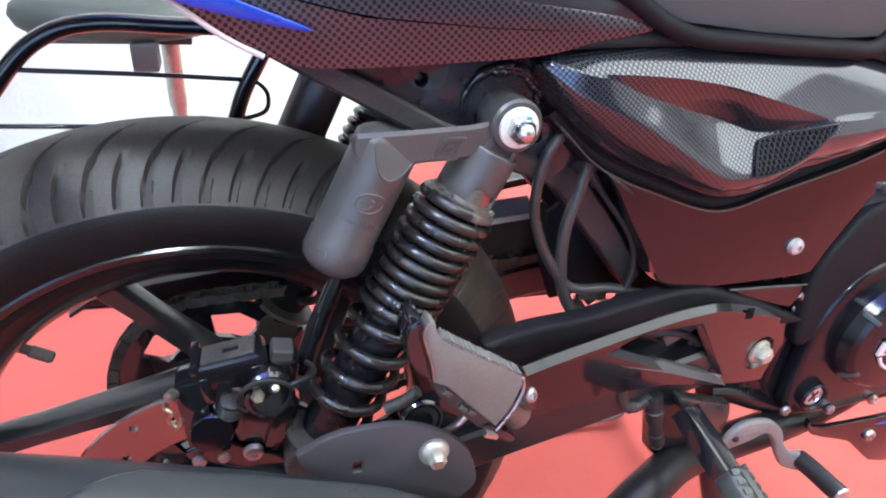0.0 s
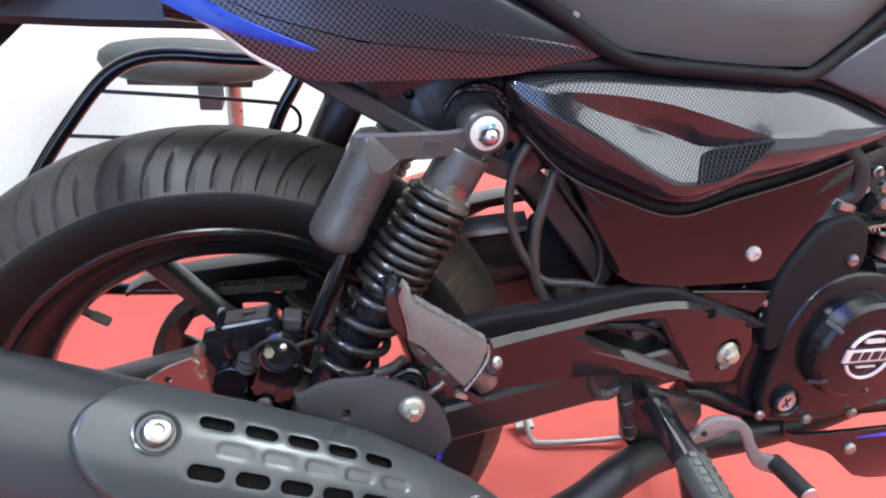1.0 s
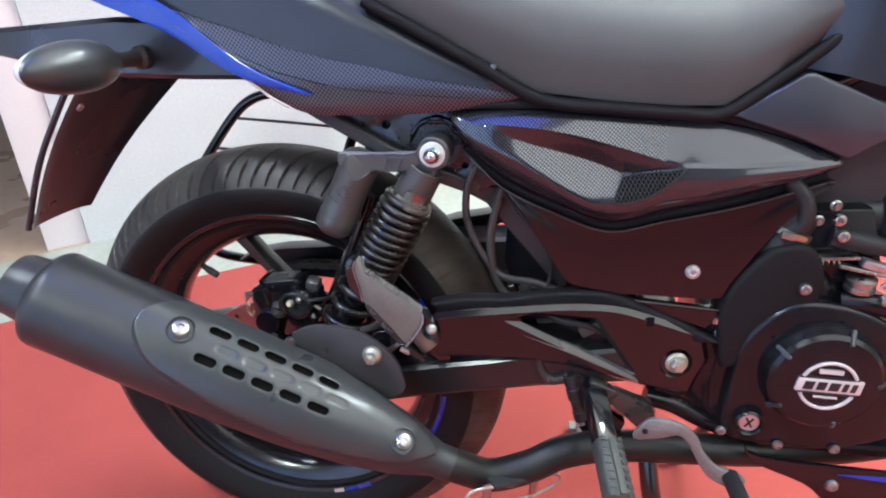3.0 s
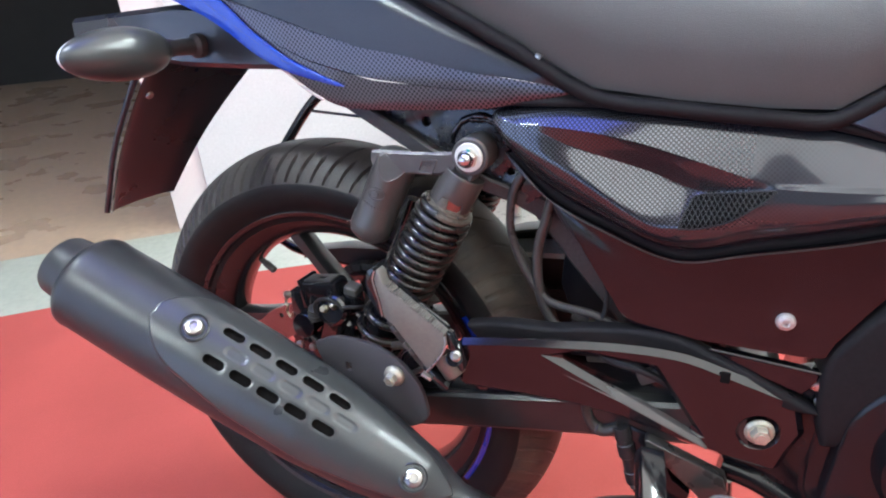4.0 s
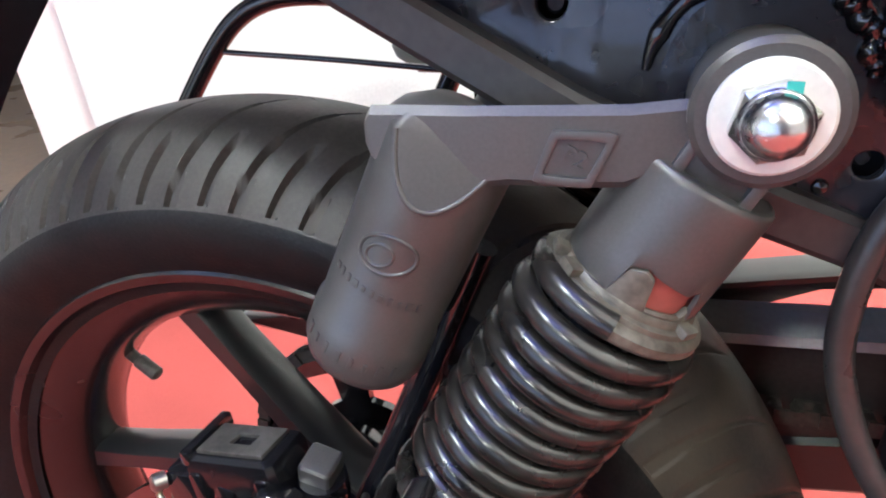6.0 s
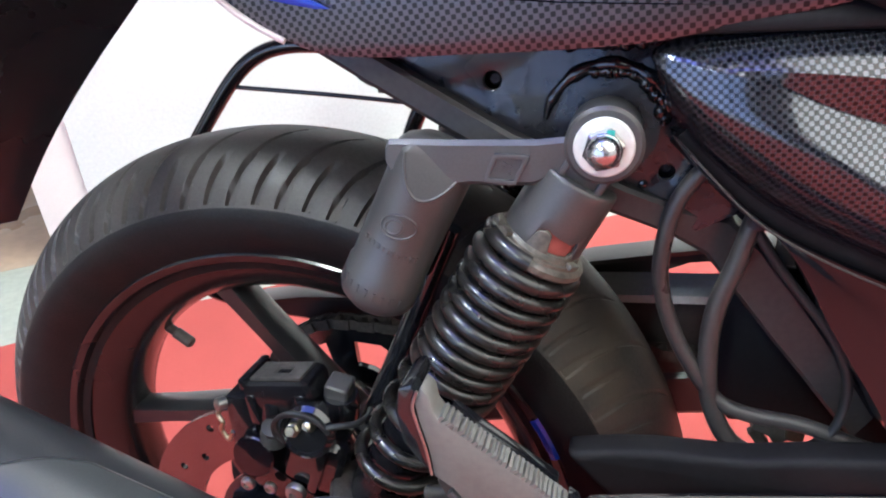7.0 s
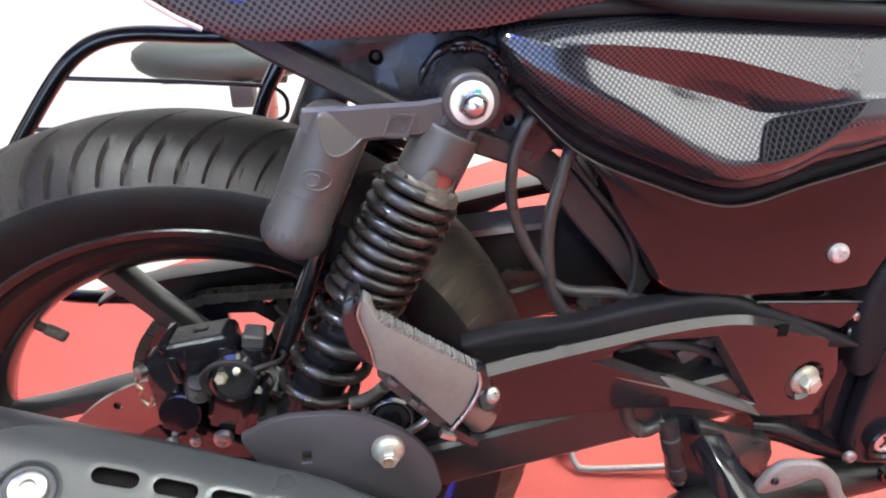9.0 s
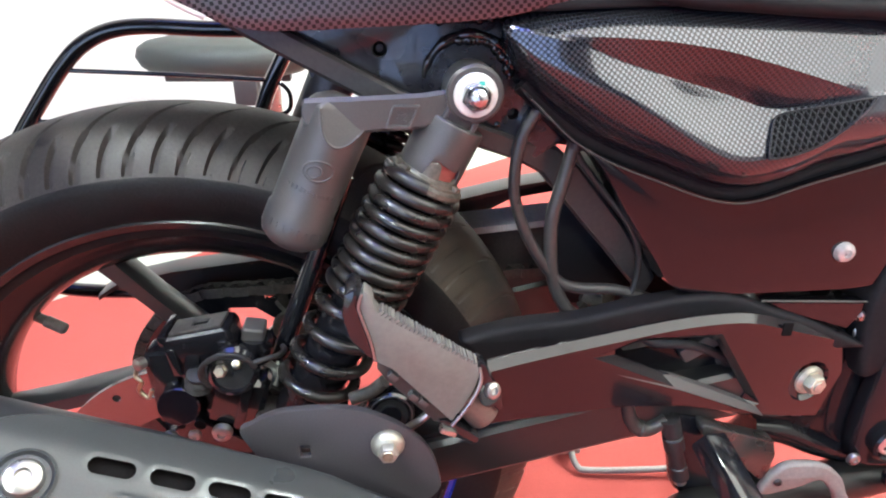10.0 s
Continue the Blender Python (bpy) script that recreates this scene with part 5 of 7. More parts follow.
# ---- rear fender, indicator and rack ----
def rear_fender():
    rows = []
    for x, zb, zt, w in ((-0.36, 0.735, 0.765, 0.050), (-0.28, 0.722, 0.772, 0.058), (-0.17, 0.712, 0.782, 0.061), (-0.08, 0.712, 0.780, 0.061), (0.03, 0.714, 0.745, 0.058)):
        c = 0.006
        rows.append([Vector((x, y, z)) for y, z in ((-w, zb + c), (-w, zt - c), (-w + c, zt), (w - c, zt), (w, zt - c), (w, zb + c), (w - c, zb), (-w + c, zb))])
    bm = bmesh.new()
    rings_to_bm(bm, rows)
    arm = part("rear_fender", bm, M_PLASTIC, BIKE, "dark grey plastic rear fender")
    # mud flap hanging from it, with folded side rims
    rows = []
    for s in np.linspace(0, 1, 14).tolist():
        x = -0.205 - 0.155 * s - 0.02 * math.sin(s * math.pi) * 0.6
        z = 0.712 - 0.212 * s
        row = []
        for k in range(13):
            e = -1 + 2 * k / 12
            far = (0.042 * max(0, e) + 0.030 * min(0, e)) * (1 - s)
            row.append(Vector((x + 0.008 * (abs(e) ** 6) + far - 0.006 * (1 - e * e), e * 0.060, z)))
        rows.append(row)
    bm = bmesh.new()
    rings_to_bm(bm, rows, closed_ring=False, cap=False)
    bmesh.ops.solidify(bm, geom=bm.faces[:], thickness=0.003)
    part("mud_flap", bm, M_PLASTIC, arm, "glossy black mud flap", angle=50)
    part("flap_rim", tube([(-0.238, -0.062, 0.714), (-0.272, -0.063, 0.665), (-0.316, -0.063, 0.595), (-0.357, -0.062, 0.503)], 0.004, 8), M_PLASTIC, arm)
    for p in ((-0.252, 0.034, 0.672), (-0.252, -0.045, 0.672)):
        bolt("flap_bolt", p, arm, 0.0055, out=(0.8, 0, -0.6), head="dome", mat=M_STEEL)
    # indicator on its stalk: a long pod whose lens faces the rear
    base, tip = Vector((-0.139, -0.060, 0.737)), Vector((-0.172, -0.225, 0.735))
    d = tip - base
    m = axis_matrix(base, d)
    part("indicator_stalk", lathe([(0.014, 0), (0.014, 0.008), (0.0095, 0.012), (0.009, 0.035), (0.012, 0.052)], m, 20), M_MATT, arm, "black rubber indicator stalk")
    centre = Vector((-0.157, -0.163, 0.735))
    pod = axis_matrix(centre, d)
    rear = (pod.inverted().to_3x3() @ Vector((-1, 0, 0))).normalized()

    def pod_bm(grow, keep_rear):
        own = bmesh.new()
        bmesh.ops.create_uvsphere(own, u_segments=40, v_segments=28, radius=1)
        for v in own.verts:
            z = v.co.z
            taper = 1 - 0.10 * z
            v.co = Vector((v.co.x * 0.0275 * taper, v.co.y * 0.0275 * taper, z * 0.062)) * grow
        cut_at = rear * 0.0085
        bmesh.ops.bisect_plane(own, geom=own.verts[:] + own.edges[:] + own.faces[:], plane_co=cut_at, plane_no=rear * (-1 if keep_rear else 1), clear_outer=True)
        own.transform(pod)
        return own

    lamp = part("indicator", pod_bm(1.0, False), M_SHIELD, arm, "satin black indicator housing")
    part("indicator_lens", pod_bm(0.985, True), M_LENS, lamp, "pale clear indicator lens")


rear_fender()


def saree_guard():
    """The guard of bent tube on the left-hand side, beyond the wheel."""
    bm = tube([(0.22, 0.145, 0.662), (0.10, 0.148, 0.665), (0.0, 0.148, 0.666), (-0.055, 0.148, 0.668), (-0.090, 0.148, 0.664), (-0.117, 0.148, 0.652), (-0.140, 0.148, 0.632), (-0.168, 0.147, 0.598), (-0.205, 0.146, 0.548), (-0.25, 0.144, 0.475), (-0.25, 0.142, 0.435), (-0.21, 0.142, 0.405), (-0.15, 0.142, 0.39), (0.05, 0.14, 0.385)], 0.0078, 14)
    tube([(0.080, 0.148, 0.665), (0.070, 0.148, 0.642), (0.045, 0.148, 0.592), (0.02, 0.145, 0.50), (0.0, 0.142, 0.388)], 0.0078, 12, bm=bm)
    g = part("side_guard", bm, M_GLOSS, BIKE, "bent black tube guard beside the wheel")
    for pts in ([(-0.140, 0.148, 0.627), (-0.04, 0.148, 0.623), (0.045, 0.148, 0.618), (0.058, 0.148, 0.617), (0.068, 0.148, 0.611), (0.073, 0.148, 0.601), (0.069, 0.148, 0.586), (0.045, 0.148, 0.578)],
                [(-0.182, 0.147, 0.578), (-0.06, 0.148, 0.574), (0.038, 0.148, 0.570)], [(-0.222, 0.145, 0.522), (0.022, 0.146, 0.515)]):
        part("guard_rod", tube(pts, 0.0023, 8), M_GLOSS, g)


saree_guard()


# ---- exhaust ----
MUF = Vector((-0.170, -0.230, 0.490)), Vector((0.235, -0.197, 0.3075))


def exhaust():
    a, b = MUF
    d = (b - a).normalized()
    m = axis_matrix(a, d)
    prof = [(0.022, -0.040), (0.029, -0.057), (0.0330, -0.057), (0.0350, -0.053), (0.0370, -0.036), (0.0400, -0.027), (0.0500, -0.021), (0.0540, -0.016), (0.0552, -0.010), (0.0545, -0.004), (0.0555, 0.10), (0.0550, 0.20), (0.0520, 0.28), (0.0450, 0.35), (0.0340, 0.41), (0.0235, 0.440), (0.0200, 0.452), (0.0195, 0.47)]
    muffler = part("muffler", lathe(prof, m, 64), M_SATIN, BIKE, "satin black upswept muffler")
    part("end_cap_mouth", lathe([(0.0, -0.034), (0.022, -0.034), (0.022, -0.050), (0.024, -0.0578), (0.028, -0.0578)], m, 32, cap=False), M_INK, muffler)
    pipe = tube([b + d * 0.005, Vector((0.268, -0.188, 0.290)), Vector((0.305, -0.175, 0.272)), Vector((0.350, -0.163, 0.282)), Vector((0.393, -0.148, 0.298)), Vector((0.465, -0.118, 0.292)), Vector((0.612, -0.095, 0.286)), Vector((0.76, -0.06, 0.285)), Vector((0.88, -0.04, 0.32))], 0.0195, 20)
    part("exhaust_pipe", pipe, M_PIPE, BIKE, "satin black exhaust pipe")
    side = Vector((0, -1, 0)) - d * Vector((0, -1, 0)).dot(d)
    side.normalize()
    up = d.cross(side)
    if up.z < 0:
        up = -up

    def on(s, t, lift):
        r = float(np.interp(s, [q[1] for q in prof[9:]], [q[0] for q in prof[9:]])) + lift
        return a + d * s + r * (side * math.cos(t) + up * math.sin(t))

    def edge(s):
        """Half-width factor of the shield along it: a blunt nose and a rounded front end."""
        k = (s - 0.088) / 0.356
        if k < 0.11:
            return math.sqrt(max(0, 1 - (1 - k / 0.11) ** 2))
        if k > 0.88:
            return math.sqrt(max(0, 1 - ((k - 0.88) / 0.12) ** 2))
        return 1.0

    # slots: three staggered rows; the middle row is only pressed in
    through_slots = [(0.1735 + 0.0318 * k, t) for t in (1.28, 0.74) for k in range(5)]
    dents = [(0.189 + 0.0318 * k, 1.005) for k in range(5)]

    def slot_off(s, t, c):
        r = 0.060
        x, y = s - c[0], (t - c[1]) * r
        x = abs(x) - 0.0075
        return math.hypot(max(x, 0), y) - 0.0047

    ns, nt = 190, 104
    bm = bmesh.new()
    grid, inside = [], set()
    for i in range(ns + 1):
        s = 0.088 + 0.356 * i / ns
        w = edge(s)
        low = float(np.interp(s, [0.088, 0.137, 0.21, 0.30, 0.388, 0.444], [0.48, 0.20, -0.03, -0.12, 0.05, 0.45]))
        high = float(np.interp(s, [0.088, 0.137, 0.30, 0.444], [1.50, 1.84, 1.95, 1.45]))
        mid = (low + high) / 2
        row = []
        for j in range(nt + 1):
            e = -1 + 2 * j / nt
            t = mid + e * (high - low) / 2 * max(w, 0.02)
            ss = s
            for c in through_slots:
                f = slot_off(ss, t, c)
                if abs(f) < 0.0012:
                    # slide the point on to the rim of the slot
                    x, y = ss - c[0], (t - c[1]) * 0.060
                    q = Vector((max(abs(x) - 0.0075, 0) * (1 if x > 0 else -1), y))
                    if q.length > 1e-6:
                        q = q.normalized() * -f
                        ss, t = ss + q.x, t + q.y / 0.060
            fall = min(1, min((1 - abs(e)) * (high - low) / 2 * max(w, 0.02) * 0.055, (s - 0.088) * 2, (0.446 - s) * 2) / 0.006)
            lift = 0.0005 + 0.0068 * math.sqrt(max(0, fall)) if fall > 0 else 0.0005
            rim = min(slot_off(ss, t, c) for c in through_slots)
            if rim < 0.0024:
                lift -= 0.0004 * (1 - max(0, rim) / 0.0024)
            dent = min(slot_off(ss, t, c) for c in dents)
            if dent < 0.001:
                lift -= 0.0011 * min(1, (0.001 - dent) / 0.002)
            v = bm.verts.new(on(ss, t, lift))
            if rim < 0.00003:
                inside.add(v)
            row.append(v)
        grid.append(row)
    for r0, r1 in zip(grid, grid[1:]):
        for j in range(nt):
            quad = (r0[j], r0[j + 1], r1[j + 1], r1[j])
            if not all(v in inside for v in quad):
                bm.faces.new(quad)
    loose = [v for v in bm.verts if not v.link_faces]
    bmesh.ops.delete(bm, geom=loose, context="VERTS")
    bmesh.ops.remove_doubles(bm, verts=bm.verts[:], dist=0.00005)
    shield = part("heat_shield", bm, M_SHIELD, muffler, "charcoal heat shield with slots and chrome bolts", angle=50)
    # added near-black sheet gives the shade seen through the slots
    slot_shade = bmesh.new()
    rings_to_bm(slot_shade, [[on(0.155 + 0.165 * i / 30, 0.5 + 1.02 * j / 24, 0.0007) for j in range(25)] for i in range(31)], closed_ring=False, cap=False)
    part("slot_shade_sheet", slot_shade, M_VOID, shield, "added black sheet for the shade behind the slots")
    for s, t in ((0.1365, 1.05), (0.401, 0.80)):
        c = on(s, t, 0.0065)
        nrm = (on(s, t, 0.01) - on(s, t, 0.0)).normalized()
        part("bolt_cup", lathe([(0, 0), (0.0150, 0), (0.0153, 0.0022), (0.0138, 0.0030), (0.0122, 0.0008), (0, 0.0008)], axis_matrix(c, nrm), 32, cap=False), M_SHIELD, shield)
        bolt("shield_bolt", c + nrm * 0.0008, shield, 0.0098, nrm, head="dome", mat=M_STEEL)
    # hanger plate and its bolt
    hp = outline2([(0.064, 0.4355), (0.072, 0.444), (0.083, 0.450), (0.100, 0.4535), (0.1370, 0.4520), (0.1667, 0.4380), (0.187, 0.4180), (0.196, 0.395), (0.196, 0.375), (0.17, 0.36), (0.12, 0.37), (0.085, 0.40)], 4)
    part("hanger_plate", prism(hp, -0.170, -0.164, 0.0012, [[(0.1015, 0.414), (0.1085, 0.414), (0.1085, 0.424), (0.1015, 0.424)]]), M_PLATE, BIKE, "matt black exhaust hanger plate")
    hm = axis_matrix((0.161, -0.1700, 0.4225), (0, -1, 0))
    cup = part("hanger_bolt", lathe([(0, 0), (0.0112, 0), (0.0117, 0.0012), (0.0114, 0.0032), (0.0098, 0.0056), (0.0078, 0.0072), (0, 0.0078)], hm, 32, cap=False), M_CUP, BIKE, "pale yellowish zinc bolt with a domed flange")
    part("bolt_head", hexagon(hm @ Matrix.Translation((0, 0, 0.0076)), 0.0070, 0.0062), M_CUP, cup)
    part("bolt_stamp", lathe([(0, 0), (0.0042, 0), (0.0036, 0.0010), (0, 0.0006)], hm @ Matrix.Translation((0, 0, 0.0136)), 16, cap=False), M_BRASS, cup)


exhaust()


# ---- footpegs, pedal, bracket and stand ----
def foot_controls():
    def slant(bm, y0=-0.1445):
        """Turns a plate made at y = 0 into the bracket's plane, which closes in on the frame towards the front."""
        for v in bm.verts:
            v.co.y += y0 + 0.16 * (v.co.x - 0.32)
        return bm

    window = [(0.3232, 0.4662), (0.3458, 0.4725), (0.4114, 0.4666), (0.4555, 0.4029), (0.4456, 0.4022)]
    recess = [(0.5092 + 0.0136 * math.cos(2 * math.pi * k / 24), 0.4127 + 0.0136 * math.sin(2 * math.pi * k / 24)) for k in range(24)]
    ol = outline2([(0.2254, 0.4731), (0.2578, 0.4770), (0.2871, 0.4799), (0.3305, 0.4835), (0.3668, 0.4862), (0.4052, 0.4865), (0.4406, 0.4830), (0.4808, 0.4705), (0.5368, 0.4518)], 3, False) + [(0.5474, 0.4158), (0.5386, 0.3936), (0.5318, 0.3681), (0.4879, 0.3764), (0.4462, 0.3873), (0.3902, 0.4051), (0.3405, 0.4137), (0.2888, 0.4168), (0.2280, 0.4194)]
    br = part("foot_bracket", slant(prism(ol, 0, 0.013, 0.0055, [window, recess], segments=1)), M_PANEL, BIKE, "glossy black cast footrest bracket with a triangular window", angle=30)
    part("bolt_seat", lathe([(0, 0), (0.0185, 0), (0.0185, 0.004), (0, 0.004)], axis_matrix((0.5090, -0.1005, 0.4125), (0.16, -1, 0)), 24, cap=False), M_ENGINE, br)
    back = part("bracket_back", prism([(0.305, 0.435), (0.32, 0.462), (0.47, 0.462), (0.510, 0.41), (0.48, 0.385), (0.44, 0.388)], -0.100, -0.0915, 0.002), M_ENGINE, br)
    for p, r in (((0.378, -0.1005, 0.456), 0.0085), ((0.408, -0.1005, 0.462), 0.0060), ((0.438, -0.1005, 0.430), 0.0065)):
        bolt("plate_bolt", p, back, r, mat=M_DUST)
    part("pivot_lug", box((0.040, 0.010, 0.014), Matrix.Translation((0.415, -0.104, 0.448)) @ Matrix.Rotation(radians(-32), 4, "Y"), 0.003), M_ALLOY, back)
    part("pivot_lug", box((0.026, 0.012, 0.018), Matrix.Translation((0.358, -0.104, 0.458)) @ Matrix.Rotation(radians(-10), 4, "Y"), 0.003), M_DUST, back)
    part("pivot_hose", tube([(0.345, -0.106, 0.470), (0.37, -0.110, 0.455), (0.40, -0.112, 0.452), (0.43, -0.108, 0.438), (0.45, -0.10, 0.415)], 0.0038, 10), M_CABLE, back)
    bar = [(0.3010, 0.4607), (0.3087, 0.4624), (0.3222, 0.4605), (0.3857, 0.4344), (0.4616, 0.3969), (0.4687, 0.3884), (0.3868, 0.4257), (0.3160, 0.4548)]
    rib = prism(bar, -0.002, 0.010, 0.0006, segments=1)
    for v in rib.verts:
        if v.co.y < 0.004:
            v.co.y += 0.7 * (v.co.z - 0.4575 + 0.39 * (v.co.x - 0.3027))
    part("bracket_rib", slant(rib), M_ALLOY, br, "satin grey lower edge of the window")
    wedge = [(0.4565, 0.4852), (0.5480, 0.4808), (0.5475, 0.4687), (0.5376, 0.4552), (0.5094, 0.4637), (0.4803, 0.4731)]
    part("bracket_wedge", prism(wedge, -0.1050, -0.093, 0.0018, segments=1), M_PANEL, br)
    # pale line painted along the top edge as its highlight
    part("wedge_highlight", tube([(x, -0.1052, z) for x, z in wedge[:2]], 0.0007, 6, smooth=False), M_ALLOY, br, "thin pale edge")
    crest = outline2([(0.2156, 0.4637), (0.2400, 0.4701), (0.2646, 0.4748), (0.2944, 0.4770), (0.3144, 0.4792), (0.3391, 0.4851), (0.3640, 0.4898), (0.3892, 0.4935), (0.4150, 0.4943), (0.4367, 0.4909), (0.4599, 0.4822), (0.4955, 0.4696)], 3, False)
    part("frame_arm", prism(crest + [(0.560, 0.440), (0.520, 0.440), (0.440, 0.462), (0.330, 0.452), (0.250, 0.430)], -0.112, -0.092, 0.006, segments=3), M_BOOT, BIKE, "black frame section above the bracket", angle=50)
    # no slot is cut: a black block stands for its shaded hollow
    part("slot_dark_block", box((0.008, 0.002, 0.011), Matrix.Translation((0.4730, -0.1202, 0.4677)), 0.0006), M_VOID, br)
    bolt("pivot_bolt", (0.5100, -0.1120, 0.4130), br, 0.0132, out=(0.16, -1, 0), mat=M_CUP)
    bolt("wedge_bolt", (0.5734, -0.0840, 0.4529), br, 0.0072, mat=M_CUP)
    # folded passenger peg: a cast face with a raised horn, its dark end, skirt and clevis
    face = [(0.1490, 0.5445), (0.1536, 0.5400), (0.1552, 0.5320), (0.1585, 0.5275), (0.2200, 0.4868), (0.2213, 0.4790), (0.2185, 0.4690), (0.2110, 0.4560), (0.2035, 0.4455), (0.1965, 0.4530), (0.1650, 0.4875), (0.1550, 0.4935), (0.1522, 0.5103), (0.1475, 0.5265), (0.1459, 0.5344)]
    bm = prism(face, -0.1785, -0.164, 0.0016, segments=2)
    for v in bm.verts:
        v.co.y -= 0.10 * max(0, 0.47 - v.co.z) - 0.03 * max(0, v.co.z - 0.53)
    peg = part("passenger_peg", bm, M_PEG_TOP, BIKE, "grey metal passenger footpeg folded up")
    part("peg_end", prism([(0.1375, 0.5410), (0.1445, 0.5445), (0.1468, 0.5385), (0.1450, 0.5335), (0.1468, 0.5265), (0.1514, 0.5103), (0.1543, 0.4930), (0.1470, 0.4985), (0.1385, 0.5100), (0.1352, 0.5270)], -0.1765, -0.148, 0.002), M_GLOSS, peg, "glossy black end of the footpeg")
    part("end_rim", tube([(0.1478, -0.1792, 0.5430), (0.1455, -0.1792, 0.5340), (0.1472, -0.1794, 0.5262), (0.1518, -0.1796, 0.5103), (0.1546, -0.1796, 0.4955)], 0.0008, 6), M_STEEL, peg, "bright worn edge")
    part("peg_skirt", prism([(0.1560, 0.4935), (0.1655, 0.4870), (0.1970, 0.4520), (0.2035, 0.4450), (0.1985, 0.4395), (0.1925, 0.4410), (0.1610, 0.4760), (0.1555, 0.4850)], -0.174, -0.150, 0.002), M_HOSE, peg, "brown-black skirt under the footpeg")
    part("peg_core", prism([(0.158, 0.520), (0.216, 0.482), (0.203, 0.452), (0.164, 0.490)], -0.166, -0.146, 0.003), M_GLOSS, peg)
    rnd = random.Random(5)
    for k in range(26):
        q = k / 25
        p = Matrix.Translation((0.1590 + 0.0590 * q, -0.1725, 0.5285 - 0.0402 * q)) @ Matrix.Rotation(rnd.uniform(0.3, 1.2), 4, "Y")
        part("peg_tooth", box((0.0019, 0.0110, 0.0030 + rnd.uniform(0, 0.0012)), p, 0.0003), M_PEG_TOP, peg)
    for x, z in ((0.1655, 0.4815), (0.1850, 0.4600), (0.1785, 0.4650)):
        part("skirt_tab", box((0.007, 0.006, 0.0045), Matrix.Translation((x, -0.1755, z)) @ Matrix.Rotation(radians(44), 4, "Y"), 0.001), M_ALLOY, peg)
    part("collar_rim", tube([(0.2210, -0.1770, 0.4850), (0.2222, -0.1785, 0.4770), (0.2190, -0.1800, 0.4670), (0.2115, -0.1815, 0.4550), (0.2035, -0.1820, 0.4440)], 0.0013, 8), M_STEEL, peg, "bright rim at the root of the footpeg")
    root_m = axis_matrix((0.2130, -0.1640, 0.4570), (0.60, -0.05, -0.76))
    part("hinge_barrel", lathe([(0, 0), (0.0120, 0), (0.0120, 0.0230), (0.0108, 0.0255), (0, 0.0255)], root_m, 28, cap=False), M_BARREL, peg, "satin brown hinge barrel")
    cl = part("clevis_plate", prism([(0.2200, 0.4880), (0.2255, 0.4850), (0.2385, 0.4560), (0.2400, 0.4490), (0.2365, 0.4455), (0.2290, 0.4540), (0.2215, 0.4720)], -0.1730, -0.1610, 0.0018), M_GLOSS, peg, "black steel clevis plate")
    part("clevis_plate", prism([(0.1945, 0.4440), (0.2020, 0.4440), (0.2240, 0.4265), (0.2225, 0.4220), (0.2170, 0.4215), (0.2040, 0.4310)], -0.1760, -0.1500, 0.0018), M_GLOSS, peg)
    bolt("clevis_bolt", (0.2308, -0.1730, 0.4640), cl, 0.0060, out=(0.35, -0.85, 0.40), head="dome", mat=M_STEEL)
    part("bolt_collar", lathe([(0.0066, 0), (0.0082, 0.0006), (0.0082, 0.0018), (0.0066, 0.0022)], axis_matrix((0.2290, -0.1728, 0.4605), (0.35, -0.85, 0.40)), 20), M_GLOSS, cl)
    part("clevis_pin", box((0.012, 0.006, 0.004), Matrix.Translation((0.2015, -0.1775, 0.4360)) @ Matrix.Rotation(radians(25), 4, "Y"), 0.0012), M_ZINC, peg, "bright end of the hinge pin")
    # bush and link plate between the shock absorber and the bracket
    part("link_plate", prism([(0.085, 0.345), (0.095, 0.385), (0.135, 0.402), (0.165, 0.420), (0.205, 0.424), (0.245, 0.405), (0.245, 0.355)], -0.116, -0.106, 0.002), M_GLOSS, BIKE, "glossy black link plate")
    bush = part("rubber_bush", lathe([(0, 0), (0.0175, 0), (0.0180, 0.002), (0.0180, 0.012), (0.0165, 0.014), (0.0130, 0.014), (0.0120, 0.011), (0.0085, 0.011), (0.0080, 0.015), (0, 0.015)], axis_matrix((0.1640, -0.1170, 0.4130), (0, -1, 0.1)), 36, cap=False), M_GLOSS, BIKE, "round glossy black bush")
    part("bush_ring", lathe([(0.0150, 0.0138), (0.0158, 0.0146), (0.0166, 0.0138)], axis_matrix((0.1640, -0.1170, 0.4130), (0, -1, 0.1)), 36), M_SATIN, bush)
    part("bush_rod", tube([(0.172, -0.150, 0.415), (0.185, -0.152, 0.4260), (0.196, -0.150, 0.436)], 0.0030, 8), M_STEEL, bush, "short bright rod")
    part("bush_rod", tube([(0.135, -0.122, 0.425), (0.150, -0.124, 0.432), (0.160, -0.126, 0.442)], 0.0050, 10), M_DUST, bush)
    # rider's peg
    a, b = Vector((0.423, -0.156, 0.370)), Vector((0.442, -0.250, 0.324))
    d = (b - a).normalized()
    up = Vector((0.25, 0, 1))
    up = (up - d * up.dot(d)).normalized()
    side = up.cross(d)
    mm = Matrix(((d.x, side.x, up.x, 0), (d.y, side.y, up.y, 0), (d.z, side.z, up.z, 0), (0, 0, 0, 1)))
    mm.translation = (a + b) / 2
    L = (b - a).length
    rp = part("rider_peg", box((L * 0.64, 0.031, 0.024), mm @ Matrix.Translation((0.0195, 0, 0)), 0.009, segments=4), M_PEG, BIKE, "ribbed rubber rider footpeg")
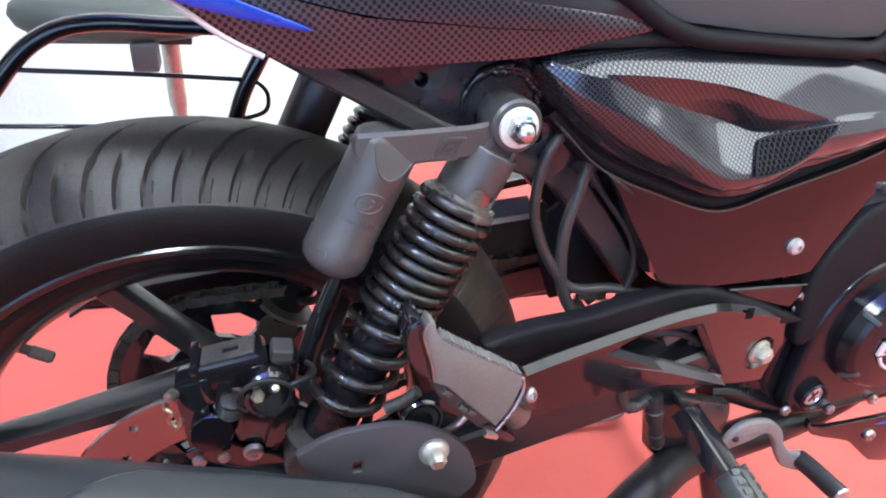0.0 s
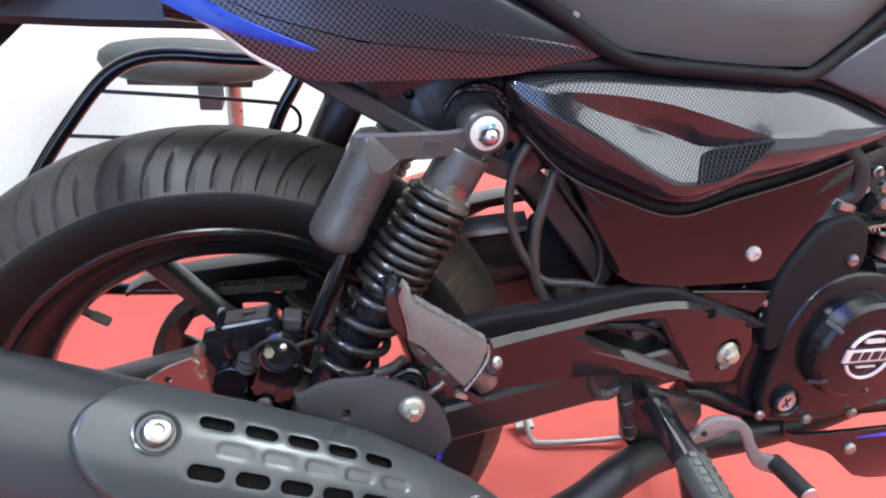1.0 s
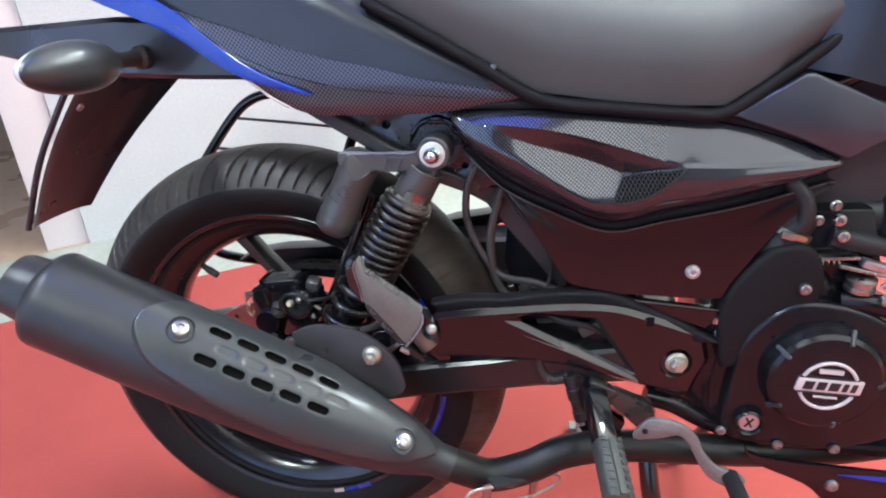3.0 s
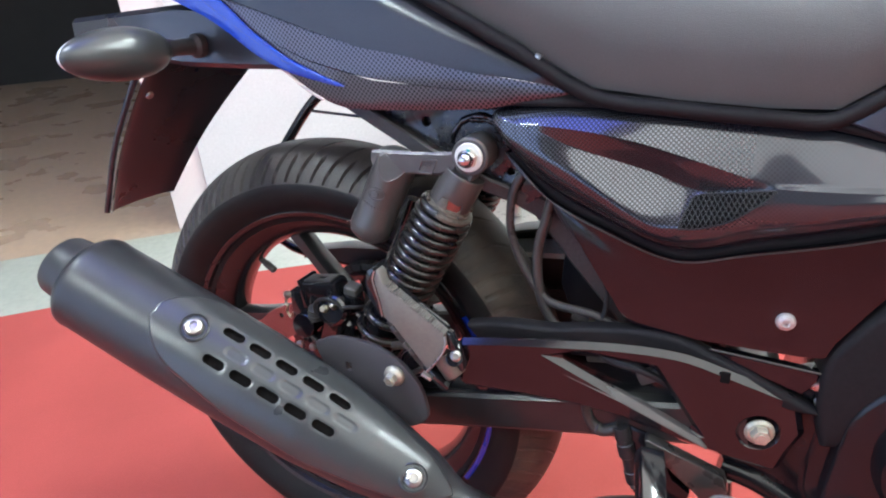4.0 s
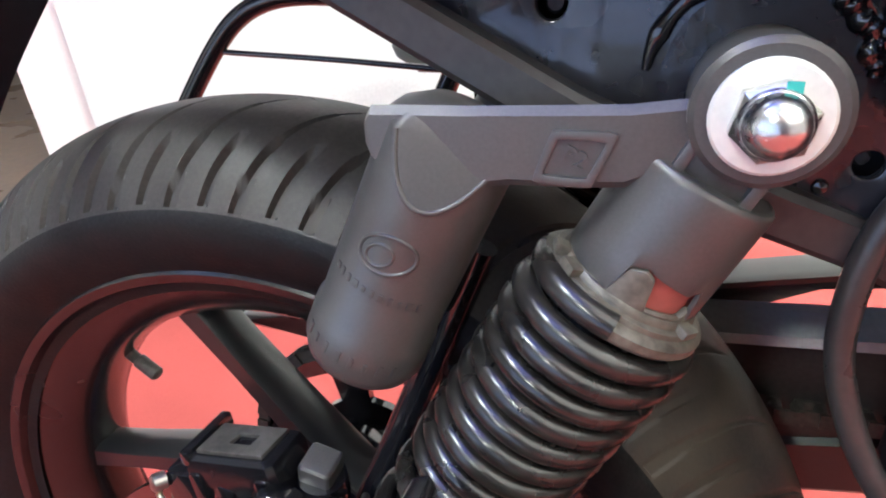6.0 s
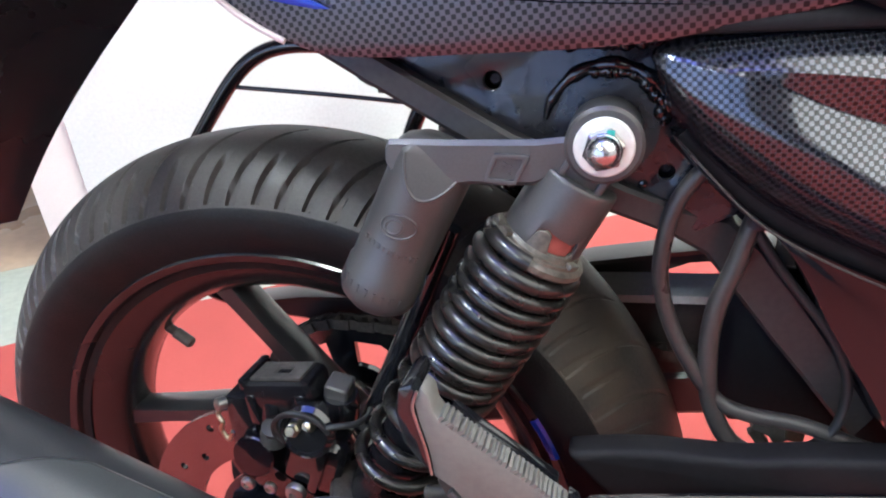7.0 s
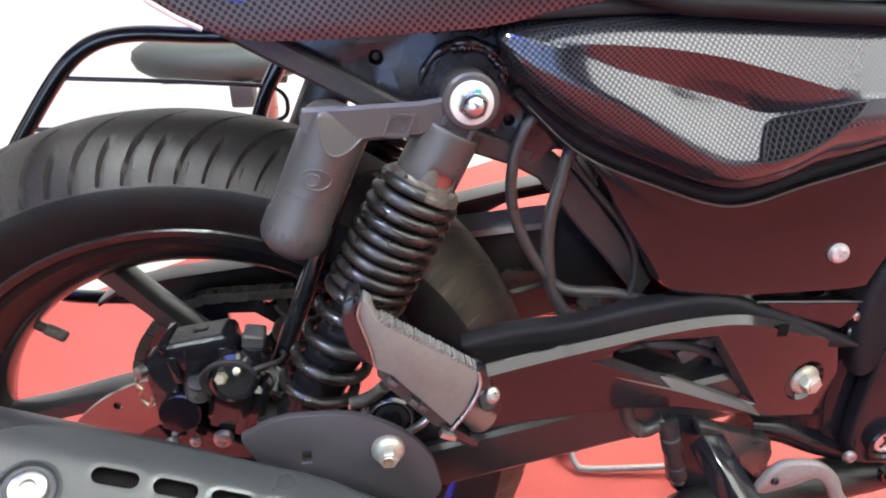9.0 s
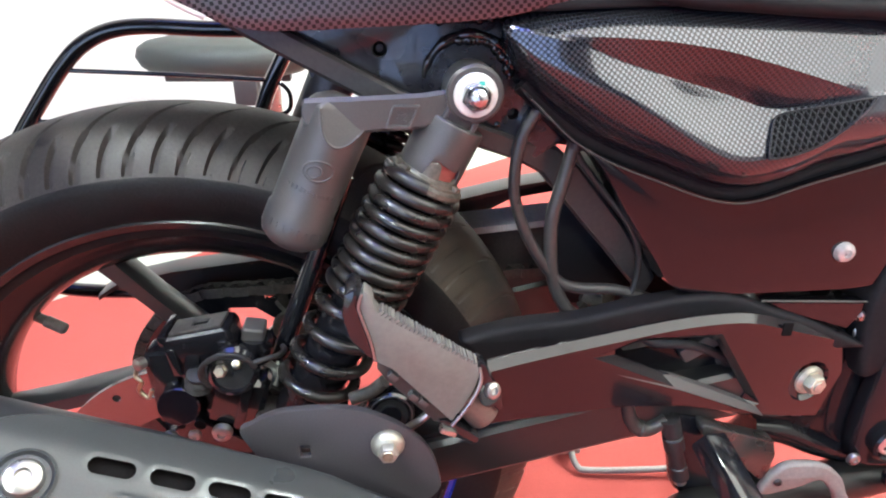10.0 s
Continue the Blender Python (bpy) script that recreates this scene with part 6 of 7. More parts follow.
    for k in range(8):
        for s in (-1, 1):
            part("rubber_rib", box((0.0056, 0.0080, 0.0040), mm @ Matrix.Translation((-0.0105 + k * 0.0086, s * 0.0092, 0.0112)) @ Matrix.Rotation(s * 0.22, 4, "Z") @ Matrix.Rotation(-s * 0.35, 4, "X"), 0.0012), M_PEG, rp)
    part("centre_strip", box((L * 0.56, 0.0085, 0.004), mm @ Matrix.Translation((0.0205, 0, 0.0122)), 0.0012), M_PEG, rp)
    part("peg_root", box((0.064, 0.024, 0.020), mm @ Matrix.Translation((-L / 2 + 0.009, 0, -0.003)), 0.003), M_GLOSS, rp)
    part("peg_feeler", tube([Vector((0.4405, -0.238, 0.322)), Vector((0.4435, -0.240, 0.298))], 0.0042, 10, smooth=False), M_STEEL, rp, "small steel feeler bolt")
    # plate that carries the peg and the pedal, its black post, and the brake switch with its hose
    pb = prism([(0.4123, 0.3873), (0.4148, 0.3887), (0.4242, 0.3848), (0.4882, 0.3567), (0.4939, 0.3418), (0.4901, 0.3135), (0.4799, 0.3188), (0.4552, 0.3437), (0.4144, 0.3790)], -0.002, 0.012, 0.0035, segments=3)
    for v in pb.verts:
        v.co.y += -0.131 + 0.147 * (v.co.x - 0.405) - 0.003 * math.sin(min(1, max(0, (v.co.x - 0.405) / 0.09)) * math.pi)
    part("peg_bracket", pb, M_BRACKET, BIKE, "satin black cast footpeg bracket", angle=50)
    part("peg_post", prism([(0.3886, 0.3948), (0.4211, 0.3865), (0.4431, 0.3403), (0.4619, 0.3277), (0.4556, 0.3068), (0.4273, 0.2921), (0.4074, 0.3110)], -0.122, -0.102, 0.004), M_ENGINE, BIKE, "black post under the bracket")
    switch = part("brake_switch", lathe([(0, 0), (0.0082, 0), (0.0082, 0.014), (0.0070, 0.015), (0.0070, 0.019), (0.0085, 0.020), (0.0085, 0.034), (0.0066, 0.036), (0.0066, 0.052), (0.0078, 0.053), (0.0078, 0.066), (0, 0.066)], axis_matrix((0.3880, -0.124, 0.3915), (0.26, 0.0, -0.84)), 20, cap=False), M_CABLE, BIKE, "ribbed black brake light switch")
    part("switch_hose", tube([(0.3519, -0.122, 0.4186), (0.3529, -0.122, 0.4021), (0.3571, -0.122, 0.3897), (0.3643, -0.122, 0.3815), (0.3725, -0.122, 0.3799), (0.3808, -0.122, 0.3841), (0.3870, -0.122, 0.3887)], [0.0055, 0.0055, 0.0058, 0.0066, 0.0062, 0.0058, 0.0058], 12), M_HOSE, switch, "brown-black elbow hose")
    part("hose_band", lathe([(0.0068, -0.002), (0.0075, 0), (0.0068, 0.002)], axis_matrix((0.3655, -0.1220, 0.3812), (1, 0, -0.3)), 16), M_HOSE, switch)
    part("switch_tip", lathe([(0, 0), (0.0052, 0), (0.0052, 0.006), (0, 0.007)], axis_matrix((0.4075, -0.124, 0.3280), (0.26, 0.0, -0.84)), 14, cap=False), M_STEEL, switch, "small bright screw")
    # brake pedal
    arm = outline2([(0.4667, 0.3245), (0.4804, 0.3515), (0.5026, 0.3543), (0.5228, 0.3488), (0.5395, 0.3340), (0.5491, 0.3153), (0.5670, 0.2967), (0.5866, 0.2912), (0.6013, 0.2800), (0.5919, 0.2655), (0.5777, 0.2699), (0.5602, 0.2791), (0.5484, 0.2934), (0.5375, 0.3124), (0.5305, 0.3241), (0.5172, 0.3354), (0.4982, 0.3288)], 3)
    ped = part("brake_pedal", prism(arm, -0.147, -0.139, 0.0026, segments=2), M_PEDAL, BIKE, "bent dull grey steel brake pedal", angle=50)
    part("pedal_rubber", tube([(0.5835, -0.143, 0.2835), (0.5850, -0.165, 0.2838), (0.5860, -0.196, 0.2840)], 0.0100, 16), M_CABLE, ped, "black rubber pedal sleeve")
    part("pedal_tip", lathe([(0, 0), (0.0102, 0), (0.0098, 0.002), (0, 0.0032)], axis_matrix((0.5860, -0.196, 0.2840), (0.03, -1, 0)), 20, cap=False), M_ALU, ped, "bare metal pedal tip")
    bolt("pedal_pin", (0.4795, -0.1470, 0.3379), ped, 0.0036, head="dome", mat=M_INK)
    # stand spring leg, side stand and wire step
    part("side_stand", tube([(0.66, 0.08, 0.30), (0.645, 0.13, 0.17), (0.625, 0.185, 0.065), (0.62, 0.20, 0.034)], 0.010, 12), M_GLOSS, BIKE, "black side stand leg")
    part("stand_pad", box((0.034, 0.022, 0.008), Matrix.Translation((0.44, 0.232, 0.047)) @ Matrix.Rotation(radians(6), 4, "X"), 0.002), M_PEDAL, BIKE)
    part("stand_tang", tube([(0.440, 0.225, 0.060), (0.445, 0.20, 0.040), (0.47, 0.19, 0.037), (0.60, 0.18, 0.042), (0.626, 0.184, 0.062)], 0.0048, 10), M_PEDAL, BIKE, "bent dull steel stand lever")
    part("centre_stand", tube([(0.488, -0.09, 0.33), (0.500, -0.125, 0.24), (0.522, -0.14, 0.165), (0.53, -0.14, 0.15)], 0.012, 12), M_GLOSS, BIKE, "black centre stand leg folded down")
    loop = smooth_path([(0.280, -0.226, 0.276), (0.285, -0.2225, 0.286), (0.302, -0.211, 0.284), (0.330, -0.1915, 0.275), (0.352, -0.1764, 0.2742), (0.380, -0.157, 0.268), (0.3868, -0.1525, 0.2575), (0.374, -0.161, 0.2497), (0.353, -0.1757, 0.2482), (0.3254, -0.1948, 0.2499), (0.3048, -0.2089, 0.2555), (0.285, -0.2225, 0.2645)], 6, True)
    step = part("wire_step", tube(loop + [loop[0]], 0.0019, 8, smooth=False), M_STEEL, BIKE, "bent wire loop below the exhaust pipe")
    along = Matrix.Rotation(radians(34.5), 4, "Z")
    part("loop_stay", box((0.011, 0.004, 0.032), Matrix.Translation((0.302, -0.2095, 0.271)) @ along, 0.0015), M_STEEL, step)
    part("loop_stay", box((0.010, 0.004, 0.030), Matrix.Translation((0.3555, -0.173, 0.262)) @ along, 0.0015), M_STEEL, step)
    part("loop_foot", box((0.060, 0.018, 0.006), Matrix.Translation((0.330, -0.185, 0.2785)) @ along @ Matrix.Rotation(radians(8), 4, "Y"), 0.002), M_SATIN, step, "black plate on the exhaust pipe")


foot_controls()


# ---- rear brake ----
def caliper():
    m = Matrix.Translation((0.024, -0.088, 0.464)) @ Matrix.Rotation(radians(-9), 4, "Y")
    bm = bmesh.new()
    rows = []
    for z, w, f in ((-0.014, 0.025, 0.013), (-0.006, 0.026, 0.015), (0.004, 0.026, 0.0155), (0.0085, 0.0245, 0.0145), (0.0105, 0.022, 0.0125)):
        rows.append([m @ Vector((x * w, y * f, z)) for x, y in ((-1, -0.8), (-0.9, -1), (0.9, -1), (1, -0.8), (1, 0.9), (-1, 0.9))])
    rings_to_bm(bm, rows)
    body = part("brake_caliper", bm, M_ENGINE, BIKE, "black rear brake caliper with hose and pins", angle=30)
    part("caliper_top", prism([(-0.019, -0.011), (0.019, -0.011), (0.021, 0.010), (-0.018, 0.010)], -0.0125, -0.0100, 0.0006, [[(-0.004, -0.004), (0.008, -0.004), (0.009, 0.003), (-0.003, 0.003)]], m=m @ Matrix.Rotation(radians(-90), 4, "X")), M_DUST, body, "flat grey top of the caliper, lighter than its body")
    part("caliper_rib", box((0.006, 0.034, 0.008), m @ Matrix.Translation((-0.0235, 0.002, 0.009)), 0.0015), M_GLOSS, body)
    for x in (-0.020, 0.018):
        part("caliper_lug", box((0.007, 0.007, 0.024), m @ Matrix.Translation((x, -0.0135, -0.010)), 0.002), M_GLOSS, body)
    part("caliper_leg", box((0.022, 0.028, 0.062), Matrix.Translation((-0.004, -0.090, 0.428)) @ Matrix.Rotation(radians(-4), 4, "Y"), 0.005), M_GLOSS, body)
    part("caliper_web", box((0.012, 0.020, 0.05), Matrix.Translation((0.014, -0.094, 0.434)) @ Matrix.Rotation(radians(14), 4, "Y"), 0.004), M_GLOSS, body)
    part("guide_boot", lathe([(0.008, 0), (0.010, 0.003), (0.0078, 0.006), (0.010, 0.009), (0.0078, 0.012), (0.009, 0.016), (0.004, 0.018)], axis_matrix((0.020, -0.104, 0.428), (0.2, -0.2, 1)), 18), M_CABLE, body, "ribbed rubber guide boot")
    part("cylinder", lathe([(0.0, 0), (0.017, 0), (0.0185, 0.003), (0.0185, 0.015), (0.0155, 0.018), (0.0140, 0.015), (0, 0.014)], axis_matrix((0.048, -0.098, 0.444), (0.12, -1, 0.25)), 32, cap=False), M_GLOSS, body)
    part("piston_cap", box((0.017, 0.017, 0.018), Matrix.Translation((0.061, -0.082, 0.462)) @ Matrix.Rotation(radians(10), 4, "Y") @ Matrix.Rotation(radians(10), 4, "X"), 0.003, segments=3), M_ALLOY, body, "satin grey square cylinder cap")
    part("cap_skirt", lathe([(0.013, -0.012), (0.0135, 0.0), (0.012, 0.008)], axis_matrix((0.061, -0.082, 0.452), (0.1, -0.1, 1)), 24), M_GLOSS, body)
    part("caliper_boss", lathe([(0, 0), (0.0150, 0), (0.0155, 0.001), (0.0155, 0.006), (0.0145, 0.0072), (0, 0.0078)], axis_matrix((0.006, -0.106, 0.417), (0, -1, 0.15)), 36, cap=False), M_PANEL, body, "round glossy caliper boss")
    part("lower_body", box((0.044, 0.030, 0.048), Matrix.Translation((0.046, -0.090, 0.412)) @ Matrix.Rotation(radians(18), 4, "Y"), 0.011, segments=3), M_GLOSS, body)
    part("lower_rib", box((0.008, 0.010, 0.04), Matrix.Translation((0.052, -0.106, 0.412)) @ Matrix.Rotation(radians(18), 4, "Y"), 0.003), M_GLOSS, body)
    bolt("caliper_bolt", (0.034, -0.108, 0.390), body, 0.0078, head="dome", mat=M_STEEL)
    bolt("caliper_bolt", (-0.006, -0.105, 0.386), body, 0.0055, head="dome", mat=M_STEEL)
    bolt("caliper_bolt", (0.012, -0.105, 0.386), body, 0.0050, head="dome", mat=M_STEEL)
    clip = [(-0.020, -0.100, 0.450), (-0.024, -0.102, 0.441), (-0.020, -0.104, 0.436), (-0.0235, -0.102, 0.428), (-0.018, -0.103, 0.421), (-0.014, -0.103, 0.428)]
    part("pad_clip", tube(clip, 0.0016, 6), M_BRASS, body, "bent spring steel pad clip")
    part("pad_pin", lathe([(0.0045, 0), (0.0045, 0.006), (0.003, 0.007), (0, 0.007)], axis_matrix((-0.016, -0.103, 0.453), (-0.5, -0.8, 0.1)), 12, cap=False), M_STEEL, body)
    part("banjo", lathe([(0, 0), (0.0050, 0), (0.0050, 0.004), (0.0036, 0.005), (0.0036, 0.008), (0, 0.008)], axis_matrix((0.041, -0.113, 0.449), (0.1, -1, 0.45)), 6, cap=False), M_BRASS, body)
    part("bleed_nipple", lathe([(0, 0), (0.0034, 0), (0.0034, 0.003), (0.0022, 0.005), (0.0022, 0.010), (0.0028, 0.011), (0, 0.012)], axis_matrix((0.053, -0.112, 0.452), (0.1, -0.8, 0.7)), 10, cap=False), M_BRASS, body)
    for rr, dz in ((0.0182, 0.001), (0.0205, -0.002)):
        pts = [(0.047 + rr * math.cos(t), -0.1145 - 0.002 * math.sin(t), 0.449 + dz + rr * 0.8 * math.sin(t)) for t in np.linspace(0.3, 3.9, 10).tolist()]
        part("brake_hose", tube(pts, 0.0017, 8), M_CABLE, body)
    part("brake_hose", tube([(0.064, -0.1145, 0.455), (0.074, -0.112, 0.457), (0.082, -0.105, 0.455), (0.084, -0.09, 0.450), (0.080, -0.075, 0.444)], 0.0021, 10), M_CABLE, body, "black brake hose")
    part("hose_sleeve", tube([(0.074, -0.068, 0.428), (0.080, -0.064, 0.440), (0.0907, -0.060, 0.466), (0.103, -0.060, 0.497), (0.112, -0.060, 0.520), (0.135, -0.060, 0.580)], [0.0060, 0.0078, 0.0080, 0.0078, 0.0076, 0.0070], 14), M_GLOSS, body, "glossy black hose sleeve")
    part("torque_arm", box((0.10, 0.012, 0.026), Matrix.Translation((0.04, -0.092, 0.362)) @ Matrix.Rotation(radians(35), 4, "Y"), 0.004), M_GLOSS, BIKE)


caliper()


# ---- engine ----
def engine():
    bm = prism(outline2([(0.555, 0.33), (0.552, 0.40), (0.562, 0.47), (0.60, 0.53), (0.65, 0.535), (0.69, 0.49), (0.75, 0.455), (0.84, 0.42), (0.90, 0.38), (0.86, 0.325), (0.76, 0.305), (0.62, 0.305)], 4), -0.095, 0.11, 0.012, segments=3)
    eng = part("engine", bm, M_ENGINE, BIKE, "glossy black engine with a round clutch cover")
    side = prism(outline2([(0.575, 0.325), (0.572, 0.40), (0.582, 0.46), (0.625, 0.500), (0.69, 0.497), (0.745, 0.468), (0.79, 0.42), (0.77, 0.35), (0.70, 0.315), (0.62, 0.312)], 4), -0.115, -0.096, 0.006, segments=3)
    cover = part("clutch_cover", side, M_ENGINE, eng)
    cm = axis_matrix((0.662, -0.112, 0.418), (0, -1, 0))
    part("clutch_dome", lathe([(0.0640, 0), (0.0635, 0.011), (0.0590, 0.0215), (0.0545, 0.0255), (0.0360, 0.0280), (0, 0.0292)], cm, 72, cap=False), M_ENGINE, cover, "round satin black clutch dome", angle=20)
    for k in range(5):
        a = radians(146 - 72 * k)
        p = Vector((0.662 + 0.0585 * math.cos(a), -0.1335, 0.418 + 0.0585 * math.sin(a)))
        m = Matrix.Translation(p) @ Matrix.Rotation(-a, 4, "Y") @ Matrix.Rotation(radians(41), 4, "Z")
        part("dome_notch", box((0.019, 0.004, 0.0045), m, 0.0015), M_SHIELD, cover)
    # emblem: a ring, a pale bar and dark marks
    emblem = None
    for a0 in (22, 202):
        arc = [Vector((0.662 + 0.0285 * math.cos(a), -0.1420, 0.418 + 0.0285 * math.sin(a))) for a in np.radians(np.linspace(a0, a0 + 136, 25)).tolist()]
        cap = tube(arc, 0.0019, 6, smooth=False)
        if emblem is None:
            emblem = part("emblem", cap, M_EMBLEM, cover, "pale ring emblem with a bar across it")
        else:
            part("emblem_arc", cap, M_EMBLEM, emblem)
    part("emblem_bar", prism([(0.629, 0.4105), (0.695, 0.4105), (0.697, 0.4265), (0.631, 0.4265)], -0.1436, -0.1405, 0.0006), M_EMBLEM, emblem)
    part("emblem_gap", prism([(0.632, 0.4075), (0.692, 0.4075), (0.692, 0.4295), (0.632, 0.4295)], -0.1425, -0.1405), M_INK, emblem)
    x = 0.636
    for w in (0.010, 0.009, 0.010, 0.005, 0.005):
        part("emblem_mark", prism([(x, 0.4135), (x + w, 0.4135), (x + w + 0.002, 0.4235), (x + 0.002, 0.4235)], -0.1444, -0.1430), M_INK, emblem)
        x += w + 0.0035
    for x0, z0, w, h in ((0.650, 0.4335, 0.024, 0.0045), (0.650, 0.4030, 0.024, 0.0014)):
        part("emblem_mark", prism([(x0, z0), (x0 + w, z0), (x0 + w, z0 + h), (x0, z0 + h)], -0.1432, -0.1405), M_EMBLEM, emblem)
    # inspection plug, cover bolts and drain bosses
    part("sight_plug", lathe([(0, 0), (0.0172, 0), (0.0172, 0.010), (0.0150, 0.012), (0.0130, 0.010), (0.0125, 0.006), (0, 0.006)], axis_matrix((0.600, -0.112, 0.345), (0, -1, 0)), 30, cap=False), M_ENGINE, cover)
    part("plug_face", lathe([(0, 0), (0.0118, 0), (0.0112, 0.003), (0.0090, 0.0034), (0.0085, 0.0020), (0.004, 0.0022), (0, 0.002)], axis_matrix((0.600, -0.1178, 0.345), (0, -1, 0)), 24, cap=False), M_ALU, cover, "bare metal sight plug")
    for turn in (35, -30):
        part("plug_mark", box((0.0026, 0.002, 0.015), Matrix.Translation((0.600, -0.1198, 0.345)) @ Matrix.Rotation(radians(turn), 4, "Y"), 0.0006), M_INK, cover)
    for p in ((0.638, -0.116, 0.316), (0.572, -0.116, 0.328), (0.70, -0.116, 0.318), (0.562, -0.105, 0.48), (0.785, -0.112, 0.45), (0.775, -0.112, 0.35)):
        bolt("case_bolt", p, cover, 0.0062, head="dome", mat=M_STEEL)
    # smaller generator-side swelling ahead of the clutch
    part("front_dome", lathe([(0.046, 0), (0.045, 0.005), (0.040, 0.008), (0.020, 0.0095), (0, 0.010)], axis_matrix((0.770, -0.108, 0.432), (0, -1, 0)), 40, cap=False), M_ENGINE, cover)
    # cylinder with cooling fins
    lean = Matrix.Translation((0.80, 0, 0.53)) @ Matrix.Rotation(radians(14), 4, "Y")
    part("cylinder_block", box((0.142, 0.168, 0.22), lean @ Matrix.Translation((0, 0, 0.10)), 0.01), M_MATT, eng)
    for k in range(13):
        w = 0.155 - 0.012 * (k % 3 == 0)
        part("fin", box((w, 0.185, 0.0035), lean @ Matrix.Translation((0, 0, 0.012 + 0.0155 * k)), 0.0015), M_ENGINE, eng)
    part("crankcase_top", prism([(0.585, 0.48), (0.592, 0.560), (0.632, 0.600), (0.690, 0.605), (0.714, 0.535), (0.700, 0.47)], -0.086, 0.06, 0.008), M_ENGINE, eng)
    part("cylinder_neck", box((0.09, 0.11, 0.16), Matrix.Translation((0.925, 0, 0.46)), 0.01), M_MATT, eng)
    # rounded casing behind the skirt, with the intake boot and its clamp above it
    part("casing", prism(outline2([(0.548, 0.485), (0.566, 0.530), (0.590, 0.560), (0.622, 0.566), (0.642, 0.545), (0.646, 0.505), (0.615, 0.470), (0.588, 0.430), (0.560, 0.410)], 4), -0.112, -0.060, 0.010, segments=3), M_BOOT, eng, "matt black rubber boot")
    part("intake_boot", lathe([(0.025, -0.03), (0.026, 0.0), (0.024, 0.01), (0.024, 0.03)], axis_matrix((0.606, -0.080, 0.566), (0.35, 0.05, 1)), 28), M_CABLE, eng, "black rubber intake boot")
    part("hose_clamp", lathe([(0.0262, 0.004), (0.0268, 0.0045), (0.0268, 0.0105), (0.0262, 0.011)], axis_matrix((0.606, -0.080, 0.566), (0.35, 0.05, 1)), 36), M_BRASS, eng, "yellowed steel hose clamp")
    part("clamp_screw", box((0.016, 0.008, 0.008), Matrix.Translation((0.601, -0.108, 0.576)) @ Matrix.Rotation(radians(12), 4, "Y"), 0.002), M_STEEL, eng)
    # clutch arm: stacked bare plates on a round boss, with a spring and a sleeved cable
    part("arm_boss", lathe([(0, 0), (0.0150, 0), (0.0150, 0.004), (0.0125, 0.005), (0.0125, 0.010), (0.0150, 0.011), (0.0150, 0.014), (0.008, 0.017), (0, 0.017)], axis_matrix((0.688, -0.098, 0.516), (-0.05, -0.1, 1)), 28, cap=False), M_STEEL, eng, "bare steel boss of the clutch arm")
    part("clutch_arm", box((0.056, 0.020, 0.0045), Matrix.Translation((0.686, -0.098, 0.5385)) @ Matrix.Rotation(radians(10), 4, "Y") @ Matrix.Rotation(radians(-8), 4, "X"), 0.0018), M_STEEL, eng, "bare steel clutch arm")
    part("clutch_arm", box((0.030, 0.014, 0.010), Matrix.Translation((0.696, -0.101, 0.5455)) @ Matrix.Rotation(radians(14), 4, "Y"), 0.003), M_ALU, eng)
    part("arm_link", box((0.036, 0.012, 0.004), Matrix.Translation((0.660, -0.100, 0.5525)) @ Matrix.Rotation(radians(-6), 4, "Y"), 0.0015), M_STEEL, eng)
    coil = [(0.640 + 0.0009 * k, -0.100 + 0.0045 * math.cos(k * 1.05), 0.5475 + 0.0045 * math.sin(k * 1.05)) for k in range(26)]
    part("return_spring", tube(coil, 0.0010, 6, smooth=False), M_BRASS, eng, "yellowed return spring")
    part("cable_sleeve", tube([(0.650, -0.088, 0.572), (0.690, -0.092, 0.566), (0.736, -0.098, 0.559)], [0.012, 0.011, 0.007], 14), M_CABLE, eng, "black rubber cable sleeve")
    part("cable_bracket", box((0.014, 0.012, 0.012), Matrix.Translation((0.744, -0.099, 0.557)), 0.002), M_EMBLEM, eng, "pale metal cable bracket")
    part("bracket_strap", tube([(0.745, -0.100, 0.552), (0.748, -0.100, 0.530), (0.768, -0.100, 0.505), (0.787, -0.100, 0.484)], 0.0022, 8), M_STEEL, eng)
    part("bracket_strap", tube([(0.742, -0.100, 0.549), (0.728, -0.100, 0.536), (0.708, -0.100, 0.520)], 0.0030, 8, flat=0.5), M_STEEL, eng)
    part("oil_pipe", tube([(0.672, -0.098, 0.500), (0.698, -0.104, 0.503), (0.722, -0.106, 0.498), (0.752, -0.106, 0.484), (0.778, -0.104, 0.464), (0.788, -0.100, 0.450)], 0.0115, 16), M_ENGINE, eng, "curved black pipe over the clutch cover")
    for p in ((0.709, -0.114, 0.512), (0.774, -0.112, 0.478), (0.628, -0.1125, 0.518), (0.650, -0.100, 0.594), (0.657, -0.100, 0.576)):
        bolt("cover_screw", p, eng, 0.0068, head="dome", mat=M_STEEL)
    # inlet fittings between the cover and the cylinder
    part("carburettor", lathe([(0.020, 0), (0.024, 0.004), (0.024, 0.05), (0.03, 0.052), (0.03, 0.066), (0.018, 0.07)], axis_matrix((0.655, -0.05, 0.585), (1, 0, 0.05)), 28), M_SATIN, eng)
    part("carburettor_bowl", box((0.040, 0.04, 0.04), Matrix.Translation((0.690, -0.045, 0.560)), 0.006), M_ALLOY, eng, "dull aluminium fuel bowl")
    part("clutch_cable", tube([(0.735, -0.098, 0.559), (0.76, -0.098, 0.560), (0.82, -0.10, 0.566), (0.95, -0.10, 0.60)], 0.0032, 10), M_CABLE, eng)
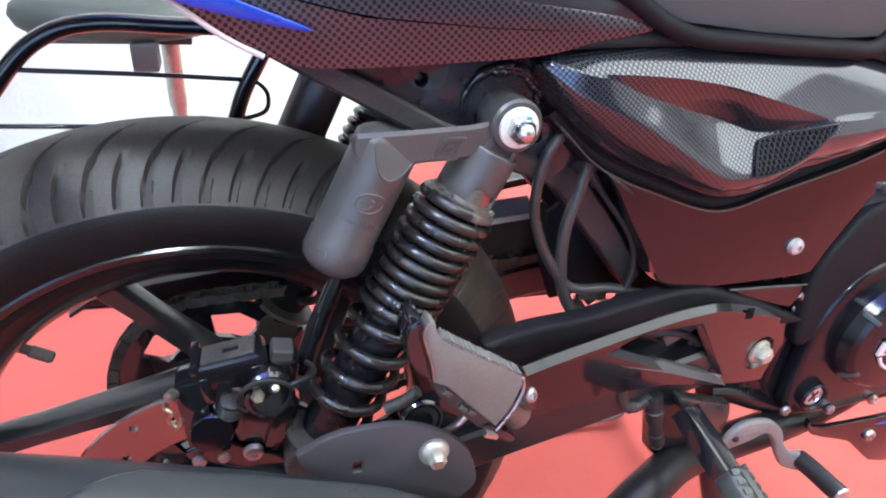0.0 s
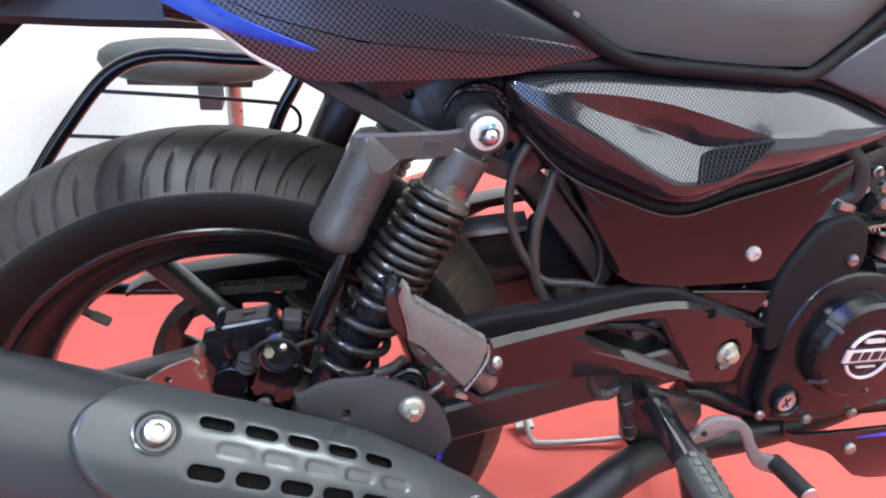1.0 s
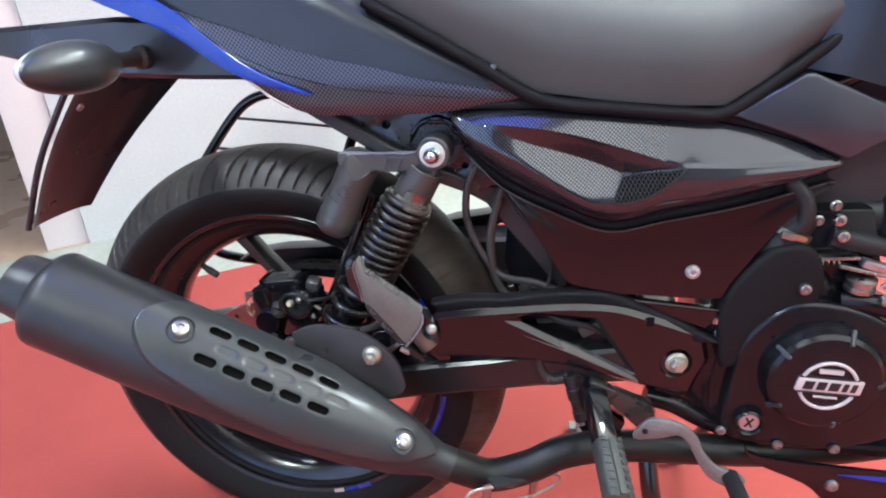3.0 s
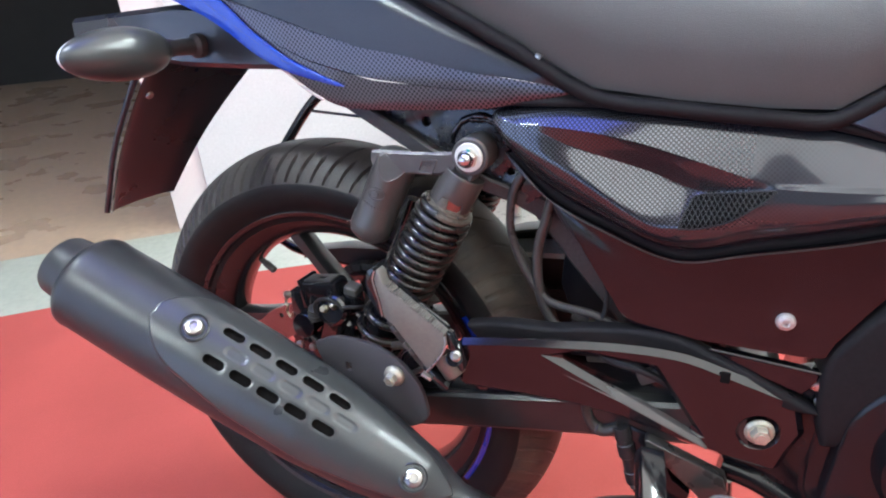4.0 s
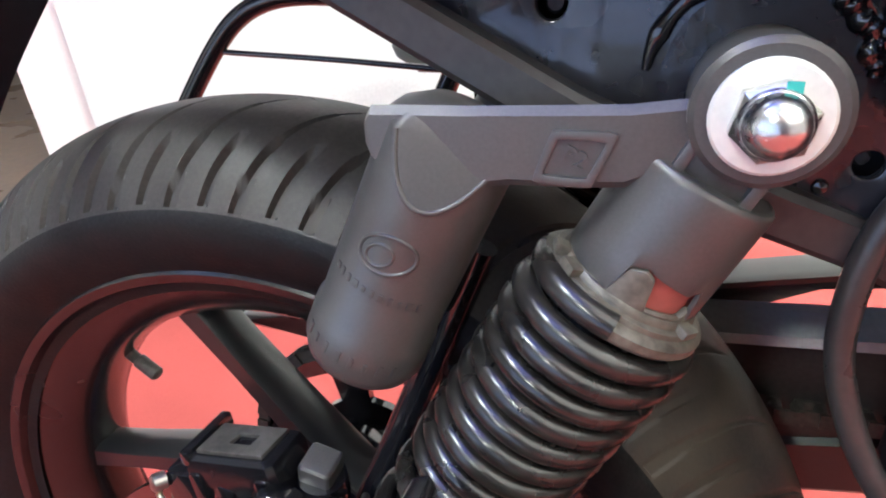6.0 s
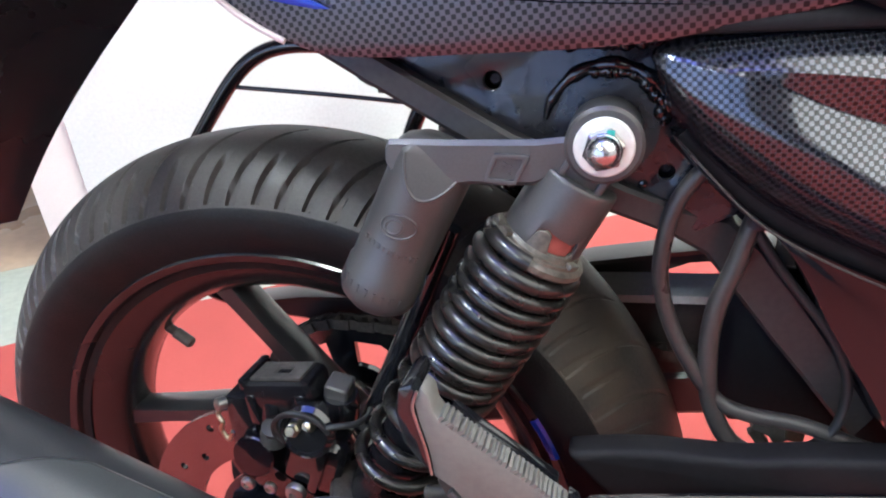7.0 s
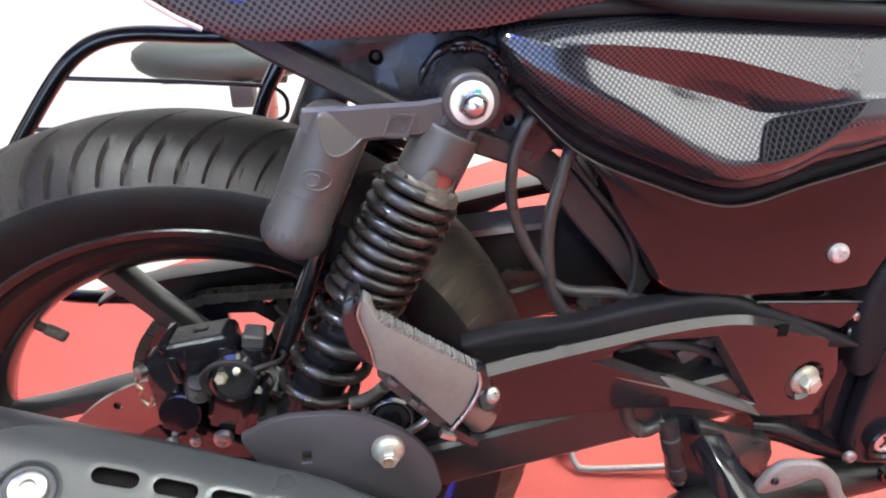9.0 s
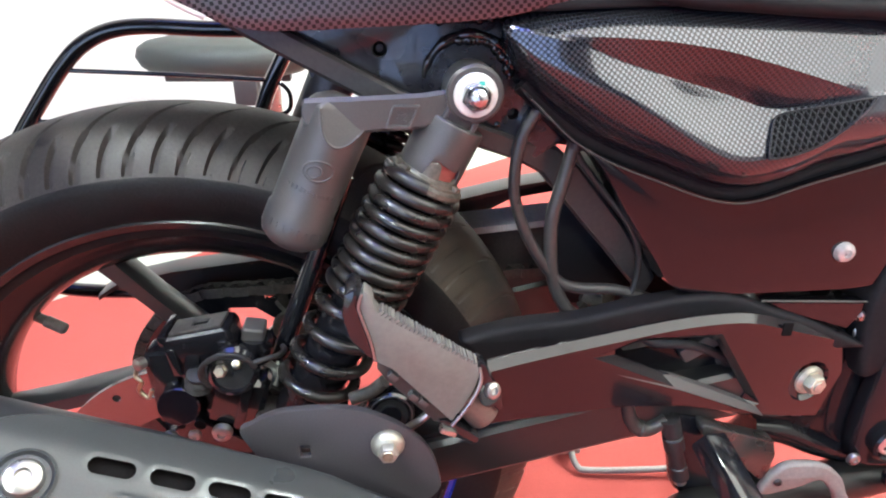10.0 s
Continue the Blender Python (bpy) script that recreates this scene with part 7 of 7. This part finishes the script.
    part("breather_hose", tube([(0.585, -0.09, 0.64), (0.612, -0.10, 0.615), (0.615, -0.10, 0.585), (0.59, -0.085, 0.575)], 0.009, 12), M_CABLE, eng)
    for p in ((0.632, -0.095, 0.590), (0.648, -0.09, 0.606)):
        bolt("fitting_bolt", p, eng, 0.006, mat=M_STEEL)
    # belly pan with a blue stripe
    pan = outline2([(0.60, 0.318), (0.62, 0.303), (0.75, 0.300), (0.84, 0.305), (1.0, 0.35), (1.02, 0.28), (0.90, 0.225), (0.75, 0.222), (0.70, 0.250), (0.672, 0.272), (0.61, 0.296)], 3)
    belly = part("belly_pan", prism(pan, -0.128, -0.122, 0.002), M_PANEL, BIKE, "glossy black belly pan with a blue stripe")
    part("belly_stripe", prism([(0.705, 0.291), (0.80, 0.286), (0.95, 0.292), (0.95, 0.308), (0.80, 0.298)], -0.1295, -0.1283), M_BLUE, belly)
    bolt("belly_bolt", (0.702, -0.1283, 0.275), belly, 0.0075, head="dome", mat=M_STEEL)
    part("mount_plate", prism([(0.470, 0.440), (0.560, 0.480), (0.610, 0.470), (0.610, 0.312), (0.575, 0.316), (0.530, 0.338), (0.488, 0.350), (0.475, 0.385)], -0.092, -0.070, 0.004), M_ENGINE, BIKE, "black plate behind the engine")
    part("frame_rail", tube([(0.485, -0.088, 0.348), (0.520, -0.088, 0.340), (0.560, -0.088, 0.322), (0.625, -0.088, 0.300)], 0.0125, 14), M_ENGINE, BIKE, "black frame rail under the engine")
    part("engine_foot", prism([(0.595, 0.325), (0.700, 0.318), (0.850, 0.330), (0.900, 0.345), (0.900, 0.318), (0.800, 0.304), (0.620, 0.304)], -0.108, -0.060, 0.005), M_ENGINE, BIKE, "black lower rim of the engine")


engine()


# ---- cables ----
def cables():
    """Two sheathed cables that hang in loops behind the shock absorber, and a thin hose along the frame."""
    part("cable", tube([(0.285, -0.085, 0.650), (0.2715, -0.090, 0.6349), (0.2602, -0.090, 0.6155), (0.2563, -0.090, 0.5913), (0.2585, -0.090, 0.5658), (0.2715, -0.090, 0.5342), (0.2930, -0.090, 0.5040), (0.3108, -0.090, 0.4950), (0.3429, -0.089, 0.4915), (0.3769, -0.086, 0.4800), (0.41, -0.075, 0.468)], 0.0044, 12), M_HOSE, BIKE, "grey-brown sheathed cable hanging in a loop")
    part("cable", tube([(0.303, -0.086, 0.632), (0.2975, -0.090, 0.6111), (0.2931, -0.090, 0.5865), (0.2868, -0.090, 0.5563), (0.2872, -0.090, 0.5291), (0.2923, -0.090, 0.5003), (0.3050, -0.089, 0.4760), (0.3206, -0.087, 0.4650), (0.340, -0.075, 0.452)], [0.003, 0.0046, 0.0050, 0.0052, 0.0052, 0.0052, 0.0054, 0.0056, 0.0056], 12), M_HOSE, BIKE, "grey-brown sheathed cable hanging in a loop")
    part("cable", tube([(0.2940, -0.088, 0.630), (0.2945, -0.090, 0.6152), (0.3023, -0.090, 0.5988), (0.3193, -0.090, 0.5775), (0.3446, -0.090, 0.5481), (0.3571, -0.090, 0.5222), (0.3567, -0.090, 0.4929), (0.3427, -0.090, 0.4758), (0.3228, -0.090, 0.4674), (0.305, -0.080, 0.462)], 0.0026, 8), M_CABLE, BIKE, "thin black cable")
    part("cable_clip", lathe([(0.0055, 0), (0.0055, 0.010), (0.003, 0.013), (0, 0.013)], axis_matrix((0.298, -0.0905, 0.606), (0.2, -0.1, 1)), 12, cap=False), M_CABLE, BIKE)
    part("cable_clip", box((0.010, 0.006, 0.014), Matrix.Translation((0.345, -0.072, 0.476)), 0.002), M_BRASS, BIKE, "yellowed steel cable clip")
    for p, turn, size in (((0.332, -0.070, 0.474), 20, (0.020, 0.006, 0.010)), ((0.341, -0.066, 0.468), -35, (0.016, 0.006, 0.008)), ((0.328, -0.066, 0.463), 50, (0.014, 0.006, 0.007))):
        part("wire_connector", box(size, Matrix.Translation(p) @ Matrix.Rotation(radians(turn), 4, "Y"), 0.0018), M_DUST, BIKE, "dusty brown wire connector")


cables()
